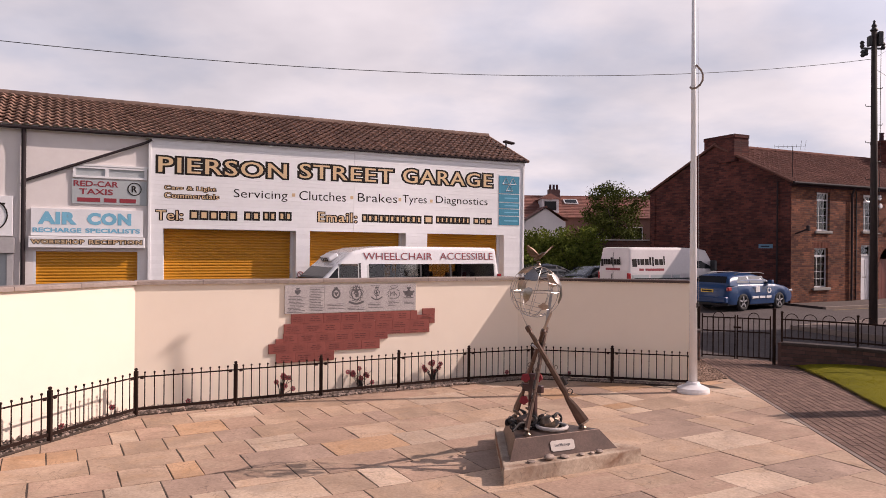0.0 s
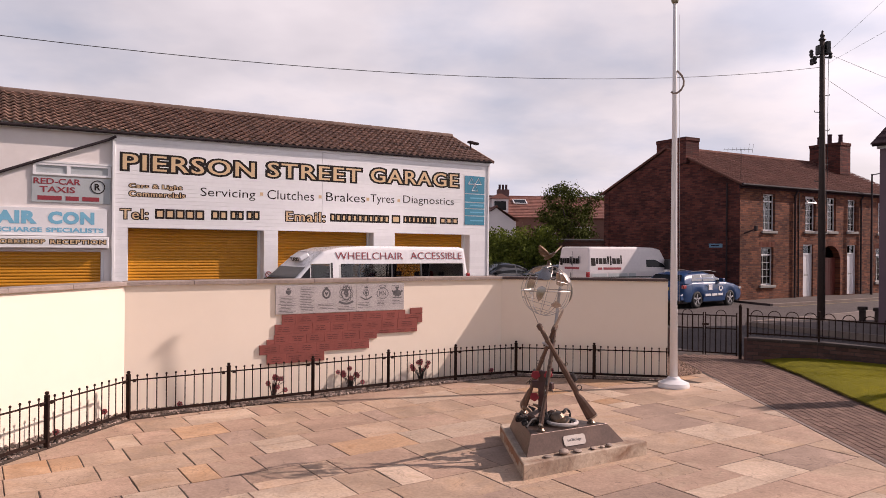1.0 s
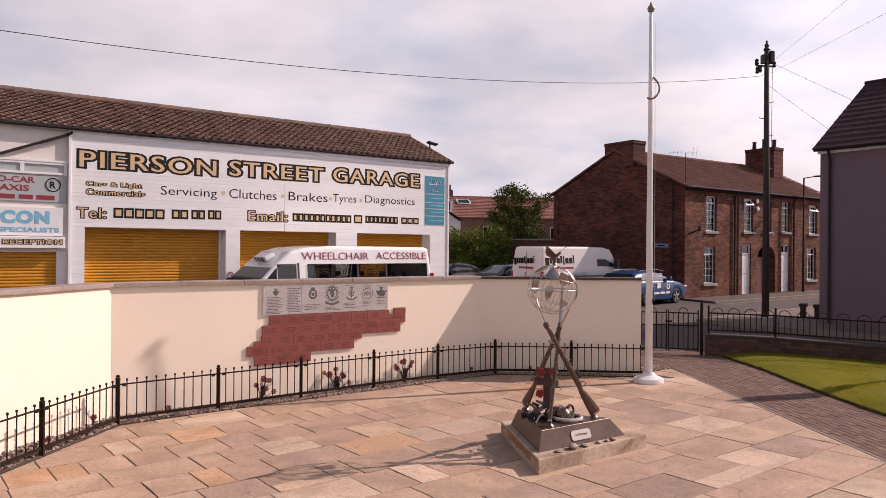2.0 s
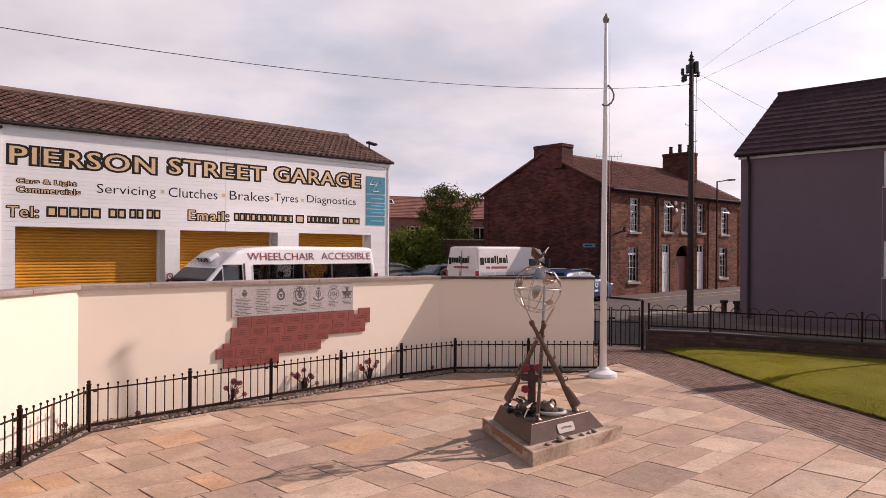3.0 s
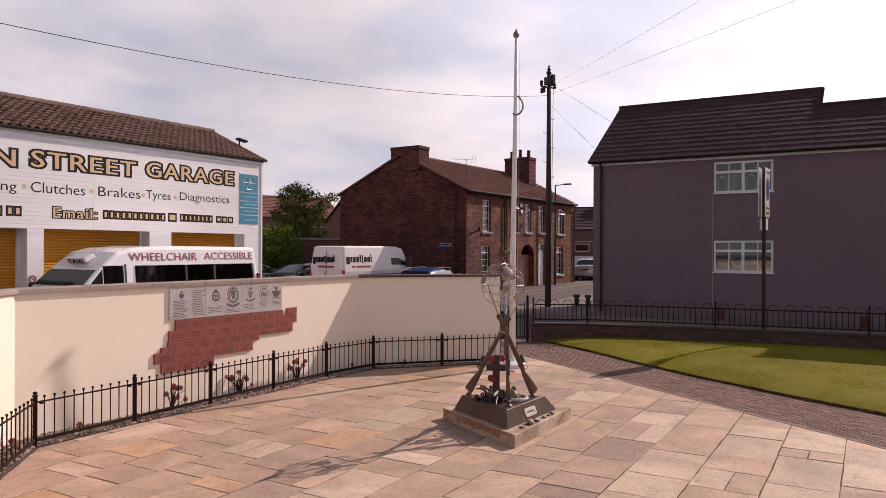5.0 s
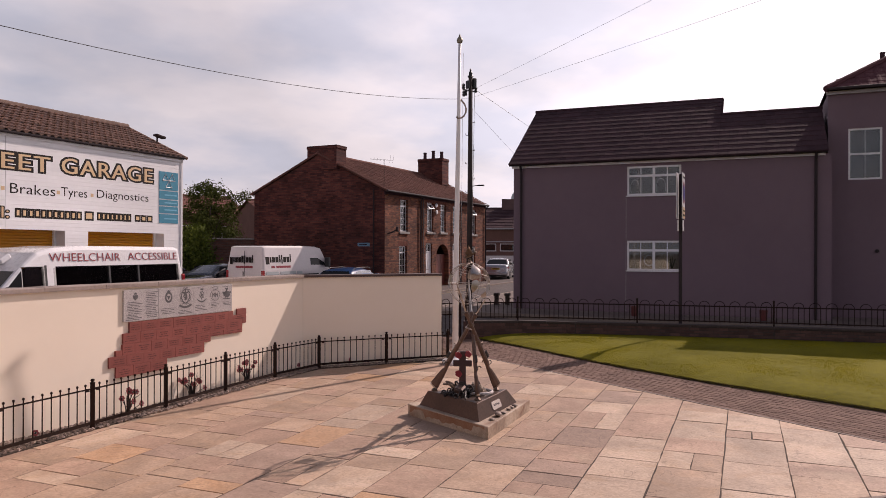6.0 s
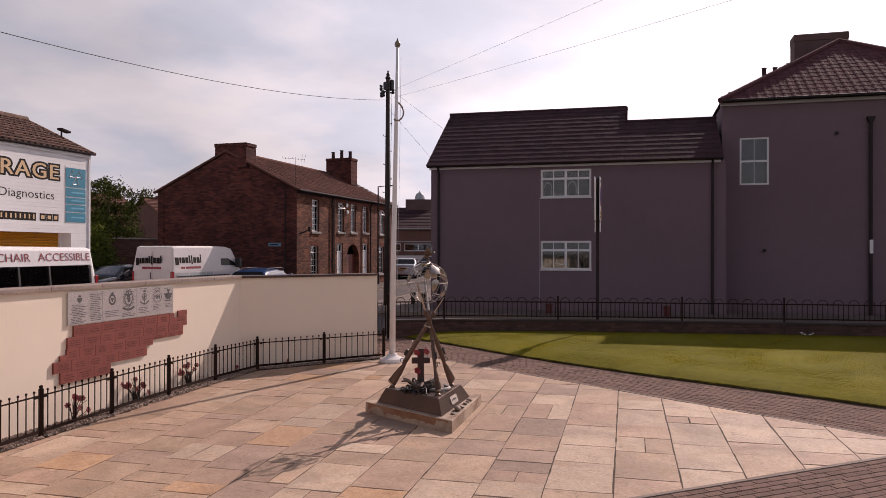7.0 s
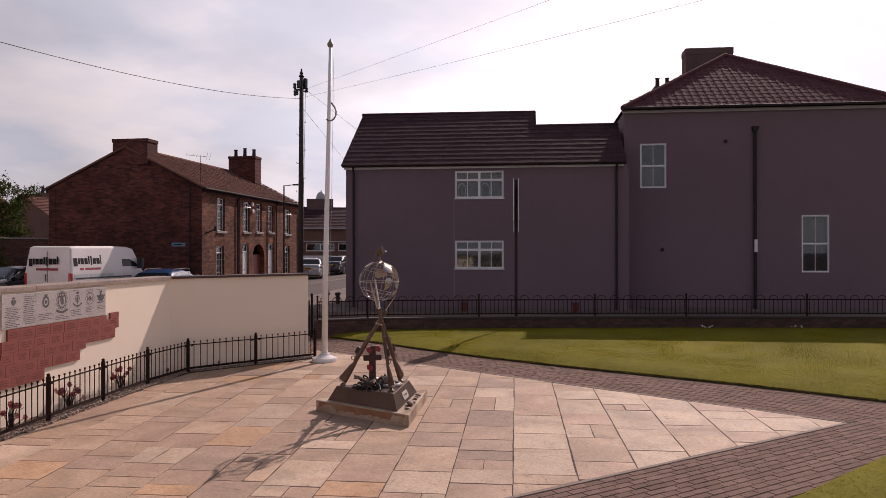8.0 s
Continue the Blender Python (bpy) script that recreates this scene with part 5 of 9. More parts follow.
def flagstones():
    rnd = random.Random(11)
    floor = root("plaza_floor", label="sunlit sandstone flagstones laid in courses", category="paving", kind="structure")
    a = radians(28.7)
    u, v = Vector((math.cos(a), math.sin(a))), Vector((-math.sin(a), math.cos(a)))
    edges = [(PLAZA_LOW, PLAZA_TIP), (PLAZA_TIP, (5.12, 12.62))]
    end = ((5.6, 13.35), (4.25, 12.62))                       # short free end between fence and path
    fl = offset_line(FENCE, -0.03)
    edges += [(fl[i + 1], fl[i]) for i in range(len(fl) - 1)]
    g = 0.005

    def lay(u0, u1, v0, v1, tone=None):
        """One stone between two cuts and two course lines, each line given as (start, climb)."""
        at = lambda x, w: u * x + v * (w[0] + w[1] * (x - 1.0))
        q = [at(u0 + g, v0) + v * g, at(u1 - g, v0) + v * g, at(u1 - g, v1) - v * g, at(u0 + g, v1) - v * g]
        q = [(p.x + rnd.uniform(-0.004, 0.004), p.y + rnd.uniform(-0.004, 0.004)) for p in q]
        mid_x = sum(p[0] for p in q) / len(q)
        for e in edges[:2] + [end] if mid_x > 4.3 else edges[:2] + [end] + edges[2:] if mid_x > 3.75 else edges:
            if len(q) > 2:
                q = clip(q, *e)
        if len(q) < 3 or area(q) < 0.002:
            return
        clean = [p for i, p in enumerate(q) if (Vector(p) - Vector(q[i - 1])).length > 0.004]
        if len(clean) < 3:
            return
        jag = []                                              # hand-cut edges: short bites along each side
        for i, p in enumerate(clean):
            p, q = Vector(p), Vector(clean[(i + 1) % len(clean)])
            jag.append(p)
            n = int((q - p).length / 0.19)
            side = Vector((p.y - q.y, q.x - p.x)).normalized()
            for j in range(1, n):
                jag.append(p.lerp(q, (j + rnd.uniform(-0.3, 0.3)) / n) + side * rnd.choice((-0.002, 0.0, 0.0, 0.001, 0.003, 0.005)))
        clean = [(p.x, p.y) for p in jag]
        top = rnd.uniform(-0.003, 0.003)
        c = Vector((sum(p[0] for p in clean) / len(clean), sum(p[1] for p in clean) / len(clean)))
        inner = [tuple(Vector(p) + (c - Vector(p)).normalized() * 0.004) for p in clean]
        bm = bmesh.new()
        lo = [bm.verts.new((*p, -0.04)) for p in clean]
        mid = [bm.verts.new((*p, top - 0.0035)) for p in clean]
        up = [bm.verts.new((*p, top)) for p in inner]
        n = len(clean)
        bm.faces.new(up)
        for i in range(n):
            j = (i + 1) % n
            bm.faces.new((lo[i], lo[j], mid[j], mid[i]))
            bm.faces.new((mid[i], mid[j], up[j], up[i]))
        pick = rnd.choices(range(5), (5, 4.5, 0.9, 0.7, 4.2 if c.x > 0.5 and c.y < 7 else 2.2))[0]
        m = M_SLABS[pick if tone is None else tone]
        part("flagstone", bm, m, floor)
    def between(v0, v1, k):
        return v0[0] + (v1[0] - v0[0]) * k, v0[1] + (v1[1] - v0[1]) * k

    def fill(x, end, v0, v1):
        """Stones of mixed lengths along a course."""
        while x < end - 0.02:
            kind = rnd.random()
            L = rnd.choice((0.45, 0.62)) if kind < 0.12 else rnd.choice((0.46, 0.62, 0.66, 0.92, 0.95, 0.98))
            e = end if end - x - L < 0.3 else x + L
            if kind < 0.12:                                   # two small ones side by side across the course
                w = between(v0, v1, rnd.choice((0.5, 0.36)))
                lay(x, e, v0, w)
                lay(x, e, w, v1)
            else:
                lay(x, e, v0, v1)
            x = e
    for course, (v0, v1) in enumerate(zip(COURSES, COURSES[1:])):
        cuts = CUTS_LOW.get(course, ()) + CUTS_HIGH.get(course, ())
        if not cuts:
            fill(-9.0 + rnd.uniform(0, 0.6), 15, v0, v1)
            continue
        fill(-9.0 + rnd.uniform(0, 0.6), cuts[0], v0, v1)
        for k, (x, e) in enumerate(zip(cuts, cuts[1:])):
            tone = TONES.get((course, k))
            if (course, k) in HALVED:
                w = between(v0, v1, HALVED[course, k])
                lay(x, e, v0, w, tone)
                lay(x, e, w, v1, tone)
            else:
                lay(x, e, v0, v1, tone)
        fill(cuts[-1], 15, v0, v1)
    # thin edging along the free sides
    for nm, p, q in (("edging", PLAZA_TIP, (5.12, 12.62)), ("edging", (-8.0, 7.83), PLAZA_TIP)):
        p, q = Vector(p), Vector(q)
        d = (q - p).normalized()
        s = Vector((d.y, -d.x))
        part(nm, prism([p + s * 0.008, q + s * 0.008, q + s * 0.058, p + s * 0.058], -0.05, 0.004), M_EDGING, floor)
    return floor


def block_path():
    rnd = random.Random(5)
    path = root("block_path", label="grey-brown concrete block paving path", category="path", kind="structure")
    L, W, j, e = 0.20, 0.10, 0.0055, 0.0028
    one = bmesh.new()
    prism([(e, j), (L - e, j), (L - e, W - j), (e, W - j)], -0.05, 0.0, one, bevel=0.004)
    block = mesh_of("block", one, M_BLOCK)
    rest = bmesh.new()
    seam = (Vector(PLAZA_TIP), Vector((6.2, 0.7)))
    single = 0

    def put(m, c, upper):
        nonlocal single
        sd = (seam[1] - seam[0])
        left = sd.x * (c.y - seam[0].y) - sd.y * (c.x - seam[0].x) > 0
        if left != upper:
            return
        z = rnd.uniform(-0.002, 0.0025)
        mm = m @ Matrix.Translation((0, 0, z)) @ pose(0, 0, 0, rnd.uniform(-0.5, 0.5), rnd.uniform(-0.1, 0.1), 0)
        if not upper and c.x > 1.0 and single < 300:
            part("block", block, M_BLOCK, path, m=mm)
            single += 1
            return
        vs = [rest.verts.new(mm @ Vector(p)) for p in ((e, j, -0.012), (L - e, j, -0.012), (L - e, W - j, -0.012), (e, W - j, -0.012), (e + 0.002, j + 0.003, 0), (L - e - 0.002, j + 0.003, 0), (L - e - 0.002, W - j - 0.003, 0), (e + 0.002, W - j - 0.003, 0))]
        rest.faces.new(vs[4:])
        for i in range(4):
            rest.faces.new((vs[i], vs[(i + 1) % 4], vs[4 + (i + 1) % 4], vs[4 + i]))
    # along the lawn: rows follow the flagstones' edge
    for p, q, width, upper in ((Vector((3.93, 1.4)), Vector((5.45, 15.6)), 2.1, True), (Vector((-5.496, 6.708)), Vector((5.4, 1.853)), 1.75, False)):
        d = (q - p).normalized()
        s = Vector((d.y, -d.x))
        ang = math.degrees(math.atan2(d.y, d.x))
        for r in range(int(width / W)):
            n = int((q - p).length / L)
            for k in range(-1, n):
                o = p + d * (k * L + (0.1 if r % 2 else 0.0)) + s * (0.066 + (r + 1) * W)
                c = o + d * 0.1 - s * 0.05
                if c.y > 15.75 or (upper and c.y > 12.6 and c.x < 5.1):
                    continue
                put(pose(o.x, o.y, 0, 0, 0, ang), c, upper)
    tagged(part("blocks", rest, M_BLOCKS, path), kind="stuff")


flagstones()
block_path()


def pebbles(name, poly_fn, n, r0, r1, material, seed, label):
    """Loose stones, each a squashed octahedron, on a region."""
    rnd = random.Random(seed)
    bm = bmesh.new()
    for _ in range(n):
        x, y, z = poly_fn(rnd)
        r = rnd.uniform(r0, r1)
        m = Matrix.Translation((x, y, z + r * 0.3)) @ pose(0, 0, 0, rnd.uniform(-40, 40), rnd.uniform(-40, 40), rnd.uniform(0, 360)) @ Matrix.Diagonal((r, r * rnd.uniform(0.6, 1), r * rnd.uniform(0.45, 0.8), 1))
        v = [bm.verts.new(m @ Vector(p)) for p in ((1, 0, 0), (0, 1, 0), (-1, 0, 0), (0, -1, 0), (0, 0, 1), (0, 0, -1))]
        for i in range(4):
            bm.faces.new((v[i], v[(i + 1) % 4], v[4]))
            bm.faces.new((v[(i + 1) % 4], v[i], v[5]))
    return tagged(part(name, bm, material), label, "gravel", kind="stuff")


def strip_point(rnd):
    i = rnd.choices((0, 1, 1, 1, 2, 2), k=1)[0]
    k = rnd.random()
    if i == 0:
        f0, f1, w0, w1 = FENCE[0], FENCE[2], WALL[0], WALL[1]
    elif i == 1:
        f0, f1, w0, w1 = FENCE[2], FENCE[7], WALL[1], WALL[2]
    else:
        f0, f1, w0, w1 = FENCE[7], FENCE[9], WALL[2], WALL[3]
    a = Vector(f0).lerp(Vector(f1), k)
    b = Vector(w0).lerp(Vector(w1), k)
    p = a.lerp(b, rnd.random())
    return p.x, p.y, 0.012


sheet("gravel_bed", [(FENCE[0][0] - 0.0, FENCE[0][1]), FENCE[2], FENCE[4], FENCE[6], FENCE[7], FENCE[9], (4.3, 12.7), WALL[2], WALL[1], WALL[0]], -0.05, 0.006, M_SOIL, "dark soil bed between fence and wall", "bed")
pebbles("gravel_strip", strip_point, 5200, 0.016, 0.034, M_GRAVEL_G, 3, "loose grey gravel along the foot of the wall")


def patch_point(rnd):
    while True:
        x, y = rnd.uniform(4.25, 5.75), rnd.uniform(12.55, 15.5)
        if 12.66 + 0.54 * (x - 4.3) < y < 12.9 + (x - 4.0) * 1.9 and x < 5.12 + (y - 12.6) * 0.125:
            return x, y, 0.0


pebbles("gravel_patch", patch_point, 2600, 0.014, 0.032, M_GRAVEL, 4, "loose tan gravel beside the gate path")


def grass(name, poly, n, seed, label, z=None):
    """Short blades over a lawn, with scattered pale flowers left out."""
    rnd = np.random.default_rng(seed)
    P = np.array(poly)
    lo, hi = P.min(0), P.max(0)
    lo, hi = np.maximum(lo, (-4.5, 0.2)), np.minimum(hi, (17.5, 15.0))
    pts = rnd.uniform(lo, hi, (n, 2))
    inside = np.zeros(n, bool)
    j = len(P) - 1
    for i in range(len(P)):
        cond = ((P[i, 1] > pts[:, 1]) != (P[j, 1] > pts[:, 1]))
        with np.errstate(divide="ignore", invalid="ignore"):
            xc = (P[j, 0] - P[i, 0]) * (pts[:, 1] - P[i, 1]) / (P[j, 1] - P[i, 1]) + P[i, 0]
        inside ^= cond & (pts[:, 0] < xc)
        j = i
    pts = pts[inside]
    k = len(pts)
    ang, h = rnd.uniform(0, 2 * np.pi, k), rnd.uniform(0.008, 0.019, k)
    lean = rnd.uniform(-0.03, 0.03, (k, 2))
    w = rnd.uniform(0.004, 0.008, k)
    V = np.empty((k, 3, 3))
    if z is None:
        gy, gx = zip(*sorted((p[1], p[0]) for p in GRASS_EDGE))
        z = 0.030 + 0.15 * (1 - np.exp(-np.maximum(pts[:, 0] - np.interp(pts[:, 1], gy, gx), 0) / 0.6)) - 0.006
    else:
        z = np.full(k, z)
    V[:, 0] = np.c_[pts + np.c_[np.cos(ang), np.sin(ang)] * w[:, None], z]
    V[:, 1] = np.c_[pts - np.c_[np.cos(ang), np.sin(ang)] * w[:, None], z]
    V[:, 2] = np.c_[pts + lean, z + h]
    me = bpy.data.meshes.new(name)
    me.from_pydata(V.reshape(-1, 3).tolist(), [], np.arange(3 * k).reshape(-1, 3).tolist())
    me.materials.append(M_BLADE)
    return tagged(part(name, me, M_BLADE), label, "grass", kind="stuff")


grass("grass_blades", LAWN, 430000, 1, "short green grass blades on the lawn")
M_FRINGE = mat("edge_grass", (0.20, 0.155, 0.022), (0.10, 0.078, 0.022), 0.95, 3, island=0.35, spec=0.1)


def lawn_fringe():
    """Longer blades and dry stalks that hang over the cut edge of the lawn."""
    rnd = random.Random(31)
    verts, faces = [], []
    for p, q in zip(GRASS_EDGE, GRASS_EDGE[1:]):
        p, q = Vector(p), Vector(q)
        d = (q - p).normalized()
        out = Vector((d.y, -d.x))
        out = out if out.x < 0 else -out                      # towards the path
        for _ in range(int((q - p).length * 900)):
            a = p + d * (rnd.random() * (q - p).length)
            w, reach = rnd.uniform(0.004, 0.009), rnd.uniform(-0.01, 0.045)
            foot, tip = a - out * rnd.uniform(0.0, 0.06), a + out * reach + d * rnd.uniform(-0.03, 0.03)
            k = len(verts)
            verts += [(*(foot - d * w), 0.028), (*(foot + d * w), 0.028), (*tip, rnd.uniform(-0.002, 0.055))]
            faces.append((k, k + 1, k + 2))
    me = bpy.data.meshes.new("lawn_fringe")
    me.from_pydata(verts, [], faces)
    me.materials.append(M_FRINGE)
    tagged(part("lawn_fringe", me, M_FRINGE), "untrimmed grass hanging over the lawn's cut edge", "grass", kind="stuff")


lawn_fringe()
grass("grass_blades_front", LAWN2, 60000, 2, "short green grass blades on the front lawn", 0.048)


# ---- low garden fence ----
def garden_fence():
    f = root("garden_fence", label="low black-brown iron fence with ball-topped bars", category="fence")
    H = 0.60
    bm = box(-0.024, 0.024, -0.024, 0.024, -0.05, H - 0.012, 0.003)
    lathe([(0.033, H - 0.012), (0.033, H), (0.016, H + 0.008), (0.026, H + 0.024), (0.020, H + 0.04), (0, H + 0.047)], 8, bm)
    pm = mesh_of("post", bm, M_IRON)
    bmm = mesh_of("bar", lathe([(0.0075, 0.07), (0.0075, 0.560), (0.0135, 0.566), (0.015, 0.577), (0.010, 0.588), (0, 0.592)], 7), M_IRON)
    clamp = mesh_of("clamp", box(-0.022, 0.022, -0.011, 0.011, 0.490, 0.530, 0.004), M_IRON)
    for i, p in enumerate(FENCE):
        part("post", pm, M_IRON, f, m=pose(p[0], p[1], 0))
        if i == len(FENCE) - 1:
            break
        q = FENCE[i + 1]
        m = along(p, q)
        L = (Vector(q) - Vector(p)).length
        part("top_rail", box(0.02, L - 0.02, -0.006, 0.006, 0.510, 0.528), M_IRON, f, m=m)
        for x in (0.075, L - 0.075):
            part("clamp", clamp, M_IRON, f, m=m @ pose(x, 0, 0))
        part("bottom_rail", box(0.02, L - 0.02, -0.008, 0.008, 0.070, 0.108), M_IRON, f, m=m)
        part("kerb_strip", box(0.0, L, -0.024, 0.022, -0.04, 0.016, 0.004), M_BED, f, m=m)
        n = 10
        for k in range(n):
            part("bar", bmm, M_IRON, f, m=m @ pose(L * (k + 0.9) / (n + 0.8), 0, 0))
    return f


garden_fence()


# ---- low brick wall with railings, and the gate ----
def brick_wall_low():
    rnd = random.Random(8)
    M_LB = mat("dark_brick", (0.11, 0.053, 0.043), (0.062, 0.035, 0.031), 0.9, 6, 0.4, 70, rand=0.3)
    M_LBR = mat("dark_brick_rest", (0.11, 0.053, 0.043), (0.062, 0.035, 0.031), 0.9, 6, 0.4, 70, island=0.3)
    M_MORT = mat("dark_mortar", (0.05, 0.04, 0.037), (0.035, 0.029, 0.027), 0.95, 8, 0.3, 90)
    w = root("low_wall", label="low dark brick wall with stone coping under the railings", category="wall", kind="structure")
    T = 0.215
    back = offset_line(LOW_WALL, T)
    for i in range(len(LOW_WALL) - 1):
        poly = [Vector(LOW_WALL[i]), Vector(LOW_WALL[i + 1]), Vector(back[i + 1]), Vector(back[i])]
        part("core", prism(poly, -0.1, 0.42), M_MORT, w)
    one = mesh_of("brick", box(0.004, 0.219, -0.008, 0.1, 0.004, 0.069, 0.004), M_LB)
    rest = bmesh.new()
    single = 0
    for i in range(len(LOW_WALL) - 1):
        p, q = LOW_WALL[i], LOW_WALL[i + 1]
        m = along(p, q)
        L = (Vector(q) - Vector(p)).length
        for c in range(6):
            x = -0.11 if c % 2 else 0.0
            while x < L - 0.02:
                mm = m @ pose(max(x, 0), rnd.uniform(-0.003, 0.003), -0.035 + c * 0.075)
                if x + 0.223 <= L and x >= 0 and 0 < i < 5 and single < 300:
                    part("brick", one, M_LB, w, m=mm)
                    single += 1
                else:
                    e = min(0.219, L - max(x, 0) - 0.004) if x >= 0 else 0.11
                    if e > 0.03:
                        bm2 = [rest.verts.new(mm @ Vector(t)) for t in ((0.004, -0.008, 0.004), (e, -0.008, 0.004), (e, -0.008, 0.069), (0.004, -0.008, 0.069), (0.004, 0.05, 0.004), (e, 0.05, 0.004), (e, 0.05, 0.069), (0.004, 0.05, 0.069))]
                        for fq in ((0, 1, 2, 3), (0, 1, 5, 4), (3, 2, 6, 7), (0, 3, 7, 4), (1, 2, 6, 5)):
                            rest.faces.new([bm2[t] for t in fq])
                x += 0.223
        n = max(1, round(L / 0.6))
        for k in range(n):
            part("coping", box(L * k / n + 0.003, L * (k + 1) / n - 0.003, -0.03, T + 0.03, 0.42, 0.475, 0.008), M_LCOP, w, m=m)
    tagged(part("bricks", rest, M_LBR, w), kind="stuff")
    part("wall_end", box(-0.06, 0.0, -0.01, T + 0.01, -0.05, 0.46, 0.005), M_LB, w, m=along(LOW_WALL[0], LOW_WALL[1]))
    return w


M_LCOP = mat("dark_coping", (0.06, 0.041, 0.036), (0.038, 0.027, 0.025), 0.85, 4, 0.3, 60)
brick_wall_low()


def hoop_bm(w, top, z0):
    """A hoop of round bar with one bar in its middle."""
    bm = bmesh.new()
    pts = [(0, 0, z0), (0, 0, top - w / 2)] + [(w / 2 - w / 2 * math.cos(a), 0, top - w / 2 + w / 2 * math.sin(a)) for a in (math.pi * k / 8 for k in range(1, 8))] + [(w, 0, top - w / 2), (w, 0, z0)]
    tube(pts, 0.009, 6, bm)
    return bm


def railings():
    r = root("railings", label="black iron hoop-topped railings on the low brick wall", category="railings")
    mid = offset_line(LOW_WALL, 0.10)
    post = mesh_of("post", lathe([(0.022, 0.47), (0.022, 1.06), (0.03, 1.065), (0.03, 1.08), (0.0, 1.10)], 8), M_IRON)
    hoop = mesh_of("hoop", hoop_bm(0.24, 1.05, 0.53), M_IRON)
    bar = mesh_of("bar", tube([(0, 0, 0.53), (0, 0, 0.955)], 0.009, 6), M_IRON)
    for i in range(len(mid) - 1):
        p, q = mid[i], mid[i + 1]
        m = along(p, q)
        L = (Vector(q) - Vector(p)).length
        if i != 2:
            part("post", post, M_IRON, r, m=pose(p[0], p[1], 0))
        part("top_rail", box(0, L, -0.005, 0.005, 0.915, 0.945), M_IRON, r, m=m)
        part("bottom_rail", box(0, L, -0.005, 0.005, 0.545, 0.575), M_IRON, r, m=m)
        n = max(2, round(L / 0.37))
        for k in range(n):
            x = L * (k + 0.18) / n
            part("hoop", hoop, M_IRON, r, m=m @ pose(x, 0, 0))
            part("bar", bar, M_IRON, r, m=m @ pose(x + 0.12, 0, 0))
    return r


railings()


def gate():
    A, B = (5.50, 15.42), (6.74, 14.86)
    m = along(A, B)
    L = (Vector(B) - Vector(A)).length
    g = root("garden_gate", m, label="closed double iron gate with hoop tops", category="gate")
    for x in (-0.06, L + 0.04):
        part("gate_post", lathe([(0.032, -0.05), (0.032, 1.12), (0.04, 1.13), (0.0, 1.17)], 10, at=(x, 0, 0)), M_IRON, g)
    half = L / 2
    hoop = mesh_of("hoop", hoop_bm(0.2, 1.03, 0.12), M_IRON)
    for s in (0, 1):
        x0, x1 = (0.0, half - 0.01) if s == 0 else (half + 0.01, L - 0.02)
        leaf = part("gate_leaf", box(x0, x0 + 0.025, -0.012, 0.012, 0.06, 0.98), M_IRON, g)
        part("stile", box(x1 - 0.025, x1, -0.012, 0.012, 0.06, 0.98), M_IRON, leaf)
        for z in (0.10, 0.62, 0.90):
            part("rail", box(x0 + 0.025, x1 - 0.025, -0.007, 0.007, z, z + 0.025), M_IRON, leaf)
        w = x1 - x0
        for k in range(5):
            x = x0 + w * (k + 1) / 6
            part("bar", tube([(x, 0, 0.11), (x, 0, 0.9)], 0.008, 6), M_IRON, leaf)
        part("hoop", hoop, M_IRON, leaf, m=pose(x0 + w / 2 - 0.1, 0, 0))
    part("latch", box(half - 0.05, half + 0.10, -0.03, -0.012, 0.70, 0.74), M_IRON, g)
    return g


gate()
sp = root("gate_pier", along((5.08, 15.1), (5.5, 15.4)), label="short dark brick pier beside the gate", category="pier")
part("pier_body", box(-0.2, 0.32, -0.1, 0.12, -0.05, 0.62), brickwork("pier_brick", (0.8, 0.58), (0.125, 0.062, 0.048), (0.08, 0.042, 0.035), (0.07, 0.06, 0.055)), sp)
part("pier_cap", box(-0.23, 0.35, -0.13, 0.15, 0.62, 0.67, 0.01), M_LCOP, sp)


# ---- flagpole ----
M_FINIAL = mat("weathered_finial", (0.34, 0.31, 0.24), (0.17, 0.15, 0.11), 0.55, 14, metal=0.3)


def flagpole():
    f = root("flagpole", pose(4.09, 11.83, 0), label="tall white flagpole on a round white base", category="flagpole")
    part("base", lathe([(0.255, -0.01), (0.26, 0.03), (0.25, 0.075), (0.20, 0.095), (0.12, 0.13), (0.095, 0.17), (0.0, 0.172)], 32), M_POLE, f, smooth=False)
    part("pole", tube([(0, 0, 0.16), (-0.05, -0.09, 2.4), (-0.105, -0.21, 4.6), (-0.155, -0.305, 6.345)], 0.066, 20, r2=0.028), M_POLE, f, smooth=True)
    part("finial", lathe([(0.030, 0), (0.048, 0.010), (0.058, 0.04), (0.062, 0.065), (0.045, 0.10), (0.022, 0.13), (0.012, 0.165), (0, 0.19)], 16, at=(-0.155, -0.305, 6.345)), M_FINIAL, f, "weathered bronze-green finial")
    bm = bmesh.new()
    arc = [(0.02, 5.25), (0.05, 5.22), (0.10, 5.16), (0.13, 5.08), (0.125, 5.00), (0.085, 4.93), (0.03, 4.89), (-0.04, 4.88), (-0.075, 4.91)]
    tube([(-0.11 + d * 0.85, -0.23 - d * 0.45 - 0.03, z) for d, z in arc], 0.017, 8, bm)
    part("halyard_loop", bm, M_COPING, f, "looped grey halyard tie")
    part("cleat", box(-0.03, 0.02, -0.10, -0.07, 1.38, 1.46, 0.006), M_TRIM, f)
    part("halyard", tube([(0.05, -0.085, 1.4), (-0.02, -0.22, 3.6), (-0.10, -0.35, 6.15)], 0.003, 5), M_FASCIA, f)
    return f


flagpole()


# ---- wooden pole with wires ----
def cable(name, pts, r, parent):
    return part(name, tube(pts, r, 5), M_CABLE, parent)


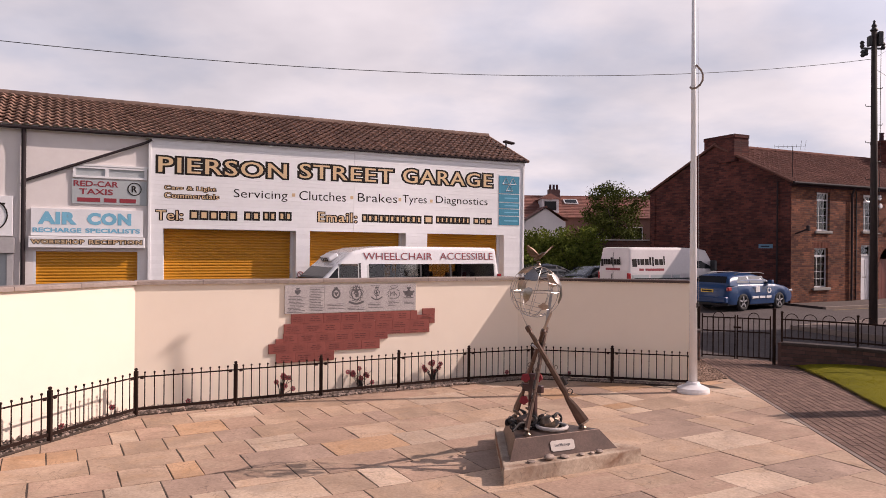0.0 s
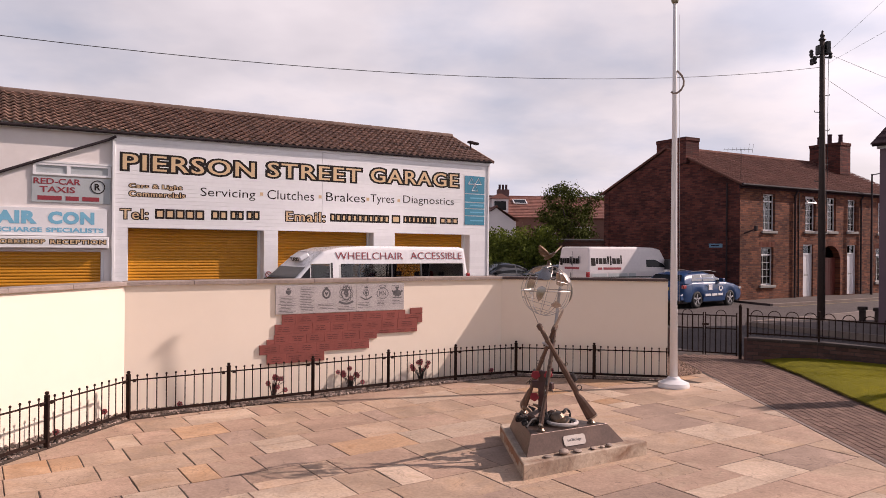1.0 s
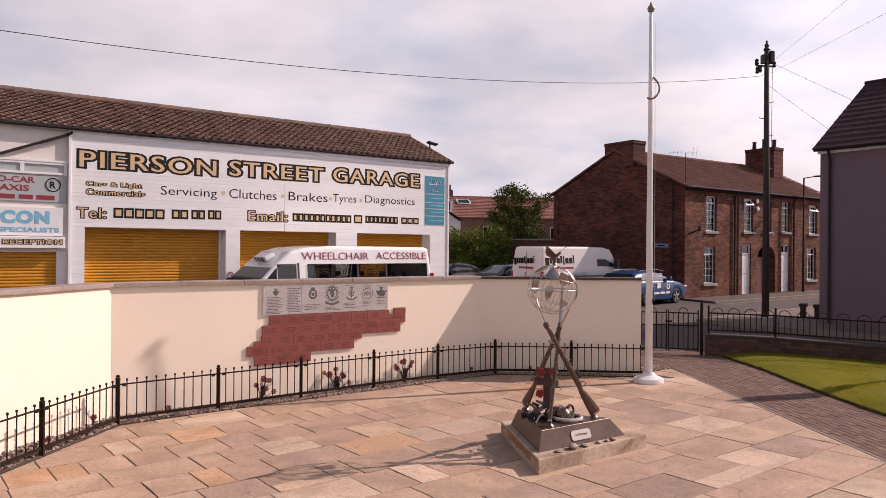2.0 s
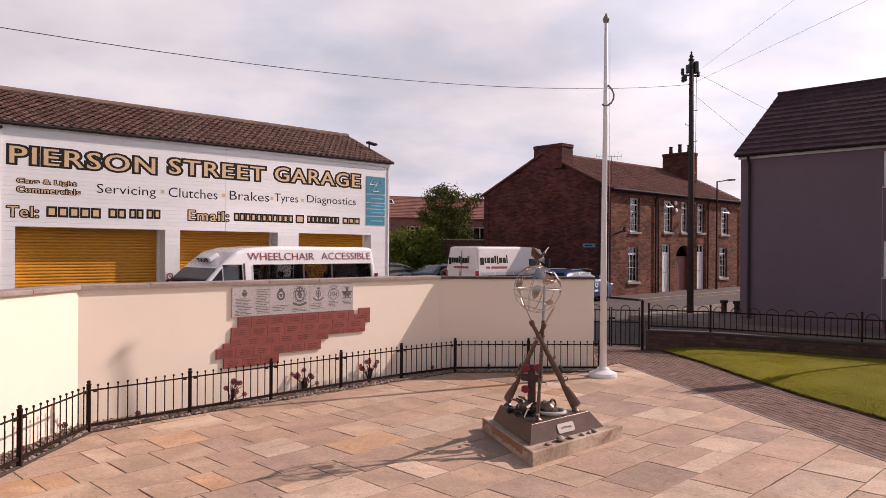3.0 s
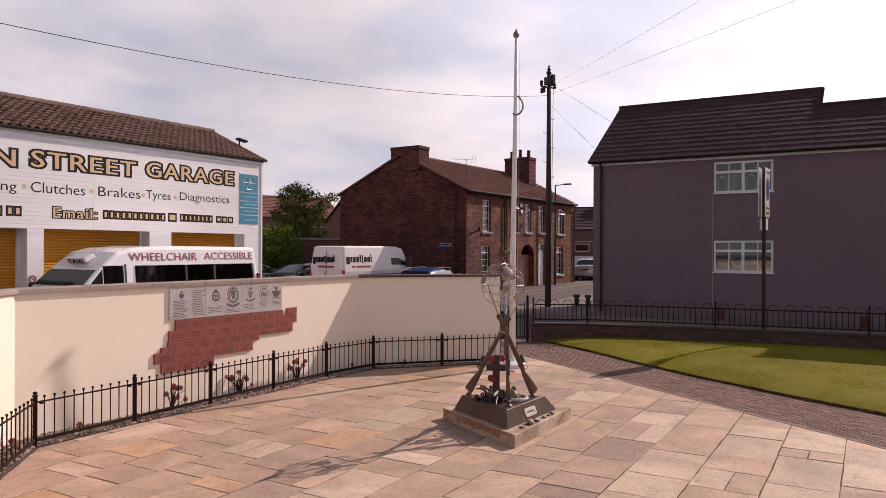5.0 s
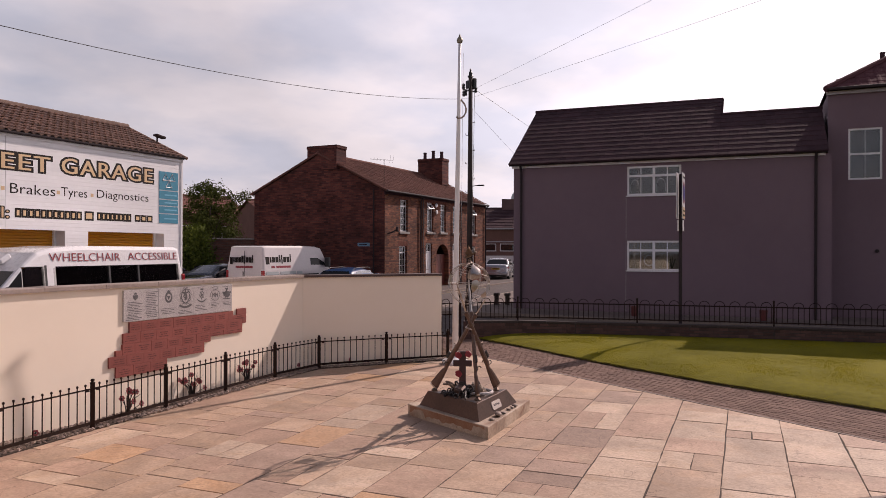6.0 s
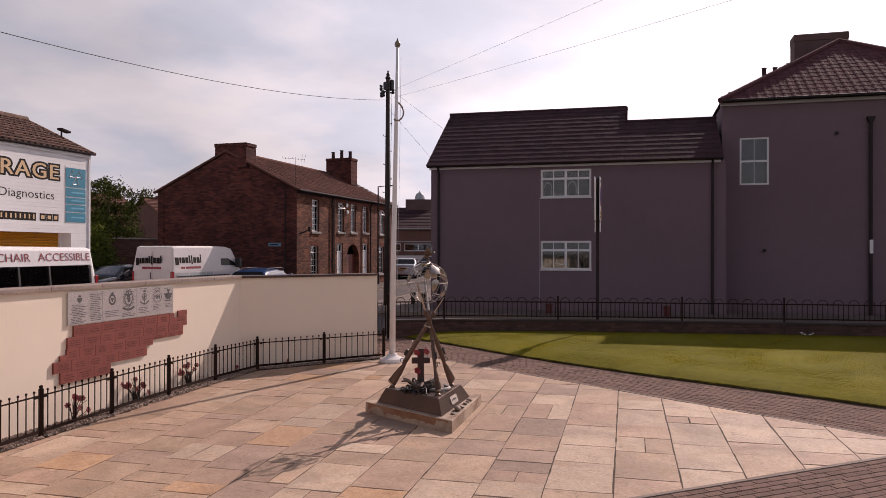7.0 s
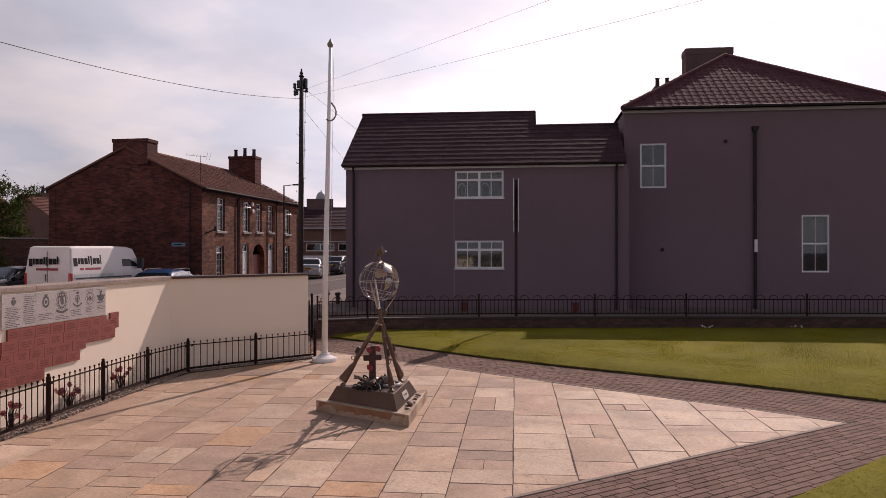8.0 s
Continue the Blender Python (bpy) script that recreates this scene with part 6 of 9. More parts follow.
def wooden_pole():
    p = root("telegraph_pole", pose(12.5, 21.1, rise(21.1) + 0.14), label="tall tarred wooden telegraph pole with step irons", category="utility pole")
    part("shaft", tube([(0, 0, -0.4), (-0.1, -0.15, 4.0), (-0.232, -0.316, 8.42)], 0.118, 16, r2=0.072), M_WOODPOLE, p, smooth=True)
    part("cap", lathe([(0.085, 0), (0.11, 0.02), (0.09, 0.06), (0.05, 0.10), (0.075, 0.15), (0.055, 0.19), (0.025, 0.24), (0.04, 0.27), (0, 0.33)], 12, at=(-0.232, -0.316, 8.38)), M_TRIM, p, "spiked black finial")
    part("junction_box", box(-0.145, -0.01, -0.42, -0.2, 7.97, 8.36, 0.02), M_TRIM, p)
    part("junction_box", box(-0.40, -0.315, -0.4, -0.22, 7.95, 8.24, 0.02), M_TRIM, p)
    arm = part("arm", box(-0.60, 0.06, -0.33, -0.29, 7.86, 7.91), M_TRIM, p)
    for x, z in ((-0.57, 7.90), (-0.55, 7.64), (-0.46, 7.68), (0.03, 7.86)):
        part("insulator", lathe([(0.04, 0), (0.065, 0.05), (0.045, 0.10), (0.065, 0.15), (0.03, 0.2), (0, 0.21)], 10, at=(x, -0.31, z)), M_TRIM, arm)
    for k in range(9):
        z = 2.6 + k * 0.52
        c = Vector((-0.22 * z / 8, -0.3 * z / 8, z))
        s = -1 if k % 2 else 1
        part("step_iron", tube([c, c + Vector((s * 0.26, s * 0.05, 0.0)), c + Vector((s * 0.27, s * 0.05, 0.05))], 0.011, 6), M_TRIM, p)
    cable("down_wire", [(-0.02, -0.30, 7.86), (0.02, -0.22, 6.3), (0.10, -0.1, 4.6), (0.13, 0, 2.8)], 0.008, p)
    off = Vector((-12.5, -21.1, -(rise(21.1) + 0.14)))
    base = Vector((12.35, 20.9, 0))

    def line(ang, fn, s1, n=30, r=0.014):
        d = Vector((math.cos(radians(ang)), math.sin(radians(ang)), 0))
        return cable("wire", [base + d * (s1 * k / n) + Vector((0, 0, fn(s1 * k / n))) + off for k in range(n + 1)], r, p)
    line(204, lambda s: 7.88 - 0.2009 * s + 0.0046 * s * s, 46, 44, 0.0070)
    line(-100, lambda s: 7.90 - 0.016 * s + 0.0006 * s * s, 34, 30, 0.0034)
    line(-109, lambda s: 8.17 - 0.022 * s + 0.0004 * s * s, 34, 30, 0.0030)
    line(6, lambda s: 8.35 - 0.31 * s, 4.5, 8, 0.006)
    line(20, lambda s: 7.6 - 0.35 * s, 4.5, 8, 0.005)
    return p


wooden_pole()


# ---- parking sign on its post ----
def parking_sign():
    s = root("parking_sign", pose(10.705, 10.997, 0.0), label="tall black post with a tilted parking restriction sign", category="road sign")
    part("post", tube([(0, 0, -0.05), (0, 0, 4.19)], 0.042, 12), M_PIPE, s)
    for side in (0, 1):
        m = pose(0, 0, 0, 0, 0, 28 + 180 * side)
        pl = part("plate", box(-0.34, 0.34, -0.075, -0.06, 3.07, 4.21, 0.004), M_UPVC, s, "white no-waiting zone plate", m=m)
        part("ring", tube([(0, -0.078, 3.72), (0, -0.080, 3.72)], 0.27, 28), M_SIGN_RED, pl)
        part("disc", tube([(0, -0.081, 3.72), (0, -0.083, 3.72)], 0.21, 28), M_SIGNBLUE, pl)
        part("panel", box(-0.33, 0.33, -0.080, -0.0755, 3.08, 3.36), M_TAN, pl)
        for z in (3.14, 3.25, 4.08):
            part("bar", box(-0.22, 0.22, -0.084, -0.0805, z, z + 0.045), M_INK, pl)
        part("small_plate", box(-0.16, 0.16, -0.07, -0.058, 2.77, 3.04, 0.004), M_UPVC, s, m=m)
    return s


M_SIGNBLUE = mat("sign_deep_blue", (0.02, 0.05, 0.28), (0.018, 0.045, 0.24), 0.4, 5)
parking_sign()


# ---- the memorial: three rifles bearing a globe ----
def memorial():
    base = [(0.61, 7.04), (2.16, 7.86), (2.10, 7.98), (0.74, 8.76), (0.64, 8.70)]
    b = root("memorial_plinth", label="three-sided concrete plinth with stained pale faces", category="plinth")
    part("slab", prism(base, -0.03, 0.155, bevel=0.012), M_PLINTH, b)
    rnd = random.Random(77)
    bm = bmesh.new()
    ys = [7.10 + 0.05 * k for k in range(32)]
    low = [0.152 - rnd.uniform(0.02, 0.05) - (0.075 if 0.2 < noise.noise((y * 2.3, 0.0, 4.0)) + 0.35 else 0.0) * rnd.uniform(0.6, 1.0) for y in ys]
    for a, c, za, zc in zip(ys, ys[1:], low, low[1:]):
        xa, xc = 0.6065 + (a - 7.04) * 0.018, 0.6065 + (c - 7.04) * 0.018
        bm.faces.new([bm.verts.new(q) for q in ((xa, a, za), (xc, c, zc), (xc, c, 0.145), (xa, a, 0.145))])
    part("rust_stain", bm, M_RUST, b, "rusty run-off stain")
    m = root("war_memorial", label="brown bronze memorial of three crossed rifles bearing a wire globe", category="memorial")
    lo = [(0.69, 7.29), (1.90, 7.86), (0.73, 8.56)]
    hi = [(0.755, 7.405), (1.70, 7.86), (0.785, 8.44)]
    part("pedestal", prism(lo, 0.155, 0.36, top=hi, bevel=0.006), M_BRONZE, m, "dark bronze truncated pyramid")
    C = Vector((1.01, 7.86, 0.0))

    def rifle(butt, muzzle, tip):
        butt, muzzle, tip = Vector(butt), Vector(muzzle), Vector(tip)
        d = (muzzle - butt).normalized()
        L = (muzzle - butt).length
        out = (Vector((butt.x, butt.y, 0)) - Vector((C.x, C.y, 0))).normalized()
        side = d.cross(out).normalized()
        up = side.cross(d).normalized()                        # away from the middle
        if up.dot(out) < 0:
            up = -up

        def sect(bm, s, hw, hh, shift=0.0):
            c = butt + d * (s * L) + up * shift
            return [bm.verts.new(c + side * (hw * math.cos(a)) + up * (hh * math.sin(a))) for a in (2 * math.pi * k / 8 + 0.39 for k in range(8))]

        def loft(spec):
            bm = bmesh.new()
            rings = [sect(bm, *q) for q in spec]
            for x, y in zip(rings, rings[1:]):
                for k in range(8):
                    bm.faces.new((x[k], x[(k + 1) % 8], y[(k + 1) % 8], y[k]))
            bm.faces.new(rings[0]), bm.faces.new(rings[-1])
            return bm
        r = part("rifle", loft([(0.0, 0.022, 0.066, 0.01), (0.015, 0.024, 0.070, 0.01), (0.10, 0.023, 0.060, 0.004), (0.20, 0.021, 0.045, -0.004), (0.26, 0.018, 0.030, -0.012), (0.30, 0.019, 0.032, -0.002), (0.34, 0.024, 0.036, 0.0),
                                (0.48, 0.024, 0.036, 0.0), (0.60, 0.022, 0.031, 0.0), (0.80, 0.020, 0.027, 0.0), (0.93, 0.018, 0.024, 0.0), (0.955, 0.014, 0.018, 0.0)]), M_RIFLE, m, "bronze rifle with its butt on the pedestal")
        part("muzzle_cap", loft([(0.945, 0.026, 0.032, 0.0), (0.99, 0.026, 0.032, 0.0), (1.0, 0.012, 0.014, 0.0)]), M_RIFLE, r)
        part("magazine", loft([(0.37, 0.014, 0.03, 0.05), (0.45, 0.014, 0.03, 0.05)]), M_BLACK, r)
        part("trigger_guard", torus(0.028, 0.005, 14, 5, m=Matrix.Translation(butt + d * (0.30 * L) + up * 0.05) @ Matrix((side, d, up)).transposed().to_4x4() @ pose(0, 0, 0, 0, 90, 0)), M_BLACK, r)
        part("bolt", tube([butt + d * (0.34 * L), butt + d * (0.34 * L) + side * 0.07, butt + d * (0.32 * L) + side * 0.08], 0.008, 6), M_STEELB, r)
        for s in (0.62, 0.82):
            part("band", loft([(s, 0.026, 0.034, 0.0), (s + 0.015, 0.026, 0.034, 0.0)]), M_STEELB, r)
        part("butt_plate", loft([(-0.012, 0.024, 0.066, 0.01), (0.004, 0.026, 0.072, 0.01)]), M_STEEL, r)
        foot = butt.copy()
        foot.z = 0.36
        part("foot_stud", lathe([(0.045, 0), (0.045, 0.012), (0.028, 0.03), (0.0, 0.05)], 10, at=foot), M_STEELB, r)
        # bayonet
        bm = bmesh.new()
        a, c = muzzle - d * 0.04, tip
        w = (c - a).normalized()
        s2 = w.cross(up).normalized()
        for k, hw in ((0.0, 0.015), (0.12, 0.019), (0.88, 0.015), (1.0, 0.001)):
            p = a.lerp(c, k)
            bm.verts.new(p + s2 * hw), bm.verts.new(p + up * 0.005), bm.verts.new(p - s2 * hw), bm.verts.new(p - up * 0.005)
        bm.verts.ensure_lookup_table()
        for k in range(3):
            for q in range(4):
                bm.faces.new([bm.verts[k * 4 + q], bm.verts[k * 4 + (q + 1) % 4], bm.verts[k * 4 + 4 + (q + 1) % 4], bm.verts[k * 4 + 4 + q]])
        part("bayonet", bm, M_STEEL, r, "steel bayonet")
        part("swivel_ring", torus(0.022, 0.004, 12, 5, m=Matrix.Translation(butt + d * (0.55 * L) + up * 0.05) @ pose(0, 0, 0, 90, 0, 30)), M_STEELB, r)
    rifle((1.53, 7.88, 0.42), (0.905, 7.80, 1.47), (0.735, 7.79, 1.86))
    rifle((0.89, 7.545, 0.42), (1.14, 7.955, 1.45), (1.225, 8.12, 1.88))
    rifle((0.86, 8.39, 0.42), (1.09, 7.80, 1.435), (1.155, 7.68, 1.64))
    part("binding", torus(0.045, 0.012, 16, 6, m=pose(1.02, 7.86, 1.24, 10, 15, 0)), M_STEEL, m)

    # globe: meridians, parallels, plates for land
    R, gc = 0.275, Vector((1.006, 7.85, 1.835))
    g = part("globe", torus(R, 0.005, 40, 6, m=Matrix.Translation(gc)), M_STEEL, m, "open steel wire globe")
    tilt = Matrix.Translation(gc) @ pose(0, 0, 0, 8, 12, 20)
    for k in range(6):
        part("meridian", torus(R, 0.003, 40, 5, m=tilt @ pose(0, 0, 0, 90, 0, 30 * k)), M_STEEL, g)
    for la in (-55, -30, 30, 55):
        part("parallel", torus(R * math.cos(radians(la)), 0.003, 32, 5, m=tilt @ Matrix.Translation((0, 0, R * math.sin(radians(la))))), M_STEEL, g)

    def land(la, lo, shape):
        """A curved plate on the globe with an uneven rim."""
        bm = bmesh.new()
        n = len(shape)
        def at(dla, dlo, rr):
            a, b = radians(la + dla), radians(lo + dlo)
            return tilt @ (Vector((math.cos(a) * math.cos(b), math.cos(a) * math.sin(b), math.sin(a))) * rr)
        for rr in (R + 0.004, R + 0.010):
            c = bm.verts.new(at(0, 0, rr))
            inner = [bm.verts.new(at(s * 0.55 * math.sin(2 * math.pi * k / n), s * 0.55 * math.cos(2 * math.pi * k / n), rr)) for k, s in enumerate(shape)]
            outer = [bm.verts.new(at(s * math.sin(2 * math.pi * k / n), s * math.cos(2 * math.pi * k / n), rr)) for k, s in enumerate(shape)]
            for k in range(n):
                j = (k + 1) % n
                bm.faces.new((c, inner[k], inner[j]))
                bm.faces.new((inner[k], outer[k], outer[j], inner[j]))
        part("land_plate", bm, M_STEEL, g)
    land(-24, -90, (15, 11, 7, 9, 11, 9, 14, 11, 6, 8, 7, 11))         # southern island continent
    land(-4, -134, (9, 12, 15, 14, 12, 11, 9, 10, 14, 22, 14, 9))      # long tapering continent
    land(40, -142, (22, 17, 13, 18, 24, 16, 12, 15, 20, 14, 18, 23))
    land(38, -48, (34, 22, 16, 20, 26, 30, 22, 14, 10, 17, 22, 30))
    land(8, -42, (12, 9, 13, 15, 11, 8, 14, 20, 12, 8))
    land(30, 20, (20, 26, 18, 14, 22, 24, 14, 10, 16, 22))
    land(-2, 100, (10, 13, 18, 16, 14, 12, 15, 21, 13, 9))
    land(44, 120, (28, 22, 14, 20, 26, 18, 12, 20))
    # winged finial, one plain shape
    bm = bmesh.new()
    top = gc + Vector((0.03, 0.02, R))
    lathe([(0.0, 0.0), (0.03, 0.01), (0.018, 0.03), (0.022, 0.05), (0, 0.055)], 10, bm, at=top)
    body = [(-0.08, 0, 0.065, 0.004), (-0.04, 0, 0.08, 0.020), (0.0, 0, 0.10, 0.030), (0.05, 0, 0.12, 0.020), (0.065, 0, 0.14, 0.014), (0.08, 0, 0.14, 0.012), (0.10, 0, 0.135, 0.002)]
    turn = Matrix.Translation(top) @ pose(0, 0, 0, 0, 0, -55)
    rings = [[bm.verts.new(turn @ Vector((x, y + r * math.cos(a), z + r * math.sin(a)))) for a in (2 * math.pi * k / 8 for k in range(8))] for x, y, z, r in body]
    for p, q in zip(rings, rings[1:]):
        for k in range(8):
            bm.faces.new((p[k], p[(k + 1) % 8], q[(k + 1) % 8], q[k]))
    fin = part("winged_finial", bm, M_STEELB, m, "winged bronze finial")
    for sd in (-1, 1):
        wing = bmesh.new()
        rim = [(0.05, 0.015, 0.11), (0.035, 0.075, 0.19), (0.03, 0.14, 0.245), (0.02, 0.15, 0.225), (0.012, 0.125, 0.205), (0.0, 0.135, 0.19), (-0.008, 0.11, 0.175), (-0.02, 0.115, 0.155), (-0.03, 0.085, 0.145), (-0.04, 0.08, 0.12), (-0.04, 0.015, 0.085)]
        va = [wing.verts.new(turn @ Vector((x, sd * y * 1.3, 0.09 + (z - 0.09) * 0.85))) for x, y, z in rim]
        vb = [wing.verts.new(turn @ Vector((x, sd * y * 1.3 + 0.004 * sd, 0.096 + (z - 0.09) * 0.85))) for x, y, z in rim]
        wing.faces.new(va), wing.faces.new(vb[::-1])
        for q in range(len(rim)):
            j = (q + 1) % len(rim)
            wing.faces.new((va[q], va[j], vb[j], vb[q]))
        part("wing", wing, M_STEELB, fin)
    # name plate on the sunny-side face
    p0, p1 = Vector((0.755, 7.405, 0.36)), Vector((1.70, 7.86, 0.36))
    q0, q1 = Vector((0.69, 7.29, 0.155)), Vector((1.90, 7.86, 0.155))
    xa = (q1 - q0).normalized()
    mid_hi, mid_lo = p0.lerp(p1, 0.5), q0.lerp(q1, 0.5)
    za = (mid_hi - mid_lo)
    za = (za - xa * za.dot(xa)).normalized()
    ya = za.cross(xa)
    cen = q0.lerp(q1, 0.50).lerp(p0.lerp(p1, 0.50), 0.45)
    fm = Matrix((xa, ya, za)).transposed().to_4x4()
    fm.translation = cen
    poly = [(-0.148, -0.036), (-0.128, -0.054), (0.128, -0.054), (0.148, -0.036), (0.148, 0.036), (0.128, 0.054), (-0.128, 0.054), (-0.148, 0.036)]
    bm = bmesh.new()
    a = [bm.verts.new((x, -0.002, z)) for x, z in poly]
    c = [bm.verts.new((x, -0.010, z)) for x, z in poly]
    bm.faces.new(a), bm.faces.new(c[::-1])
    for k in range(8):
        bm.faces.new((a[k], a[(k + 1) % 8], c[(k + 1) % 8], c[k]))
    np_ = part("name_plate", bm, M_PALE_PLATE, m, "small pale plate with clipped corners", m=fm)
    words("lettering", "Lest We Forget", M_ENGRAVE, np_, -0.095, 0.095, -0.016, 0.019, -0.0105, fat=0.0, depth=0.002)
    return m


M_PLINTH = riven("plinth_stone", (0.47, 0.37, 0.285), (0.37, 0.28, 0.21), (0.17, 0.07, 0.035))
M_RUST = mat("rust_stain", (0.25, 0.10, 0.045), (0.34, 0.20, 0.13), 0.9, 9, 0.2, 60)
M_PALE_PLATE = mat("pale_plate", (0.55, 0.48, 0.43), (0.44, 0.38, 0.34), 0.5, 12)
M_STEELB = mat("dull_bronze", (0.22, 0.16, 0.12), (0.12, 0.09, 0.07), 0.4, 14, metal=0.9)
memorial()


def offerings():
    """What lies and stands on the pedestal, under the rifles."""
    c = root("memorial_cross", pose(1.0, 7.97, 0.33), label="dark metal cross with red poppies on the pedestal", category="cross")
    part("cross_foot", lathe([(0.11, 0), (0.09, 0.05), (0.055, 0.12), (0.05, 0.2)], 6), M_BLACK, c)
    part("cross_upright", box(-0.045, 0.045, -0.03, 0.03, 0.16, 0.60, 0.008), M_BLACKRED, c, m=pose(0, 0, 0, 0, 0, -40))
    part("cross_arm", box(-0.125, 0.125, -0.032, 0.032, 0.40, 0.48, 0.008), M_BLACKRED, c, m=pose(0, 0, 0, 0, 0, -40))
    for x, y, z in ((-0.08, 0.0, 0.55), (-0.10, -0.03, 0.31), (0.05, -0.05, 0.56)):
        bm = bmesh.new()
        for k in range(5):
            a = 2 * math.pi * k / 5
            lathe([(0, 0), (0.022, 0.003), (0.029, 0.011), (0.02, 0.016)], 8, bm, at=(0.024 * math.cos(a), 0.024 * math.sin(a), 0))
        part("poppy", bm, M_POPPY, c, m=pose(x, y, z, 60, 10, -20))
    w = root("wreath", pose(1.19, 7.83, 0.372), label="pale ring wreath lying on the bronze pedestal", category="wreath")
    part("ring", torus(0.16, 0.020, 30, 8, m=pose(0, 0, 0.018)), M_PALE, w)
    h = root("helmet", pose(1.17, 7.84, 0.385), label="dark metal helmet and gear heaped on the pedestal", category="helmet")
    part("shell", lathe([(0.125, 0.0), (0.12, 0.012), (0.085, 0.02), (0.08, 0.06), (0.05, 0.095), (0, 0.105)], 18), M_STEELB, h, m=pose(-0.02, 0.0, 0.01, 12, -14, 0))
    rnd = random.Random(4)
    ch = root("chain", pose(1.0, 7.97, 0.36), label="heaped dark iron chain round the cross foot", category="chain")
    link = mesh_of("link", torus(0.030, 0.010, 12, 6), M_BLACK)
    for k in range(64):
        a = k * 0.37
        r = 0.08 + 0.21 * rnd.random()
        x, y = r * math.cos(a), r * math.sin(a)
        part("link", link, M_BLACK, ch, m=pose(x, y * 0.9, 0.02 + 0.07 * rnd.random() * (1 - r / 0.3), rnd.uniform(-80, 80), rnd.uniform(-80, 80), rnd.uniform(0, 360)))
    gear = root("gear_heap", pose(1.03, 7.97, 0.36), label="heap of dull metal gear, straps and wheels under the rifles", category="metal gear")
    for k in range(7):
        a, r = k * 0.95 + 0.3, rnd.uniform(0.10, 0.22)
        c0 = Vector((r * math.cos(a), r * math.sin(a), rnd.uniform(0.02, 0.07)))
        c1 = c0 + Vector((rnd.uniform(-0.14, 0.14), rnd.uniform(-0.14, 0.14), rnd.uniform(0.03, 0.10)))
        c2 = c1 + Vector((rnd.uniform(-0.10, 0.10), rnd.uniform(-0.10, 0.10), -rnd.uniform(0.0, 0.06)))
        part("strap", tube([c0, c0.lerp(c1, 0.6) + Vector((0, 0, 0.02)), c1, c2], 0.017, 7, r2=0.012), M_STEELB if k % 2 else M_BLACK, gear)
    for x, y, z, rx, rz, R in ((0.24, -0.02, 0.085, 78, 35, 0.055), (-0.06, -0.18, 0.10, 60, -20, 0.045), (0.02, 0.16, 0.09, 70, 80, 0.05)):
        w1 = part("wheel", torus(R, 0.013, 20, 7, m=pose(x, y, z, rx, 0, rz)), M_BLACK, gear)
        part("spoke", tube([pose(x, y, z, rx, 0, rz) @ Vector((-R, 0, 0)), pose(x, y, z, rx, 0, rz) @ Vector((R, 0, 0))], 0.007, 6), M_STEELB, w1)
    part("box_pack", box(-0.09, 0.09, -0.06, 0.06, 0.0, 0.11, 0.02), M_BRONZE, gear, m=pose(-0.10, -0.02, 0.01, 8, -12, 30))
    part("pouch", box(-0.06, 0.06, -0.045, 0.045, 0.0, 0.08, 0.02), M_BRONZE, gear, m=pose(0.10, 0.05, 0.03, -10, 14, -25))
    # pebbles left on the ledge
    q0, q1 = Vector((0.70, 7.185, 0)), Vector((1.91, 7.785, 0))
    st = mesh_of("stone", lathe([(0, -0.8), (0.5, -0.7), (0.9, -0.3), (1.0, 0.1), (0.7, 0.6), (0.3, 0.85), (0, 0.9)], 12), M_PEBBLE, True)
    for k, s, f in ((0.17, 0.046, 0.45), (0.33, 0.062, 0.95), (0.47, 0.058, 0.5), (0.63, 0.042, 0.6), (0.73, 0.034, 0.7), (0.80, 0.050, 0.7)):
        p = q0.lerp(q1, k)
        ob = new("pebble", st)
        ob.matrix_basis = Matrix.Translation((p.x, p.y, 0.155 + s * f * 0.5)) @ pose(0, 0, 0, 5, 4, 30 + 50 * k) @ Matrix.Diagonal((s * 1.2, s * 0.8, s * f * 0.6, 1))
        tagged(ob, "rounded grey pebble laid on the plinth ledge", "pebble", "pebbles on the plinth")


M_BLACKRED = mat("dark_red_metal", (0.062, 0.018, 0.018), (0.034, 0.013, 0.013), 0.5, 10)
M_PALE = mat("pale_wreath", (0.58, 0.53, 0.50), (0.38, 0.34, 0.32), 0.6, 30)
offerings()


# ---- plaque and engraved bricks on the wall ----
WM = along(WALL[1], WALL[2])


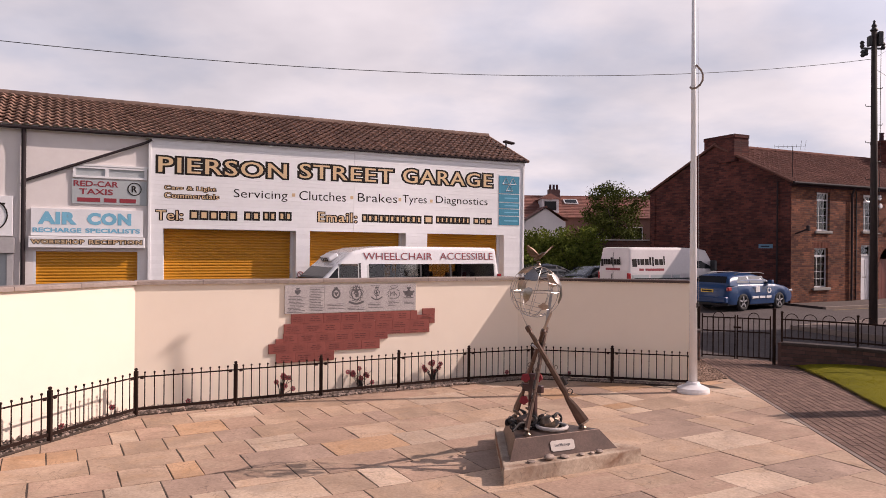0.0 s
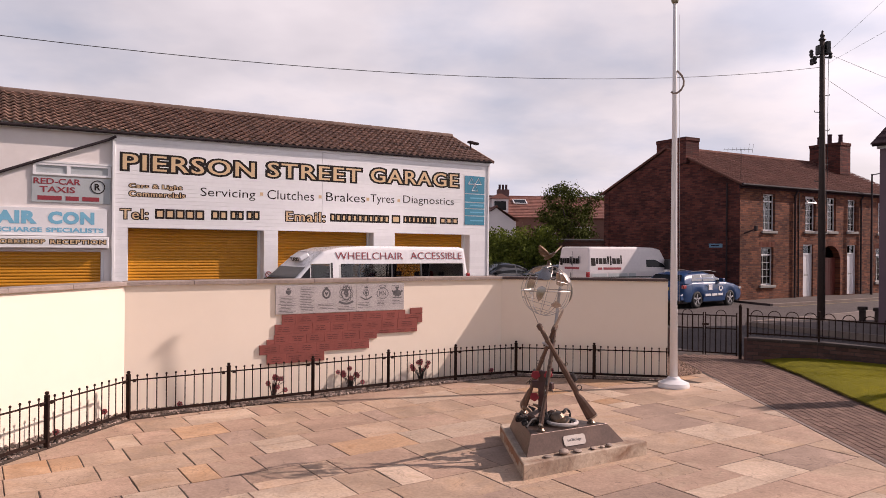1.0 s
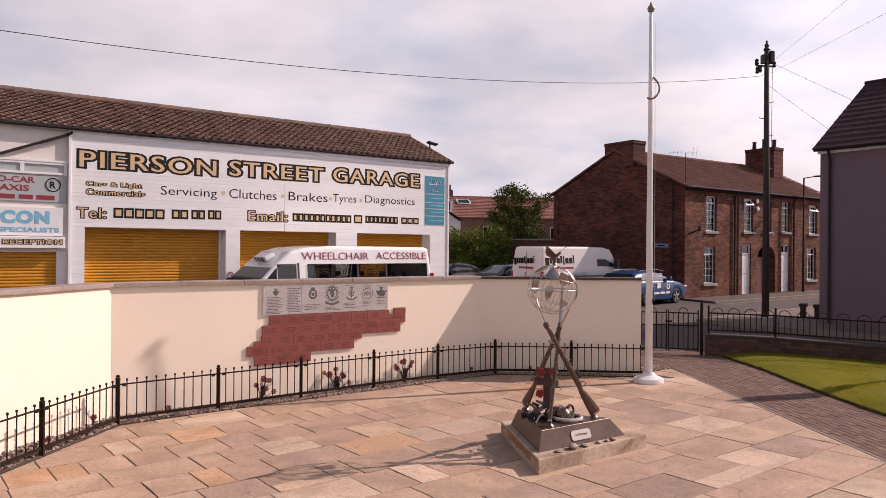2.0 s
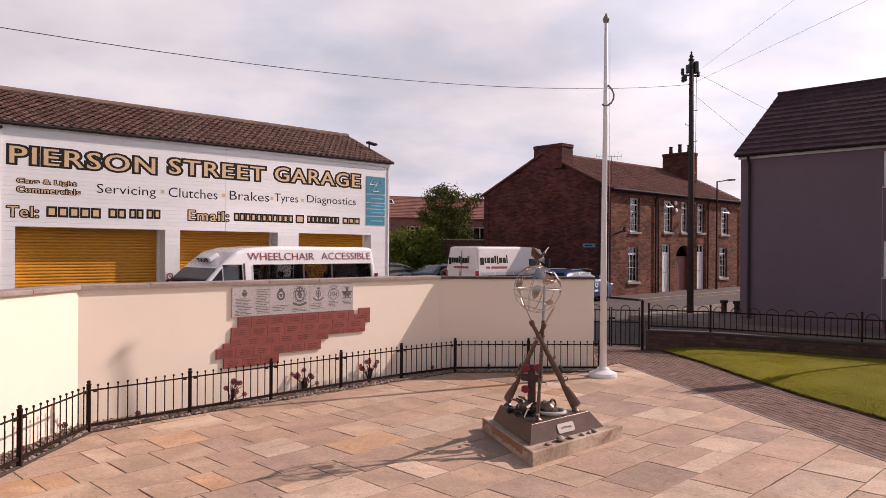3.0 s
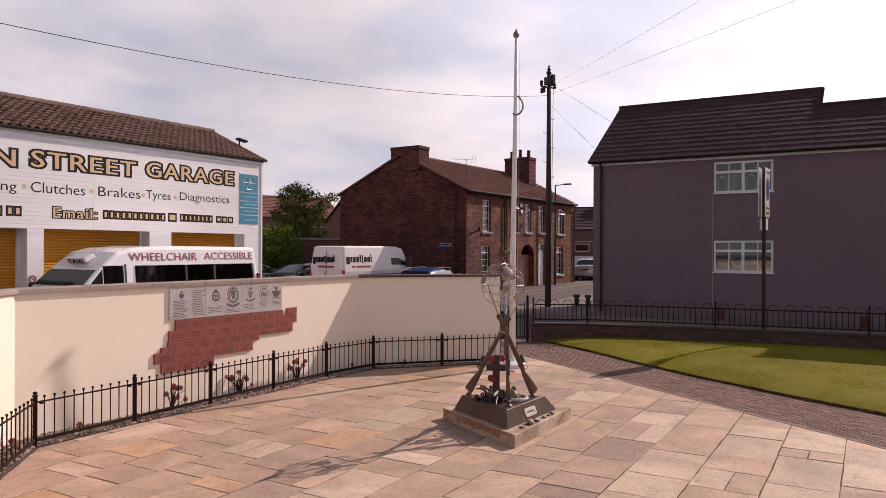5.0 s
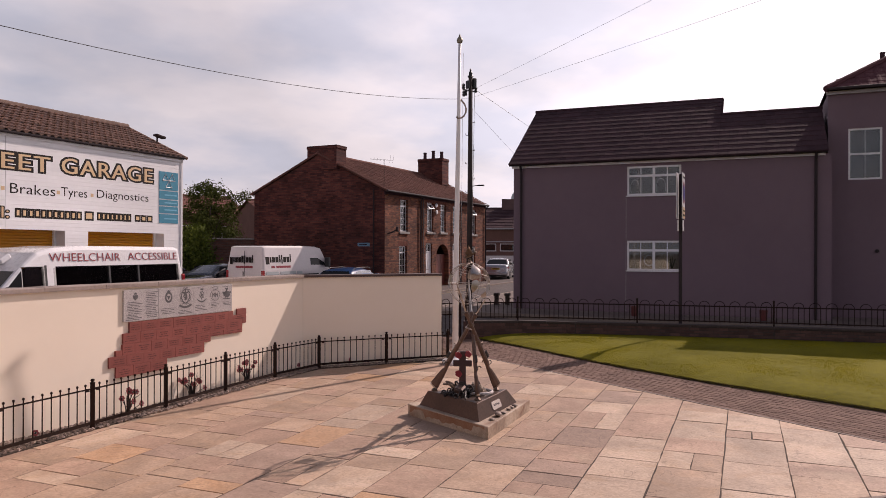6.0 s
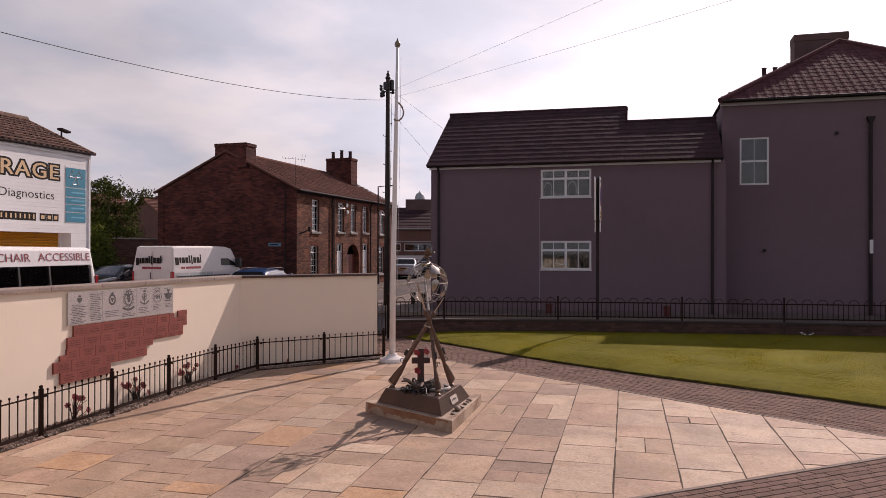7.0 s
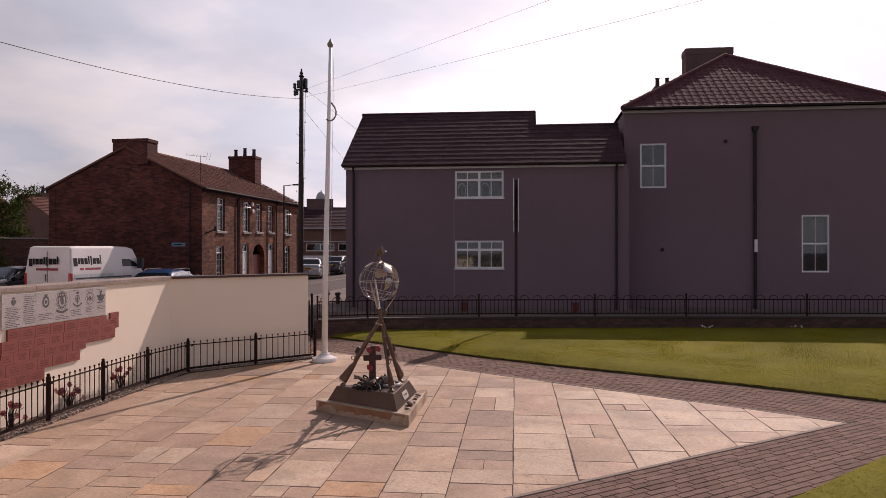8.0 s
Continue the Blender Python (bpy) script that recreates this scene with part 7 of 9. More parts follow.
def plaque():
    p = root("granite_plaque", WM, label="grey granite plaque engraved with crests and lines of writing", category="plaque")
    for x0, x1 in ((2.12, 2.745), (2.747, 3.457), (3.459, 4.33)):
        part("panel", box(x0, x1, -0.028, -0.001, 1.265, 1.705, 0.002), M_GRANITE, p)
    Y = -0.0300

    def shape(name, poly, parent, y=Y):
        bm = bmesh.new()
        bm.faces.new([bm.verts.new((x, y, z)) for x, z in poly])
        bmesh.ops.triangulate(bm, faces=bm.faces[:])
        return part(name, bm, M_ENGRAVE, parent)

    def band(name, fn, w, n, parent, y=Y, closed=True):
        """A line of width w along a curve fn(0..1) in the face of the stone."""
        bm = bmesh.new()
        pts = [Vector(fn(k / n)) for k in range(n if closed else n + 1)]
        m = len(pts)
        pairs = []
        for k, q in enumerate(pts):
            a, b = (pts[k - 1], pts[(k + 1) % m]) if closed else (pts[max(k - 1, 0)], pts[min(k + 1, m - 1)])
            t = (b - a).normalized()
            s = Vector((-t.y, t.x)) * (w / 2)
            pairs.append([bm.verts.new((v.x, y, v.y)) for v in (q + s, q - s)])
        for k in range(m if closed else m - 1):
            (a, b), (c, d) = pairs[k], pairs[(k + 1) % m]
            bm.faces.new((a, b, d, c))
        return part(name, bm, M_ENGRAVE, parent)

    def oval(x, z, rx, rz, wob=0.0, k=0):
        return lambda t: (x + rx * (1 + wob * math.sin(k * 2 * math.pi * t)) * math.cos(2 * math.pi * t), z + rz * (1 + wob * math.sin(k * 2 * math.pi * t)) * math.sin(2 * math.pi * t))

    def crown(x, z, w, parent):
        shape("crown", [(x - w * 0.42, z), (x + w * 0.42, z), (x + w * 0.5, z + w * 0.42), (x + w * 0.25, z + w * 0.30), (x, z + w * 0.55), (x - w * 0.25, z + w * 0.30), (x - w * 0.5, z + w * 0.42)], parent)

    def blob(x, z, r, k, parent, wob=0.35):
        f = oval(x, z, r, r, wob, k)
        return shape("figure", [f(i / 36) for i in range(36)], parent, Y - 0.0003)
    # small shield with its crown
    c = shape("crest", [(2.275, 1.63), (2.365, 1.63), (2.36, 1.585), (2.32, 1.555), (2.28, 1.585)], p)
    crown(2.32, 1.638, 0.06, c)
    # black garter with a crown
    c = band("crest", oval(2.94, 1.565, 0.058, 0.066), 0.030, 30, p)
    crown(2.94, 1.640, 0.07, c)
    blob(2.94, 1.565, 0.026, 3, c)
    # tall wreathed crest over a scroll
    c = band("crest", oval(3.28, 1.565, 0.082, 0.105, 0.07, 15), 0.018, 60, p)
    band("wreath", oval(3.28, 1.565, 0.112, 0.128, 0.10, 11), 0.008, 66, c)
    blob(3.275, 1.605, 0.046, 5, c, 0.5)
    blob(3.285, 1.535, 0.030, 7, c)
    band("scroll", lambda t: (3.155 + 0.25 * t, 1.432 - 0.035 * math.sin(math.pi * t)), 0.034, 12, c, closed=False)
    # anchor under a crown
    c = band("crest", lambda t: (3.53 + 0.20 * t, 1.50 - 0.045 * math.sin(math.pi * t)), 0.020, 12, p, closed=False)
    shape("anchor_stem", [(3.624, 1.46), (3.636, 1.46), (3.636, 1.61), (3.624, 1.61)], c)
    band("badge", oval(3.63, 1.565, 0.045, 0.05, 0.1, 6), 0.012, 36, c)
    blob(3.63, 1.562, 0.022, 4, c)
    crown(3.63, 1.635, 0.07, c)
    # letters in a pale wreath
    c = band("crest", oval(3.93, 1.545, 0.105, 0.085, 0.08, 14), 0.009, 60, p)
    words("letters", "MN", M_ENGRAVE, p, 3.868, 3.992, 1.510, 1.582, -0.0285, fat=0.0, depth=0.002)
    band("crown_line", oval(3.93, 1.660, 0.060, 0.022, 0.12, 5), 0.008, 30, c)
    # coat of arms
    c = blob(4.20, 1.545, 0.058, 5, p, 0.22)
    for dx in (-0.06, 0.062):
        blob(4.20 + dx, 1.56, 0.034, 3, c, 0.45)
    blob(4.20, 1.625, 0.030, 3, c, 0.4)
    shape("motto", [(4.12, 1.465), (4.28, 1.465), (4.29, 1.48), (4.11, 1.48)], c)
    # lines of writing, as bars
    rnd = random.Random(2)
    for x0, x1, z0, n, step in ((2.15, 2.45, 1.395, 7, 0.022), (2.15, 2.45, 1.285, 5, 0.021), (2.49, 2.74, 1.30, 15, 0.0255), (2.79, 3.09, 1.325, 4, 0.024), (3.12, 3.44, 1.30, 3, 0.022), (3.48, 3.78, 1.325, 4, 0.024),
                                (3.82, 4.04, 1.35, 4, 0.023), (4.09, 4.31, 1.37, 3, 0.022), (4.09, 4.31, 1.665, 1, 0.02), (3.49, 3.77, 1.685, 1, 0.02)):
        for k in range(n):
            z = z0 + k * step
            a, b = sorted((rnd.uniform(0, 0.16), rnd.uniform(0.62, 1)))
            cut_at = rnd.uniform(0.35, 0.7)
            for q0, q1 in ((a, a + (b - a) * cut_at - 0.02), (a + (b - a) * cut_at + 0.02, b)):
                part("bar", box(x0 + (x1 - x0) * q0, x0 + (x1 - x0) * q1, -0.0300, -0.0285, z, z + 0.0075), M_ENGRAVE, p)

plaque()


def named_bricks():
    f = root("memorial_bricks", WM, label="stepped panel of dark red engraved memorial bricks", category="brick panel")
    rnd = random.Random(21)
    h = 0.0745
    z = 1.258
    # runs of bricks: from, to, first course, courses high
    runs = [(2.22, 4.36, 0, 2), (4.36, 4.69, 1, 1), (2.11, 4.59, 2, 2), (4.59, 4.69, 2, 1), (2.10, 3.83, 4, 2), (3.83, 4.59, 4, 1), (1.985, 2.10, 5, 1), (1.875, 3.69, 6, 2), (1.99, 2.915, 8, 2)]
    part("backing", box(2.25, 2.90, -0.012, -0.001, 0.53, 1.25), M_RED_BRICK, f)
    for x0, x1, c, high in runs:
        zt, zb = z - c * h, z - (c + high) * h
        x = x0
        first = rnd.choice((0.215, 0.30))
        while x < x1 - 0.02:
            e = min(x + (first if x == x0 else 0.30), x1)
            if x1 - e < 0.09:
                e = x1
            b = part("brick", box(x + 0.001, e - 0.001, -0.030 + rnd.uniform(-0.001, 0.001), -0.001, zb + 0.001, zt - 0.001, 0.002), M_RED_BRICK, f)
            if e - x > 0.16:
                n = 3 if high == 2 else 2
                cx, step = (x + e) / 2 + rnd.uniform(-0.02, 0.02), 0.030
                for k in range(n):
                    L = (e - x) * rnd.uniform(0.35, 0.7)
                    zz = (zt + zb) / 2 + step * ((n - 1) / 2 - k) - 0.007
                    gap = L * rnd.uniform(0.3, 0.6)
                    for a0, a1 in ((0, gap - 0.008), (gap + 0.008, L)):
                        part("bar", box(cx - L / 2 + a0, cx - L / 2 + a1, -0.0328, -0.0305, zz, zz + 0.010), M_ENGRAVE_R, b)
            x = e
    part("brick", box(4.458, 4.692, -0.03, -0.001, 1.186, 1.286, 0.003), M_RED_BRICK, f)

named_bricks()


# ---- poppies of metal by the fence ----
def poppy_cluster(x, y, n, h, seed, small=False):
    rnd = random.Random(seed)
    p = root("metal_poppies", pose(x, y, 0), label="cluster of red metal poppies on dark stems" if n > 2 else "single red metal poppy low in the gravel", category="poppies", group="metal poppies along the fence")
    for k in range(n):
        a = rnd.uniform(0, 2 * math.pi)
        r = rnd.uniform(0.02, 0.17) if n > 1 else 0
        top = Vector((r * math.cos(a) * 1.2, r * math.sin(a) * 0.25, h * rnd.uniform(0.35, 1.0)))
        s = part("stem", tube([(0.02 * math.cos(a), 0, 0), (top.x * 0.4, top.y * 0.5, top.z * 0.6), top], 0.005, 5), M_BLACK, p)
        bm = bmesh.new()
        for q in range(6):
            b = 2 * math.pi * q / 6
            lathe([(0, 0), (0.011, 0.003), (0.0155, 0.008), (0.010, 0.011)], 7, bm, at=(0.026 * math.cos(b), 0.026 * math.sin(b), 0))
        tilt = Matrix.Translation(top) @ pose(0, 0, 0, rnd.uniform(65, 95), rnd.uniform(-15, 15), rnd.uniform(-25, 35))
        fl = part("flower", bm, M_POPPY_D, s, m=tilt)
        part("flower_eye", lathe([(0.012, 0), (0.012, 0.014), (0, 0.018)], 7), M_BLACK, fl)
        if n > 2:
            lx = rnd.uniform(-0.2, 0.2)
            part("leaf_blade", tube([(0, 0, 0), (lx * 0.4, 0.01, h * 0.6), (lx, 0.02, h * rnd.uniform(0.6, 1.0))], 0.009, 4, r2=0.0015), M_BLACK, s)


for (x, y), n, h, s in (((-2.42, 10.95), 9, 0.38, 1), ((-1.30, 11.62), 10, 0.39, 2), ((-0.15, 12.22), 10, 0.39, 3)):
    poppy_cluster(x, y, n, h, s)
for i, (x, y) in enumerate(((-4.62, 8.85), (-4.95, 7.8), (-3.62, 10.40), (1.15, 12.88), (2.25, 12.86), (3.55, 12.62), (-4.35, 9.6))):
    poppy_cluster(x, y, 1, 0.16, 30 + i, True)


# ---- signs on the garage ----
def garage_signs():
    """Raised lettering stays flat to the cladding; the rows climb a little, as painted."""
    Y = 0.031
    s = root("garage_sign", GM, label="large black and tan lettering on the white cladding", category="sign")

    def bold(text, xa, xb, z0, z1, out=0.072, grow=0.028, rim=0.024):
        """Heavy letters: each is struck several times, a little apart, over its wider black edge."""
        h = z1 - z0
        for i, (u, w) in enumerate(((0, 0), (-1, 0), (1, 0))):
            words("lettering", text, M_TAN, s, sx(xa) + u * grow * h, sx(xb) + u * grow * h, z0, z1, Y - 0.0025 + 0.0002 * i, fat=0.0, depth=0.002, space=1.12)
        for i, (u, w) in enumerate(((0, 0), (-1, 0.7), (1, 0.7), (-1, -0.7), (1, -0.7))):
            words("lettering_outline", text, M_INK, s, sx(xa) + u * (grow + rim) * h, sx(xb) + u * (grow + rim) * h, z0 + w * rim * h, z1 + w * rim * h, Y + 0.0002 * i, fat=out, depth=0.002, space=1.12, edge_of=0.0)
    bold("PIERSON", -7.13, -4.25, 4.16, 4.55)
    bold("STREET", -3.92, -1.47, 4.20, 4.59)
    bold("GARAGE", -1.17, 1.52, 4.235, 4.635)
    bold("Cars & Light", -7.0, -5.90, 3.70, 3.83, 0.06, 0.03, 0.06)
    bold("Commercials", -7.0, -5.83, 3.52, 3.65, 0.06, 0.03, 0.06)
    bold("Tel:", -7.17, -6.62, 2.96, 3.20, 0.05, 0.02, 0.03)
    bold("Email:", -3.45, -2.45, 3.02, 3.28, 0.05, 0.02, 0.03)
    for text, xa, xb, z0, z1 in (("Servicing", -5.49, -4.22, 3.53, 3.82), ("Clutches", -3.93, -2.735, 3.60, 3.85), ("Brakes", -2.42, -1.335, 3.62, 3.865), ("Tyres", -1.185, -0.485, 3.57, 3.875), ("Diagnostics", -0.215, 1.39, 3.60, 3.89)):
        words("lettering", text, M_INK, s, sx(xa), sx(xb), z0, z1, Y, fat=-0.004, depth=0.002)
    for xa in (-4.07, -2.58, -1.26, -0.35):
        part("dot", box(sx(xa) - 0.045, sx(xa) + 0.045, Y - 0.002, Y, 3.68, 3.77), M_TAN, s)
    # number and address as bars
    def bars(a, b, n, z0, z1):
        """A run of n short bars in place of characters."""
        for k in range(n):
            p, q = a + (b - a) * k / n, a + (b - a) * (k + 0.86) / n
            part("bar_outline", box(sx(p) - 0.01, sx(q) + 0.01, Y - 0.002, Y, z0 - 0.01, z1 + 0.01, 0.0009), M_INK, s)
            part("bar", box(sx(p) + 0.04, sx(q) - 0.04, Y - 0.0045, Y - 0.0025, z0 + 0.04, z1 - 0.04), M_TAN, s)
    bars(-6.46, -5.38, 5, 2.99, 3.22)
    bars(-5.24, -4.86, 2, 3.01, 3.23)
    bars(-4.80, -4.48, 2, 3.02, 3.24)
    bars(-4.42, -4.10, 2, 3.03, 3.25)
    bars(-2.3, -0.62, 11, 3.05, 3.26)
    bars(-0.55, -0.27, 1, 3.05, 3.28)
    bars(-0.2, 0.84, 8, 3.07, 3.27)
    bars(0.95, 1.55, 3, 3.08, 3.26)
    # blue test-station panel
    b = root("blue_sign", GM, label="tall blue panel with white triangles and bars", category="sign")
    x0, x1 = sx(1.755), sx(2.425)
    cells = [(4.07, 4.62), (3.80, 4.04), (3.60, 3.77), (3.37, 3.57), (3.07, 3.34)]
    part("backing", box(x0 - 0.01, x1 + 0.01, Y - 0.004, Y + 0.004, 3.04, 4.65), M_UPVC, b)
    for z0, z1 in cells:
        c = part("panel", box(x0, x1, Y - 0.014, Y - 0.005, z0, z1), M_BLUE, b)
        if z1 - z0 < 0.4:
            part("bar", box(x0 + 0.2, x1 - 0.06, Y - 0.017, Y - 0.0145, (z0 + z1) / 2 - 0.02, (z0 + z1) / 2 + 0.02), M_SKYBLUE, c)
    cx = (x0 + x1) / 2
    for ox, oz in ((-0.13, 4.36), (0.13, 4.36), (0.0, 4.15)):
        bm = bmesh.new()
        flip = -1 if oz < 4.2 else 1
        tri = [(ox - 0.12, oz), (ox + 0.12, oz), (ox, oz + 0.2 * 1)]
        if flip < 0:
            tri = [(ox - 0.12, oz), (ox + 0.12, oz), (ox, oz + 0.2)]
        tube([(cx + p[0], Y - 0.016, p[1]) for p in tri + tri[:1]], 0.014, 6, bm)
        part("triangle", bm, M_UPVC, b)


garage_signs()


def wing_signs():
    Y = 0.098
    t = root("taxi_sign", GM, label="grey panel with dark red taxi lettering under a blind window", category="sign")
    x0, x1 = sx(-8.85), sx(-7.37)
    part("panel", box(x0, x1, Y - 0.03, Y, 3.30, 3.90, 0.004), M_SIGN_GREY, t)
    words("lettering", "RED-CAR", M_SIGN_RED, t, x0 + 0.04, x0 + 1.02, 3.72, 3.86, Y - 0.031, fat=0.02)
    words("lettering", "TAXIS", M_SIGN_RED, t, x0 + 0.16, x0 + 0.9, 3.53, 3.67, Y - 0.031, fat=0.02)
    for a, b in ((0.12, 0.62), (0.70, 0.98), (1.05, 1.42)):
        part("bar", box(x0 + a, x0 + b, Y - 0.035, Y - 0.031, 3.35, 3.45), M_SIGN_RED, t)
    part("emblem_ring", torus(0.15, 0.012, 28, 6, m=pose(x1 - 0.28, Y - 0.031, 3.70, 90)), M_INK, t)
    words("emblem", "R", M_INK, t, x1 - 0.35, x1 - 0.22, 3.62, 3.78, Y - 0.031, fat=0.03)
    w = root("blind_window", GM, label="white framed window with grey blanked panes", category="window")
    part("frame", holed_wall(x0 + 0.02, x1, 3.93, 4.21, Y - 0.05, Y, [(x0 + 0.08, x0 + 0.72, 3.98, 4.16), (x0 + 0.80, x1 - 0.06, 3.98, 4.16)]), M_UPVC, w)
    for a, b in ((x0 + 0.07, x0 + 0.73), (x0 + 0.79, x1 - 0.05)):
        part("pane", box(a, b, Y - 0.02, Y - 0.012, 3.97, 4.17), M_SIGN_GREY, w)
    part("lintel", box(x0 - 0.02, x1 + 0.04, Y - 0.06, Y, 4.215, 4.26), M_WHITE_PAINT, w)
    a = root("air_sign", GM, label="white panel with light blue lettering above a shutter", category="sign")
    x0, x1 = sx(-9.60), sx(-7.44)
    part("panel", box(x0, x1, Y - 0.06, Y, 2.52, 3.17, 0.004), M_UPVC, a)
    words("lettering", "AIR", M_SKYBLUE, a, x0 + 0.14, x0 + 0.96, 2.79, 3.09, Y - 0.061, fat=0.06, space=1.1)
    words("lettering", "CON", M_SKYBLUE, a, x0 + 1.18, x0 + 2.16, 2.79, 3.09, Y - 0.061, fat=0.06, space=1.1)
    words("lettering", "RECHARGE", M_SKYBLUE, a, x0 + 0.04, x0 + 1.06, 2.60, 2.71, Y - 0.061, fat=0.035)
    words("lettering", "SPECIALISTS", M_SKYBLUE, a, x0 + 1.14, x0 + 2.36, 2.60, 2.71, Y - 0.061, fat=0.035)
    r = root("reception_sign", GM, label="white fascia board with black and tan lettering", category="sign")
    x0, x1 = sx(-9.64), sx(-7.41)
    part("board", box(x0, x1, Y - 0.16, Y, 2.235, 2.50, 0.01), M_WHITE_PAINT, r)
    for text, a0, a1 in (("WORKSHOP", 0.06, 1.16), ("RECEPTION", 1.27, 2.44)):
        words("lettering", text, M_TAN, r, x0 + a0, x0 + a1, 2.33, 2.43, Y - 0.165, fat=0.02, depth=0.003, space=1.12)
        words("lettering_outline", text, M_INK, r, x0 + a0, x0 + a1, 2.33, 2.43, Y - 0.161, fat=0.12, depth=0.003, space=1.12, edge_of=0.02)
    # the neighbour's white board with a red ring, and its grey shop front
    n = root("neighbour_sign", GM, label="white square board with a dark ring and red mark", category="sign")
    x1 = sx(-9.92)
    part("board", box(x1 - 0.95, x1, Y - 0.08, Y, 2.50, 3.42, 0.006), M_UPVC, n)
    part("ring", torus(0.36, 0.016, 36, 6, m=pose(x1 - 0.47, Y - 0.082, 2.97, 90)), M_INK, n)
    part("mark", box(x1 - 0.62, x1 - 0.32, Y - 0.086, Y - 0.081, 2.84, 3.12), M_SIGN_RED, n)
    part("bar", box(x1 - 0.42, x1 - 0.15, Y - 0.086, Y - 0.081, 3.22, 3.26), M_INK, n)
    sf = root("shop_front", GM, label="grey shop fascia over a pale shutter", category="shop front")
    part("fascia", box(x1 - 2.2, x1 + 0.04, Y - 0.14, Y, 2.10, 2.46, 0.01), M_FASCIA, sf)
    part("shutter", box(x1 - 2.2, x1 - 0.12, Y - 0.04, Y, 0.06, 2.098), M_SIGN_GREY, sf)
    part("pilaster", box(x1 - 0.118, x1 + 0.02, Y - 0.1, Y, 0.06, 2.098, 0.01), M_FASCIA, sf)
    lamp = root("wall_lamp", GM, label="black floodlight on the roof verge", category="lamp")
    part("stem", tube([(11.05, 0.95, 5.62), (11.05, 0.95, 5.86)], 0.025, 8), M_PIPE, lamp)
    part("head", box(10.98, 11.36, 0.86, 1.06, 5.84, 5.91, 0.02), M_PIPE, lamp, m=Matrix.Translation((10.95, 1.2, 5.9)) @ pose(0, 0, 0, 0, 8, 0) @ Matrix.Translation((-10.95, -1.2, -5.9)))


wing_signs()


def small_notice():
    """A small white plate with a red ring on the pier between two shutters."""
    n = root("no_parking_notice", GM, label="small white plate with a red ring on the garage pier", category="sign")
    x, Y = sx(-3.885), 0.031
    part("plate", box(x - 0.10, x + 0.10, Y - 0.006, Y - 0.001, 1.30, 1.66, 0.002), M_UPVC, n)
    part("ring", torus(0.075, 0.012, 24, 6, m=pose(x, Y - 0.007, 1.56, 90)), M_SIGN_RED, n)
    part("slash", box(-0.06, 0.06, -0.004, 0.0, -0.01, 0.01), M_SIGN_RED, n, m=pose(x, Y - 0.007, 1.56, 0, 45, 0))
    for z in (1.41, 1.35):
        part("bar", box(x - 0.08, x + 0.08, Y - 0.009, Y - 0.0065, z, z + 0.035), M_SIGN_RED, n)


small_notice()


# ---- vehicles ----
def hull(profile, w, taper_z, top_z, taper, bevel=0.07, cuts=(), holes=()):
    """A closed body: a side profile (x, z) pushed across, drawn in towards the roof and rounded along its upper edges."""
    bm = bmesh.new()
    a = [bm.verts.new((x, -w, z)) for x, z in profile]
    b = [bm.verts.new((x, w, z)) for x, z in profile]
    bm.faces.new(a), bm.faces.new(b[::-1])
    n = len(profile)
    for i in range(n):
        bm.faces.new((a[i], b[i], b[(i + 1) % n], a[(i + 1) % n]))
    bm.normal_update()
    es = [e for e in bm.edges if abs(e.verts[0].co.y - e.verts[1].co.y) < 1e-6 and min(v.co.z for v in e.verts) > 0.55]
    bmesh.ops.bevel(bm, geom=es, offset=bevel, segments=3, profile=0.5, affect="EDGES")
    for z in cuts:
        bmesh.ops.bisect_plane(bm, geom=bm.verts[:] + bm.edges[:] + bm.faces[:], plane_co=(0, 0, z), plane_no=(0, 0, 1))
    if holes:                                                 # window openings through both sides
        for x in sorted({v for h in holes for v in h[:2]}):
            bmesh.ops.bisect_plane(bm, geom=bm.verts[:] + bm.edges[:] + bm.faces[:], plane_co=(x, 0, 0), plane_no=(1, 0, 0))
        gone = []
        for f in bm.faces:
            c = f.calc_center_median()
            if abs(c.y) > w * 0.95 and any(h[0] < c.x < h[1] and h[2] < c.z < h[3] for h in holes):
                gone.append(f)
        bmesh.ops.delete(bm, geom=gone, context="FACES_ONLY")
    for v in bm.verts:
        k = min(max((v.co.z - taper_z) / (top_z - taper_z), 0), 1)
        v.co.y *= 1 - taper * k ** 1.3
    bmesh.ops.triangulate(bm, faces=[f for f in bm.faces if len(f.verts) > 4])
    return bm


def side_y(z, w, taper_z, top_z, taper):
    k = min(max((z - taper_z) / (top_z - taper_z), 0), 1)
    return w * (1 - taper * k ** 1.3)


def side_panel(pts, fn, s, proud=0.006):
    """A flat panel laid on the side of a body; pts are (x, z), s the side."""
    bm = bmesh.new()
    a = [bm.verts.new((x, s * (fn(z) + proud), z)) for x, z in pts]
    b = [bm.verts.new((x, s * (fn(z) - 0.01), z)) for x, z in pts]
    bm.faces.new(a), bm.faces.new(b[::-1])
    n = len(pts)
    for i in range(n):
        bm.faces.new((a[i], a[(i + 1) % n], b[(i + 1) % n], b[i]))
    bmesh.ops.triangulate(bm, faces=[f for f in bm.faces if len(f.verts) > 4])
    return bm


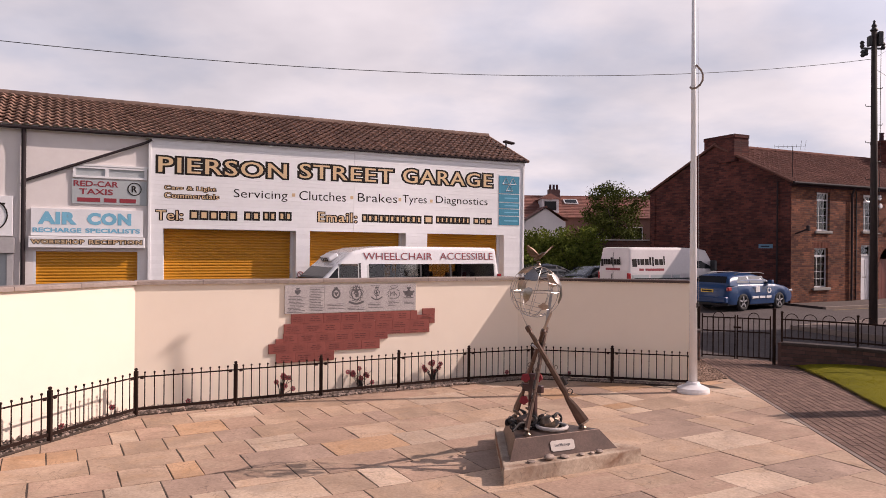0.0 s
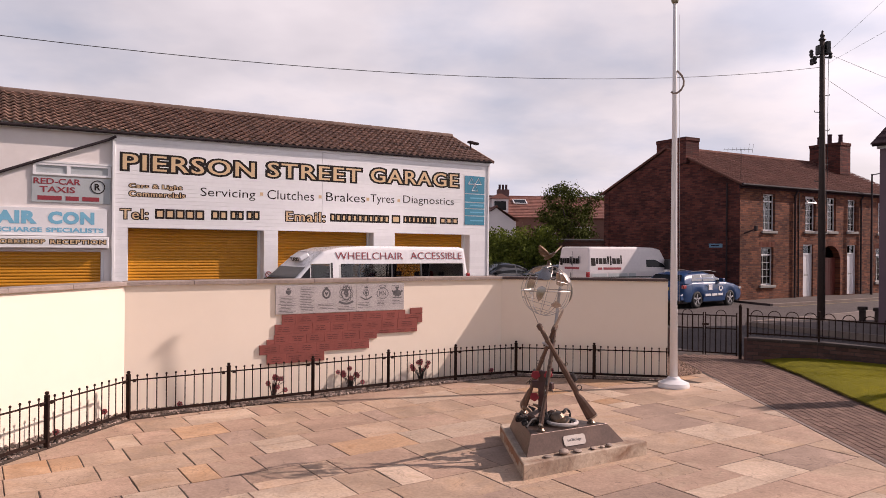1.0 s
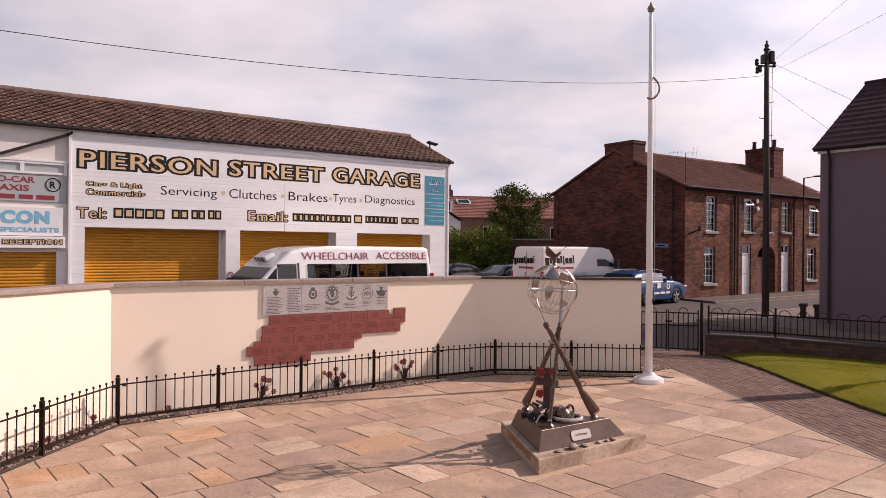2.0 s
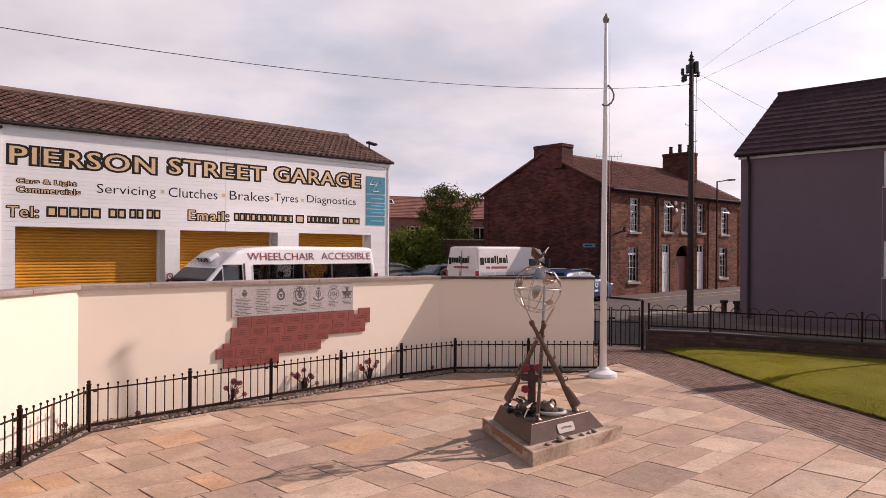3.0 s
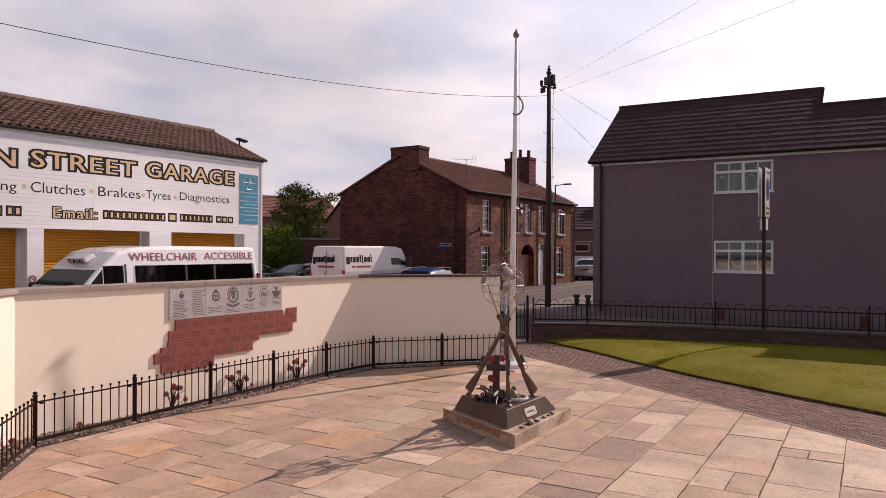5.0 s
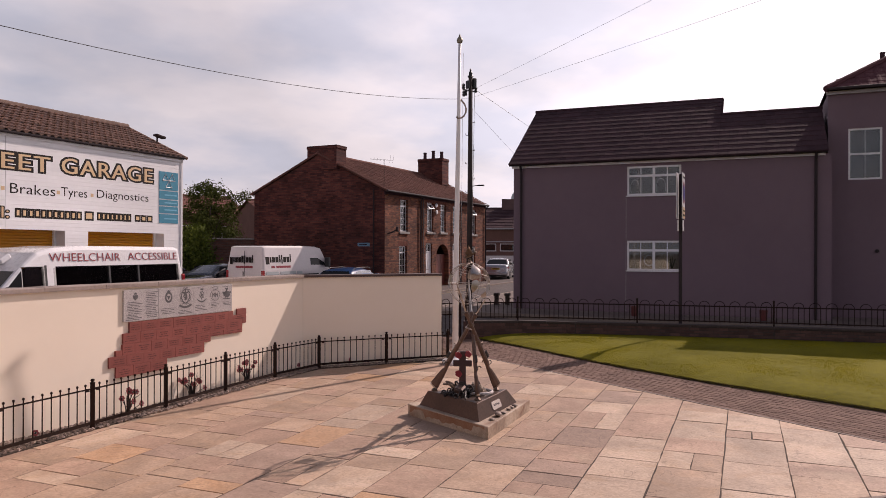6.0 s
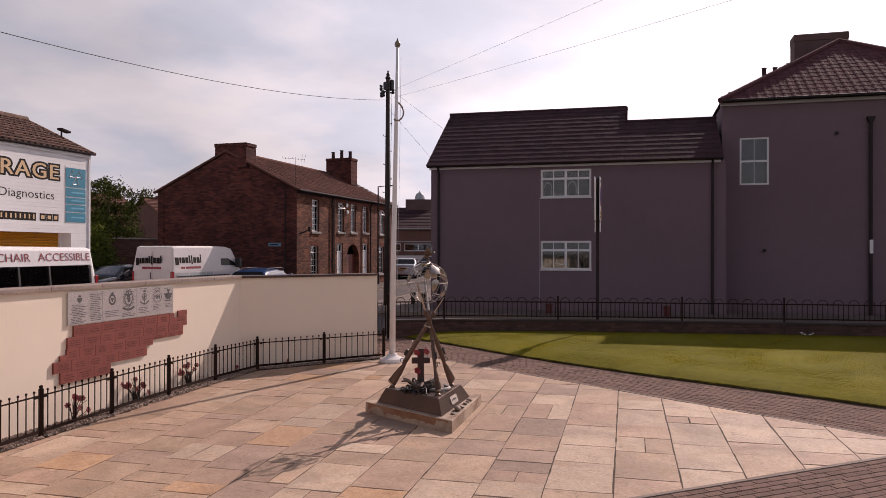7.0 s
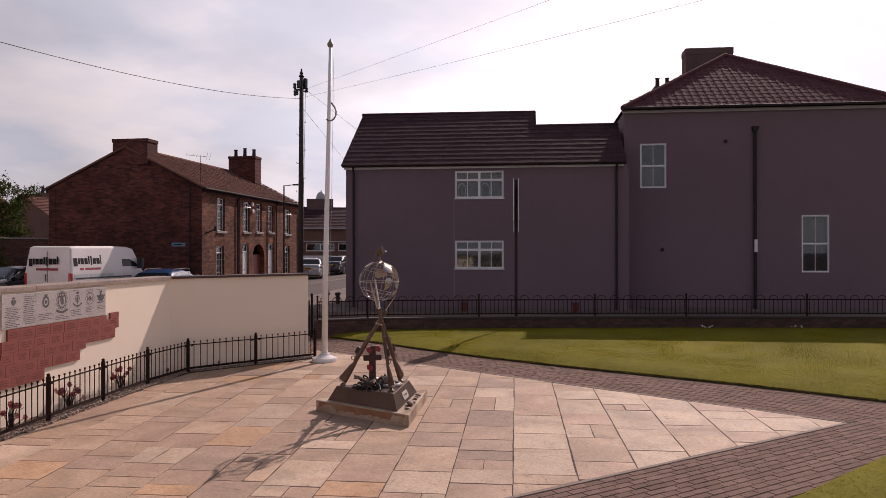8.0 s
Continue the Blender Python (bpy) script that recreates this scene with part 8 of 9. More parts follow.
def wheels(car, xs, w, r, parent_label="", alloy=True):
    for x in xs:
        for s in (-1, 1):
            ty = part("wheel", torus(r - 0.075, 0.085, 28, 10, m=pose(0, 0, 0, 90)), M_TYRE, car, m=pose(x, s * (w - 0.11), r), smooth=True)
            bm = bmesh.new()
            lathe([(0.0, 0.0), (0.05, 0.004), (0.06, -0.01), (r - 0.12, -0.03), (r - 0.085, 0.01), (r - 0.075, 0.0), (r - 0.075, -0.12)], 20, bm)
            rim = part("rim", bm, M_TRIM, ty, m=pose(0, s * 0.055, 0, -90 * s))
            for k in range(5):
                part("spoke", box(-0.03, 0.03, 0.03, r - 0.085, 0.0, 0.02, 0.004), M_CARSILVER, ty, m=pose(0, s * 0.055, 0, -90 * s, 0, 0) @ pose(0, 0, 0, 0, 0, 72 * k))
            part("rim_ring", torus(r - 0.085, 0.012, 24, 6, m=pose(0, s * 0.06, 0, 90)), M_CARSILVER, ty)


def arch_profile(x0, x1, axles, r, sill, nose, tail):
    """The lower outline from tail to nose with wheel arches."""
    pts = [(x0, tail)]
    for ax in axles:
        pts.append((ax - r, sill))
        pts += [(ax - r * math.cos(a), sill + 0.02 + (r + 0.05) * math.sin(a)) for a in (math.pi * k / 10 for k in range(1, 10))]
        pts.append((ax + r, sill))
    pts.append((x1, nose))
    return pts


def big_van(name, m, L, roof_front, H, label, category, windows, w=1.0, dome=False, paint=M_VAN):
    """A panel van or minibus; x from its tail to its nose."""
    v = root(name, m, label=label, category=category)
    top = [(L, 0.75), (L - 0.05, 0.98), (L - 0.55, 1.14), (roof_front + 0.62, 1.30 + (H - 2.3) * 0.3), (roof_front + 0.12, H - 0.10), (roof_front - 0.25, H - 0.025), (roof_front - 1.2, H), (0.25, H - 0.01), (0.10, H - 0.05), (0.0, 1.3), (0.0, 0.5)]
    if dome:                                                  # raised roof that swells behind the windscreen
        top = [(L, 0.75), (L - 0.04, 1.0), (L - 0.30, 1.22), (L - 0.42, 1.36), (roof_front + 0.28, H - 0.52), (roof_front + 0.12, H - 0.38), (roof_front - 0.18, H - 0.15), (roof_front - 0.6, H - 0.05), (roof_front - 1.4, H), (0.25, H - 0.01), (0.10, H - 0.05), (0.0, 1.3), (0.0, 0.5)]
    prof = arch_profile(0.0, L, (0.95, L - 0.95), 0.36, 0.30, 0.35, 0.35) + top[:-1]
    T = (1.05, H, 0.14)
    fn = lambda z: side_y(z, w, *T)
    body = part("body", hull(prof, w, *T, bevel=0.09, cuts=(1.30, 1.5, 1.75, H - 0.46, 2.1, 2.2, 2.3) if windows else (1.25, 1.5, 1.75, 2.0, 2.15), holes=[(0.20, roof_front - 0.62, 1.30, H - 0.46), (roof_front - 0.32, roof_front + 0.19, 1.30, H - 0.46)] if windows else ()), paint, v, "white painted body")
    wheels(v, (0.95, L - 0.95), w, 0.33)
    # windscreen, proud of the slope
    a, b = Vector((roof_front + 0.60, 0, 1.33 + (H - 2.3) * 0.3)), Vector((roof_front + 0.15, 0, H - 0.14))
    if dome:
        a, b = Vector((L - 0.44, 0, 1.385)), Vector((roof_front + 0.30, 0, H - 0.55))
    nrm = Vector((b.z - a.z, 0, a.x - b.x)).normalized() * 0.008
    bm = bmesh.new()
    bm.faces.new([bm.verts.new(p) for p in (a + nrm + Vector((0, fn(a.z) - 0.07, 0)), a + nrm - Vector((0, fn(a.z) - 0.07, 0)), b + nrm - Vector((0, fn(b.z) - 0.09, 0)), b + nrm + Vector((0, fn(b.z) - 0.09, 0)))])
    part("windscreen", bm, M_VANGLASS, v)
    for s in (-1, 1):
        zt = H - 0.50
        if dome:
            part("door_window", side_panel([(roof_front - 0.34, 1.29), (roof_front + 0.20, 1.29), (roof_front + 0.20, zt - 0.03), (roof_front + 0.10, zt + 0.05), (roof_front - 0.34, zt + 0.05)], fn, s), M_CARGLASS, v, "clear front door window").visible_shadow = False
            part("quarter_light", side_panel([(roof_front + 0.21, 1.32), (roof_front + 0.60, 1.34), (roof_front + 0.44, 1.50), (roof_front + 0.21, zt - 0.04)], fn, s), M_VANGLASS, v)
            part("window_seal", side_panel([(roof_front - 0.40, 1.27), (roof_front - 0.345, 1.27), (roof_front - 0.345, zt + 0.07), (roof_front - 0.40, zt + 0.07)], fn, s, 0.003), M_TRIM, v)
        else:
            part("door_window", side_panel([(roof_front - 0.68, 1.42), (roof_front + 0.30, 1.40), (roof_front + 0.22, 1.52), (roof_front - 0.10, zt - 0.06), (roof_front - 0.2, zt), (roof_front - 0.68, zt)], fn, s), M_VANGLASS, v)
        part("mirror", box(-0.08, 0.08, -0.12, 0.12, -0.2, 0.2, 0.03), M_TRIM, v, m=pose(roof_front + (0.55 if dome else 0.30), s * (fn(1.5) + 0.14), 1.22 if dome else 1.52))
        if windows:
            z0, z1 = 1.30, H - 0.44
            part("window_band", side_panel([(0.16, z0), (roof_front - 0.56, z0), (roof_front - 0.56, z1 - 0.06), (roof_front - 0.60, z1 - 0.04), (0.22, z1), (0.16, z1 - 0.05)], fn, s, 0.006), M_CARGLASS, v, "tinted side windows").visible_shadow = False
            for x in (1.55, 2.45):
                part("window_pillar", side_panel([(x, z0), (x + 0.05, z0), (x + 0.05, z1 - 0.02), (x, z1 - 0.02)], fn, s, 0.010), M_TRIM, v)
            if s < 0:                                         # broad inner pillars of the far side
                for x, e in ((0.18, 0.22), (1.28, 0.26), (2.22, 0.10), (2.70, 0.55)):
                    part("inner_pillar", side_panel([(x, z0), (x + e, z0), (x + e, z1 - 0.02), (x, z1 - 0.02)], lambda z: fn(z) - 0.05, s, 0.01), M_TRIM, v)
        part("swage_line", side_panel([(0.25, 1.02), (L - 1.5, 1.02), (L - 1.5, 1.06), (0.25, 1.06)], fn, s, 0.008), M_TRIM if not windows else paint, v)
        part("rear_lamp", box(-0.02, 0.10, -0.06, 0.06, 0.80, 1.55 if windows else 1.24, 0.02), M_LAMP_RED, v, m=pose(0, s * (w - 0.065), 0))
    if windows:
        part("cabin_floor", box(0.15, roof_front - 0.6, -w + 0.08, w - 0.08, 0.6, 0.66), M_TRIM, v)
        part("bulkhead", box(roof_front - 0.62, roof_front - 0.6, -w + 0.1, w - 0.1, 0.66, 1.75), M_TRIM, v)
        for x in (0.55, 1.35, 2.15, 3.0):
            for y in (-0.55, 0.45):
                part("seat_back", box(x, x + 0.12, y - 0.22, y + 0.22, 0.9, 1.42, 0.04), M_SEAT, v)
                part("head_rest", box(x + 0.01, x + 0.10, y - 0.10, y + 0.10, 1.44, 1.58, 0.03), M_SEAT, v)
    part("rear_bumper", box(-0.08, 0.2, -w + 0.05, w - 0.05, 0.35, 0.6, 0.04), M_TRIM, v)
    part("rear_door_seam", box(-0.006, 0.004, -0.008, 0.008, 0.65, H - 0.2), M_TRIM, v)
    part("rear_handle", box(-0.02, 0.0, 0.04, 0.09, 0.95, 1.2, 0.01), M_TRIM, v)
    return v, fn, body


M_VANGLASS = mat("tinted_glass", (0.016, 0.018, 0.02), (0.022, 0.022, 0.024), 0.06, 3, spec=0.14)
M_BRIGHTGLASS = mat("sky_lit_glass", (0.03, 0.035, 0.04), (0.04, 0.04, 0.045), 0.06, 3, spec=0.9, coat=0.8)
M_SEAT = mat("seat_cloth", (0.035, 0.035, 0.045), (0.022, 0.022, 0.03), 0.9, 12)

# minibus before the garage
BUS_L, BUS_RF, BUS_H = 5.68, 4.56, 2.28
bus_m = pose(1.14, 21.13, rise(20.0) - 0.02, 0, 0, 208.6)
BUS, bus_fn, _ = big_van("minibus", bus_m, BUS_L, BUS_RF, BUS_H, "white minibus taxi with tinted windows and red lettering", "minibus", True, dome=True)


def bus_text(text, xa, xb, z0, z1):
    """Lettering along the near side; xa and xb are distances from the tail."""
    o = words("lettering", text, M_SIGN_RED, BUS, 0, xa - xb, 0, z1 - z0, 0, fat=-0.008, depth=0.004)
    tilt = math.degrees(math.atan2(bus_fn(z0) - bus_fn(z1), z1 - z0))
    o.matrix_basis = pose(xa, bus_fn(z0) + 0.008, z0, 0, 0, 180) @ pose(0, 0, 0, -tilt)


bus_text("WHEELCHAIR", 4.08, 2.12, 1.93, 2.115)
bus_text("ACCESSIBLE", 1.88, 0.22, 1.94, 2.125)
part("light_bar", box(-0.16, 0.12, -0.35, 0.35, 0, 0.13, 0.03), M_UPVC, BUS, "small white roof taxi light", m=pose(BUS_RF + 0.10, 0, BUS_H - 0.36, 0, 30, 0))
words("roof_lettering", "TAXI", M_INK, BUS, -0.27, 0.27, 0, 0.11, 0, fat=0.03).matrix_basis = pose(BUS_RF + 0.10, 0, BUS_H - 0.36, 0, 30, 0) @ pose(0.122, 0, 0.02, 0, 0, 90)

# hire van beside the gable; its brand as plain bars
van_m = pose(6.40, 27.33, rise(27.3) - 0.02, 0, 0, 23.5)
VAN, van_fn, _ = big_van("van", van_m, 4.95, 3.60, 2.20, "white panel hire van with black and red bars", "van", False, w=0.95, paint=M_VAN_DULL)


def van_bar(name, x0, x1, z0, z1, mt, rear=False):
    z0, z1 = 1.47 + (z0 - 1.50) * 1.2, 1.47 + (z1 - 1.50) * 1.2
    if not rear:
        x0, x1 = 0.18 + (x0 - 0.30) * 1.2, 0.18 + (x1 - 0.30) * 1.2
    if rear:
        part(name, box(-0.012, -0.004, x0, x1, z0, z1), mt, VAN)
    else:
        part(name, side_panel([(x0, z0), (x1, z0), (x1, z1), (x0, z1)], van_fn, -1, 0.006), mt, VAN)


for a, b, lo, hi in ((0.30, 0.47, 1.50, 1.74), (0.50, 0.58, 1.56, 1.74), (0.61, 0.75, 1.56, 1.74), (0.78, 0.92, 1.56, 1.74), (0.95, 1.02, 1.56, 1.80), (1.06, 1.12, 1.52, 1.80), (1.16, 1.30, 1.56, 1.74), (1.33, 1.47, 1.56, 1.74), (1.50, 1.55, 1.56, 1.83)):
    van_bar("bar", a, b, lo, hi, M_INK)
van_bar("bar", 0.55, 0.72, 1.38, 1.45, M_SIGN_RED)
van_bar("bar", 0.78, 1.50, 1.38, 1.45, M_SIGN_RED)
for a, b in ((0.30, 0.9), (0.98, 1.75), (1.82, 2.1)):
    van_bar("bar", a, b, 1.16, 1.26, M_SIGN_GREY)
for a, b, lo, hi in ((0.74, 0.60, 1.50, 1.73), (0.57, 0.50, 1.56, 1.73), (0.47, 0.34, 1.56, 1.73), (0.31, 0.18, 1.56, 1.73), (0.15, 0.08, 1.56, 1.78), (0.04, -0.02, 1.52, 1.78), (-0.06, -0.19, 1.56, 1.73), (-0.22, -0.35, 1.56, 1.73), (-0.38, -0.43, 1.56, 1.8)):
    van_bar("bar", b, a, lo, hi, M_INK, True)
van_bar("bar", -0.42, 0.45, 1.38, 1.45, M_SIGN_RED, True)


def car(name, m, paint, label, estate=True, L=4.65, H=1.46, w=0.90, plain=False):
    """A parked car; x from its tail to its nose."""
    c = root(name, m, label=label, category="car")
    ax = (0.98, L - 0.98)
    R = 0.36

    def low(x):
        """Lower edge of the body, raised over the wheels."""
        for q in ax:
            if abs(x - q) < R:
                return 0.24 + math.sqrt(R * R - (x - q) ** 2) * 1.05
        return 0.24 + 0.10 * max(0.0, 1 - min(x, L - x) / 0.4)
    top_x, top_z = (0.0, 0.10, 0.30, L * 0.45, L - 1.25, L - 0.60, L - 0.18, L), (0.74, 0.90, 0.96, 0.955, 0.93, 0.83, 0.70, 0.56)
    xs = sorted({0.0, 0.04, 0.1, 0.2, 0.3, L - 0.3, L - 0.18, L - 0.08, L - 0.03, L} | {round(0.4 + 0.1 * k, 2) for k in range(int((L - 0.75) / 0.1))} | {q + e for q in ax for e in (-R, -R + 0.004, R - 0.004, R)})
    bm = bmesh.new()
    rows = []
    for x in xs:
        e = abs(x - L / 2) / (L / 2)
        wf = w * (1 - 0.05 * e ** 2 - 0.17 * e ** 10)
        zb, zl = float(np.interp(x, top_x, top_z)), low(x)
        half = [(0.955 * wf, zl), (0.99 * wf, zl + 0.25 * (zb - zl)), (wf, zl + 0.5 * (zb - zl)), (0.985 * wf, zl + 0.8 * (zb - zl)), (0.95 * wf, zb - 0.02), (0.87 * wf, zb + 0.015), (0.45 * wf, zb + 0.04), (0.0, zb + 0.045)]
        pts = half + [(-y, z) for y, z in half[-2::-1]]
        rows.append([bm.verts.new((x, y, z)) for y, z in pts])
    for p, q in zip(rows, rows[1:]):
        for i in range(len(p) - 1):
            bm.faces.new((p[i], p[i + 1], q[i + 1], q[i]))
    bm.faces.new(rows[0]), bm.faces.new(rows[-1][::-1])
    bmesh.ops.recalc_face_normals(bm, faces=bm.faces[:])
    part("body", bm, paint, c, smooth=True)
    part("underbody", box(0.25, L - 0.25, -w + 0.16, w - 0.16, 0.2, 0.62), M_TRIM, c)
    roof_r = 0.42 if estate else 1.05
    tail = 0.14 if estate else 0.45
    T2 = (0.95, H, 0.24)
    fn = lambda z: side_y(z, w - 0.05, *T2)
    cab_x, cab_z = (tail, roof_r - 0.10, roof_r + 0.15, L * 0.40, L - 2.35, L - 2.10, L - 1.30), (0.98, H - 0.13, H - 0.05, H, H - 0.015, H - 0.07, 0.95)
    bm = bmesh.new()
    rows = []
    for x in sorted(set(cab_x) | {round(tail + 0.12 * k, 3) for k in range(1, int((L - 1.3 - tail) / 0.12))}):
        zt = float(np.interp(x, cab_x, cab_z))
        k = max(zt - 0.92, 0.02)
        half = [(fn(0.90), 0.90), (fn(0.92 + k * 0.4), 0.92 + k * 0.4), (fn(0.92 + k * 0.75), 0.92 + k * 0.75), (fn(zt) - 0.015, zt - min(0.05, k * 0.1)), (fn(zt) - 0.08, zt - 0.01), (fn(zt) * 0.5, zt + 0.012), (0.0, zt + 0.018)]
        rows.append([bm.verts.new((x, y, z)) for y, z in half + [(-y, z) for y, z in half[-2::-1]]])
    for p, q in zip(rows, rows[1:]):
        for i in range(len(p) - 1):
            bm.faces.new((p[i], p[i + 1], q[i + 1], q[i]))
    bm.faces.new(rows[0]), bm.faces.new(rows[-1][::-1])
    bmesh.ops.recalc_face_normals(bm, faces=bm.faces[:])
    part("cabin", bm, paint, c, smooth=True)
    zt = H - 0.11
    for s in (-1, 1):
        wins = [[(0.62, 1.0), (1.30, 0.99), (1.30, zt), (0.80 if estate else 1.2, zt - 0.02)], [(1.36, 0.99), (2.16, 0.98), (2.16, zt + 0.005), (1.36, zt)], [(2.22, 0.98), (L - 1.50, 0.97), (L - 2.02, zt - 0.06), (L - 2.14, zt), (2.22, zt + 0.005)]]
        for q in wins:
            part("side_window", side_panel(q, fn, s, 0.005), M_VANGLASS if plain else M_BRIGHTGLASS, c)
        if not plain:
            part("roof_rail", tube([(0.75, s * (fn(H) - 0.03), H - 0.05), (0.95, s * (fn(H) - 0.01), H + 0.015), (2.1, s * (fn(H) - 0.01), H + 0.025), (2.5, s * (fn(H) - 0.03), H - 0.03)], 0.014, 6), M_TRIM, c)
            part("door_handle", box(-0.08, 0.08, -0.012, 0.012, -0.015, 0.015, 0.004), paint, c, m=pose(1.55, s * (w + 0.005), 0.82))
            part("door_handle", box(-0.08, 0.08, -0.012, 0.012, -0.015, 0.015, 0.004), paint, c, m=pose(2.45, s * (w + 0.005), 0.82))
        part("mirror", box(-0.07, 0.09, -0.09, 0.09, -0.06, 0.07, 0.02), M_TRIM if plain else paint, c, m=pose(L - 1.72, s * (w + 0.06), 1.02))
        part("rear_lamp", box(-0.012, 0.20, -0.07, 0.02, -0.07, 0.06, 0.02), M_LAMP_RED, c, m=pose(0.02, s * (w - 0.045), 0.80))
        part("head_lamp", box(-0.26, -0.03, -0.10, 0.03, -0.045, 0.045, 0.02), M_CARSILVER, c, m=pose(L - 0.12, s * (w - 0.15), 0.68))
    # rear screen and front screen
    def pane(nm, x0, z0, x1, z1, out):
        n = Vector((z1 - z0, 0, x0 - x1)).normalized() * (0.007 * out)
        bm = bmesh.new()
        y0, y1 = fn(z0) - 0.10, fn(z1) - 0.08
        bm.faces.new([bm.verts.new(Vector(p) + n) for p in ((x0, -y0, z0), (x0, y0, z0), (x1, y1, z1), (x1, -y1, z1))])
        part(nm, bm, M_VANGLASS, c)
    pane("rear_screen", 0.14 if estate else 0.45, 1.0, roof_r - 0.10, H - 0.11, -1)
    pane("windscreen", L - 1.34, 0.96, L - 2.08, H - 0.08, 1)
    part("rear_bumper", box(-0.06, 0.15, -w + 0.04, w - 0.04, 0.30, 0.52, 0.04), paint, c)
    part("number_plate", box(-0.020, 0.005, -0.26, 0.26, 0.66, 0.77, 0.004), M_PLATE, c, "yellow number plate with dark bar")
    part("plate_bar", box(-0.024, -0.0205, -0.20, 0.20, 0.69, 0.74), M_INK, c)
    wheels(c, ax, w, 0.32)
    return c, fn


M_PLATE = mat("plate_yellow", (0.60, 0.42, 0.05), (0.52, 0.36, 0.05), 0.4, 6)
hx, hy = math.cos(radians(33)), math.sin(radians(33))
# right rear wheel stands at (10.62, 25.6)
rc = Vector((10.62 - hy * 0.79, 25.62 + hx * 0.79))
o = rc - Vector((hx, hy)) * 0.98
BLUE_CAR, blue_fn = car("estate_car", pose(o.x, o.y, rise(25.8) - 0.02, 0, 0, 33), M_CARBLUE, "blue estate taxi parked beside the brick gable", L=4.12, H=1.33, w=0.82)
for x0, x1, z0, z1, mt in ((1.62, 1.86, 0.66, 0.86, M_UPVC), (1.42, 1.78, 0.44, 0.52, M_UPVC), (1.86, 2.18, 0.44, 0.52, M_UPVC), (2.26, 2.55, 0.44, 0.52, M_UPVC)):
    part("bar", box(x0, x1, -0.832, -0.815, z0, z1), mt, BLUE_CAR)
part("door_emblem", tube([(2.42, -0.832, 0.72), (2.42, -0.815, 0.72)], 0.12, 20), M_UPVC, BLUE_CAR, "round white door emblem")
part("emblem_mark", tube([(2.42, -0.836, 0.72), (2.42, -0.8325, 0.72)], 0.06, 12), M_CARBLUE, BLUE_CAR)

for nm, x, y, a, p, lab in (("parked_car", 5.6, 31.6, 209, M_CARDARK, "dark car parked beyond the memorial wall"), ("parked_car", 7.6, 30.3, 209, M_CARDARK, "dark car parked beside the white van"),
                            ("parked_car", 26.2, 34.35, 38, M_CARSILVER, "silver hatchback parked along the terrace street"), ("parked_car", 32.0, 38.0, 20, M_CARDARK, "dark blue car parked along the terrace street")):
    car(nm, pose(x, y, rise(y) - 0.02, 0, 0, a), p, lab, estate=False, L=4.1, H=1.40, w=0.82, plain=True)


# ---- trees, hedge, far houses ----
def leaf_cloud(name, parent, centres, n, size, material, seed, label=""):
    """A crown of many small leaves on clumps."""
    rnd = np.random.default_rng(seed)
    C = np.array([c[:3] for c in centres])
    Rr = np.array([c[3] for c in centres])
    pick = rnd.choice(len(C), n, p=Rr ** 2 / (Rr ** 2).sum())
    d = rnd.normal(size=(n, 3))
    d /= np.linalg.norm(d, axis=1)[:, None]
    rad = Rr[pick] * rnd.uniform(0.35, 1.12, n) ** 0.6
    P = C[pick] + d * rad[:, None] * np.array([1, 1, 0.85])
    # most leaves gather in tufts on the clumps' outsides
    K = 16
    td = rnd.normal(size=(len(C), K, 3))
    td /= np.linalg.norm(td, axis=2)[:, :, None]
    tufts = C[:, None] + td * Rr[:, None, None] * rnd.uniform(0.65, 1.12, (len(C), K, 1))
    tuft = tufts[pick, rnd.integers(0, K, n)] + rnd.normal(size=(n, 3)) * (0.17 * Rr[pick] ** 0.5)[:, None] * np.array([1.15, 1.15, 0.75])
    P = np.where(rnd.random((n, 1)) < 0.80, tuft, P)
    a, b = rnd.normal(size=(n, 3)), rnd.normal(size=(n, 3))
    a /= np.linalg.norm(a, axis=1)[:, None]
    b -= (a * b).sum(1)[:, None] * a
    b /= np.linalg.norm(b, axis=1)[:, None]
    s = size * rnd.uniform(0.6, 1.3, n)[:, None]
    V = np.stack([P - a * s, P + b * s * 0.45, P + a * s, P - b * s * 0.45], 1)
    me = bpy.data.meshes.new(name)
    me.from_pydata(V.reshape(-1, 3).tolist(), [], np.arange(4 * n).reshape(-1, 4).tolist())
    me.materials.append(material)
    return part(name, me, material, parent, label)


def tree(x, y, z, H, crown, seed, label):
    rnd = random.Random(seed)
    t = root("tree", pose(x, y, z), label=label, category="tree")
    bm = tube([(0, 0, -0.2), (0.05, 0, H * 0.25), (0.0, 0.1, H * 0.5), (0.1, 0.0, H * 0.8)], 0.17, 10, r2=0.04)
    for k in range(9):
        a = k * 2.4
        z0 = H * (0.3 + 0.05 * k)
        e = Vector((math.cos(a) * rnd.uniform(0.8, 1.5), math.sin(a) * rnd.uniform(0.8, 1.5), z0 + rnd.uniform(0.5, 1.3)))
        tube([(0.05, 0.05, z0), (e.x * 0.5, e.y * 0.5, z0 + (e.z - z0) * 0.6), e], 0.06, 6, bm, r2=0.012)
    part("trunk", bm, M_BARK, t)
    leaf_cloud("crown", t, crown, 13000, 0.062, M_LEAF, seed)
    return t


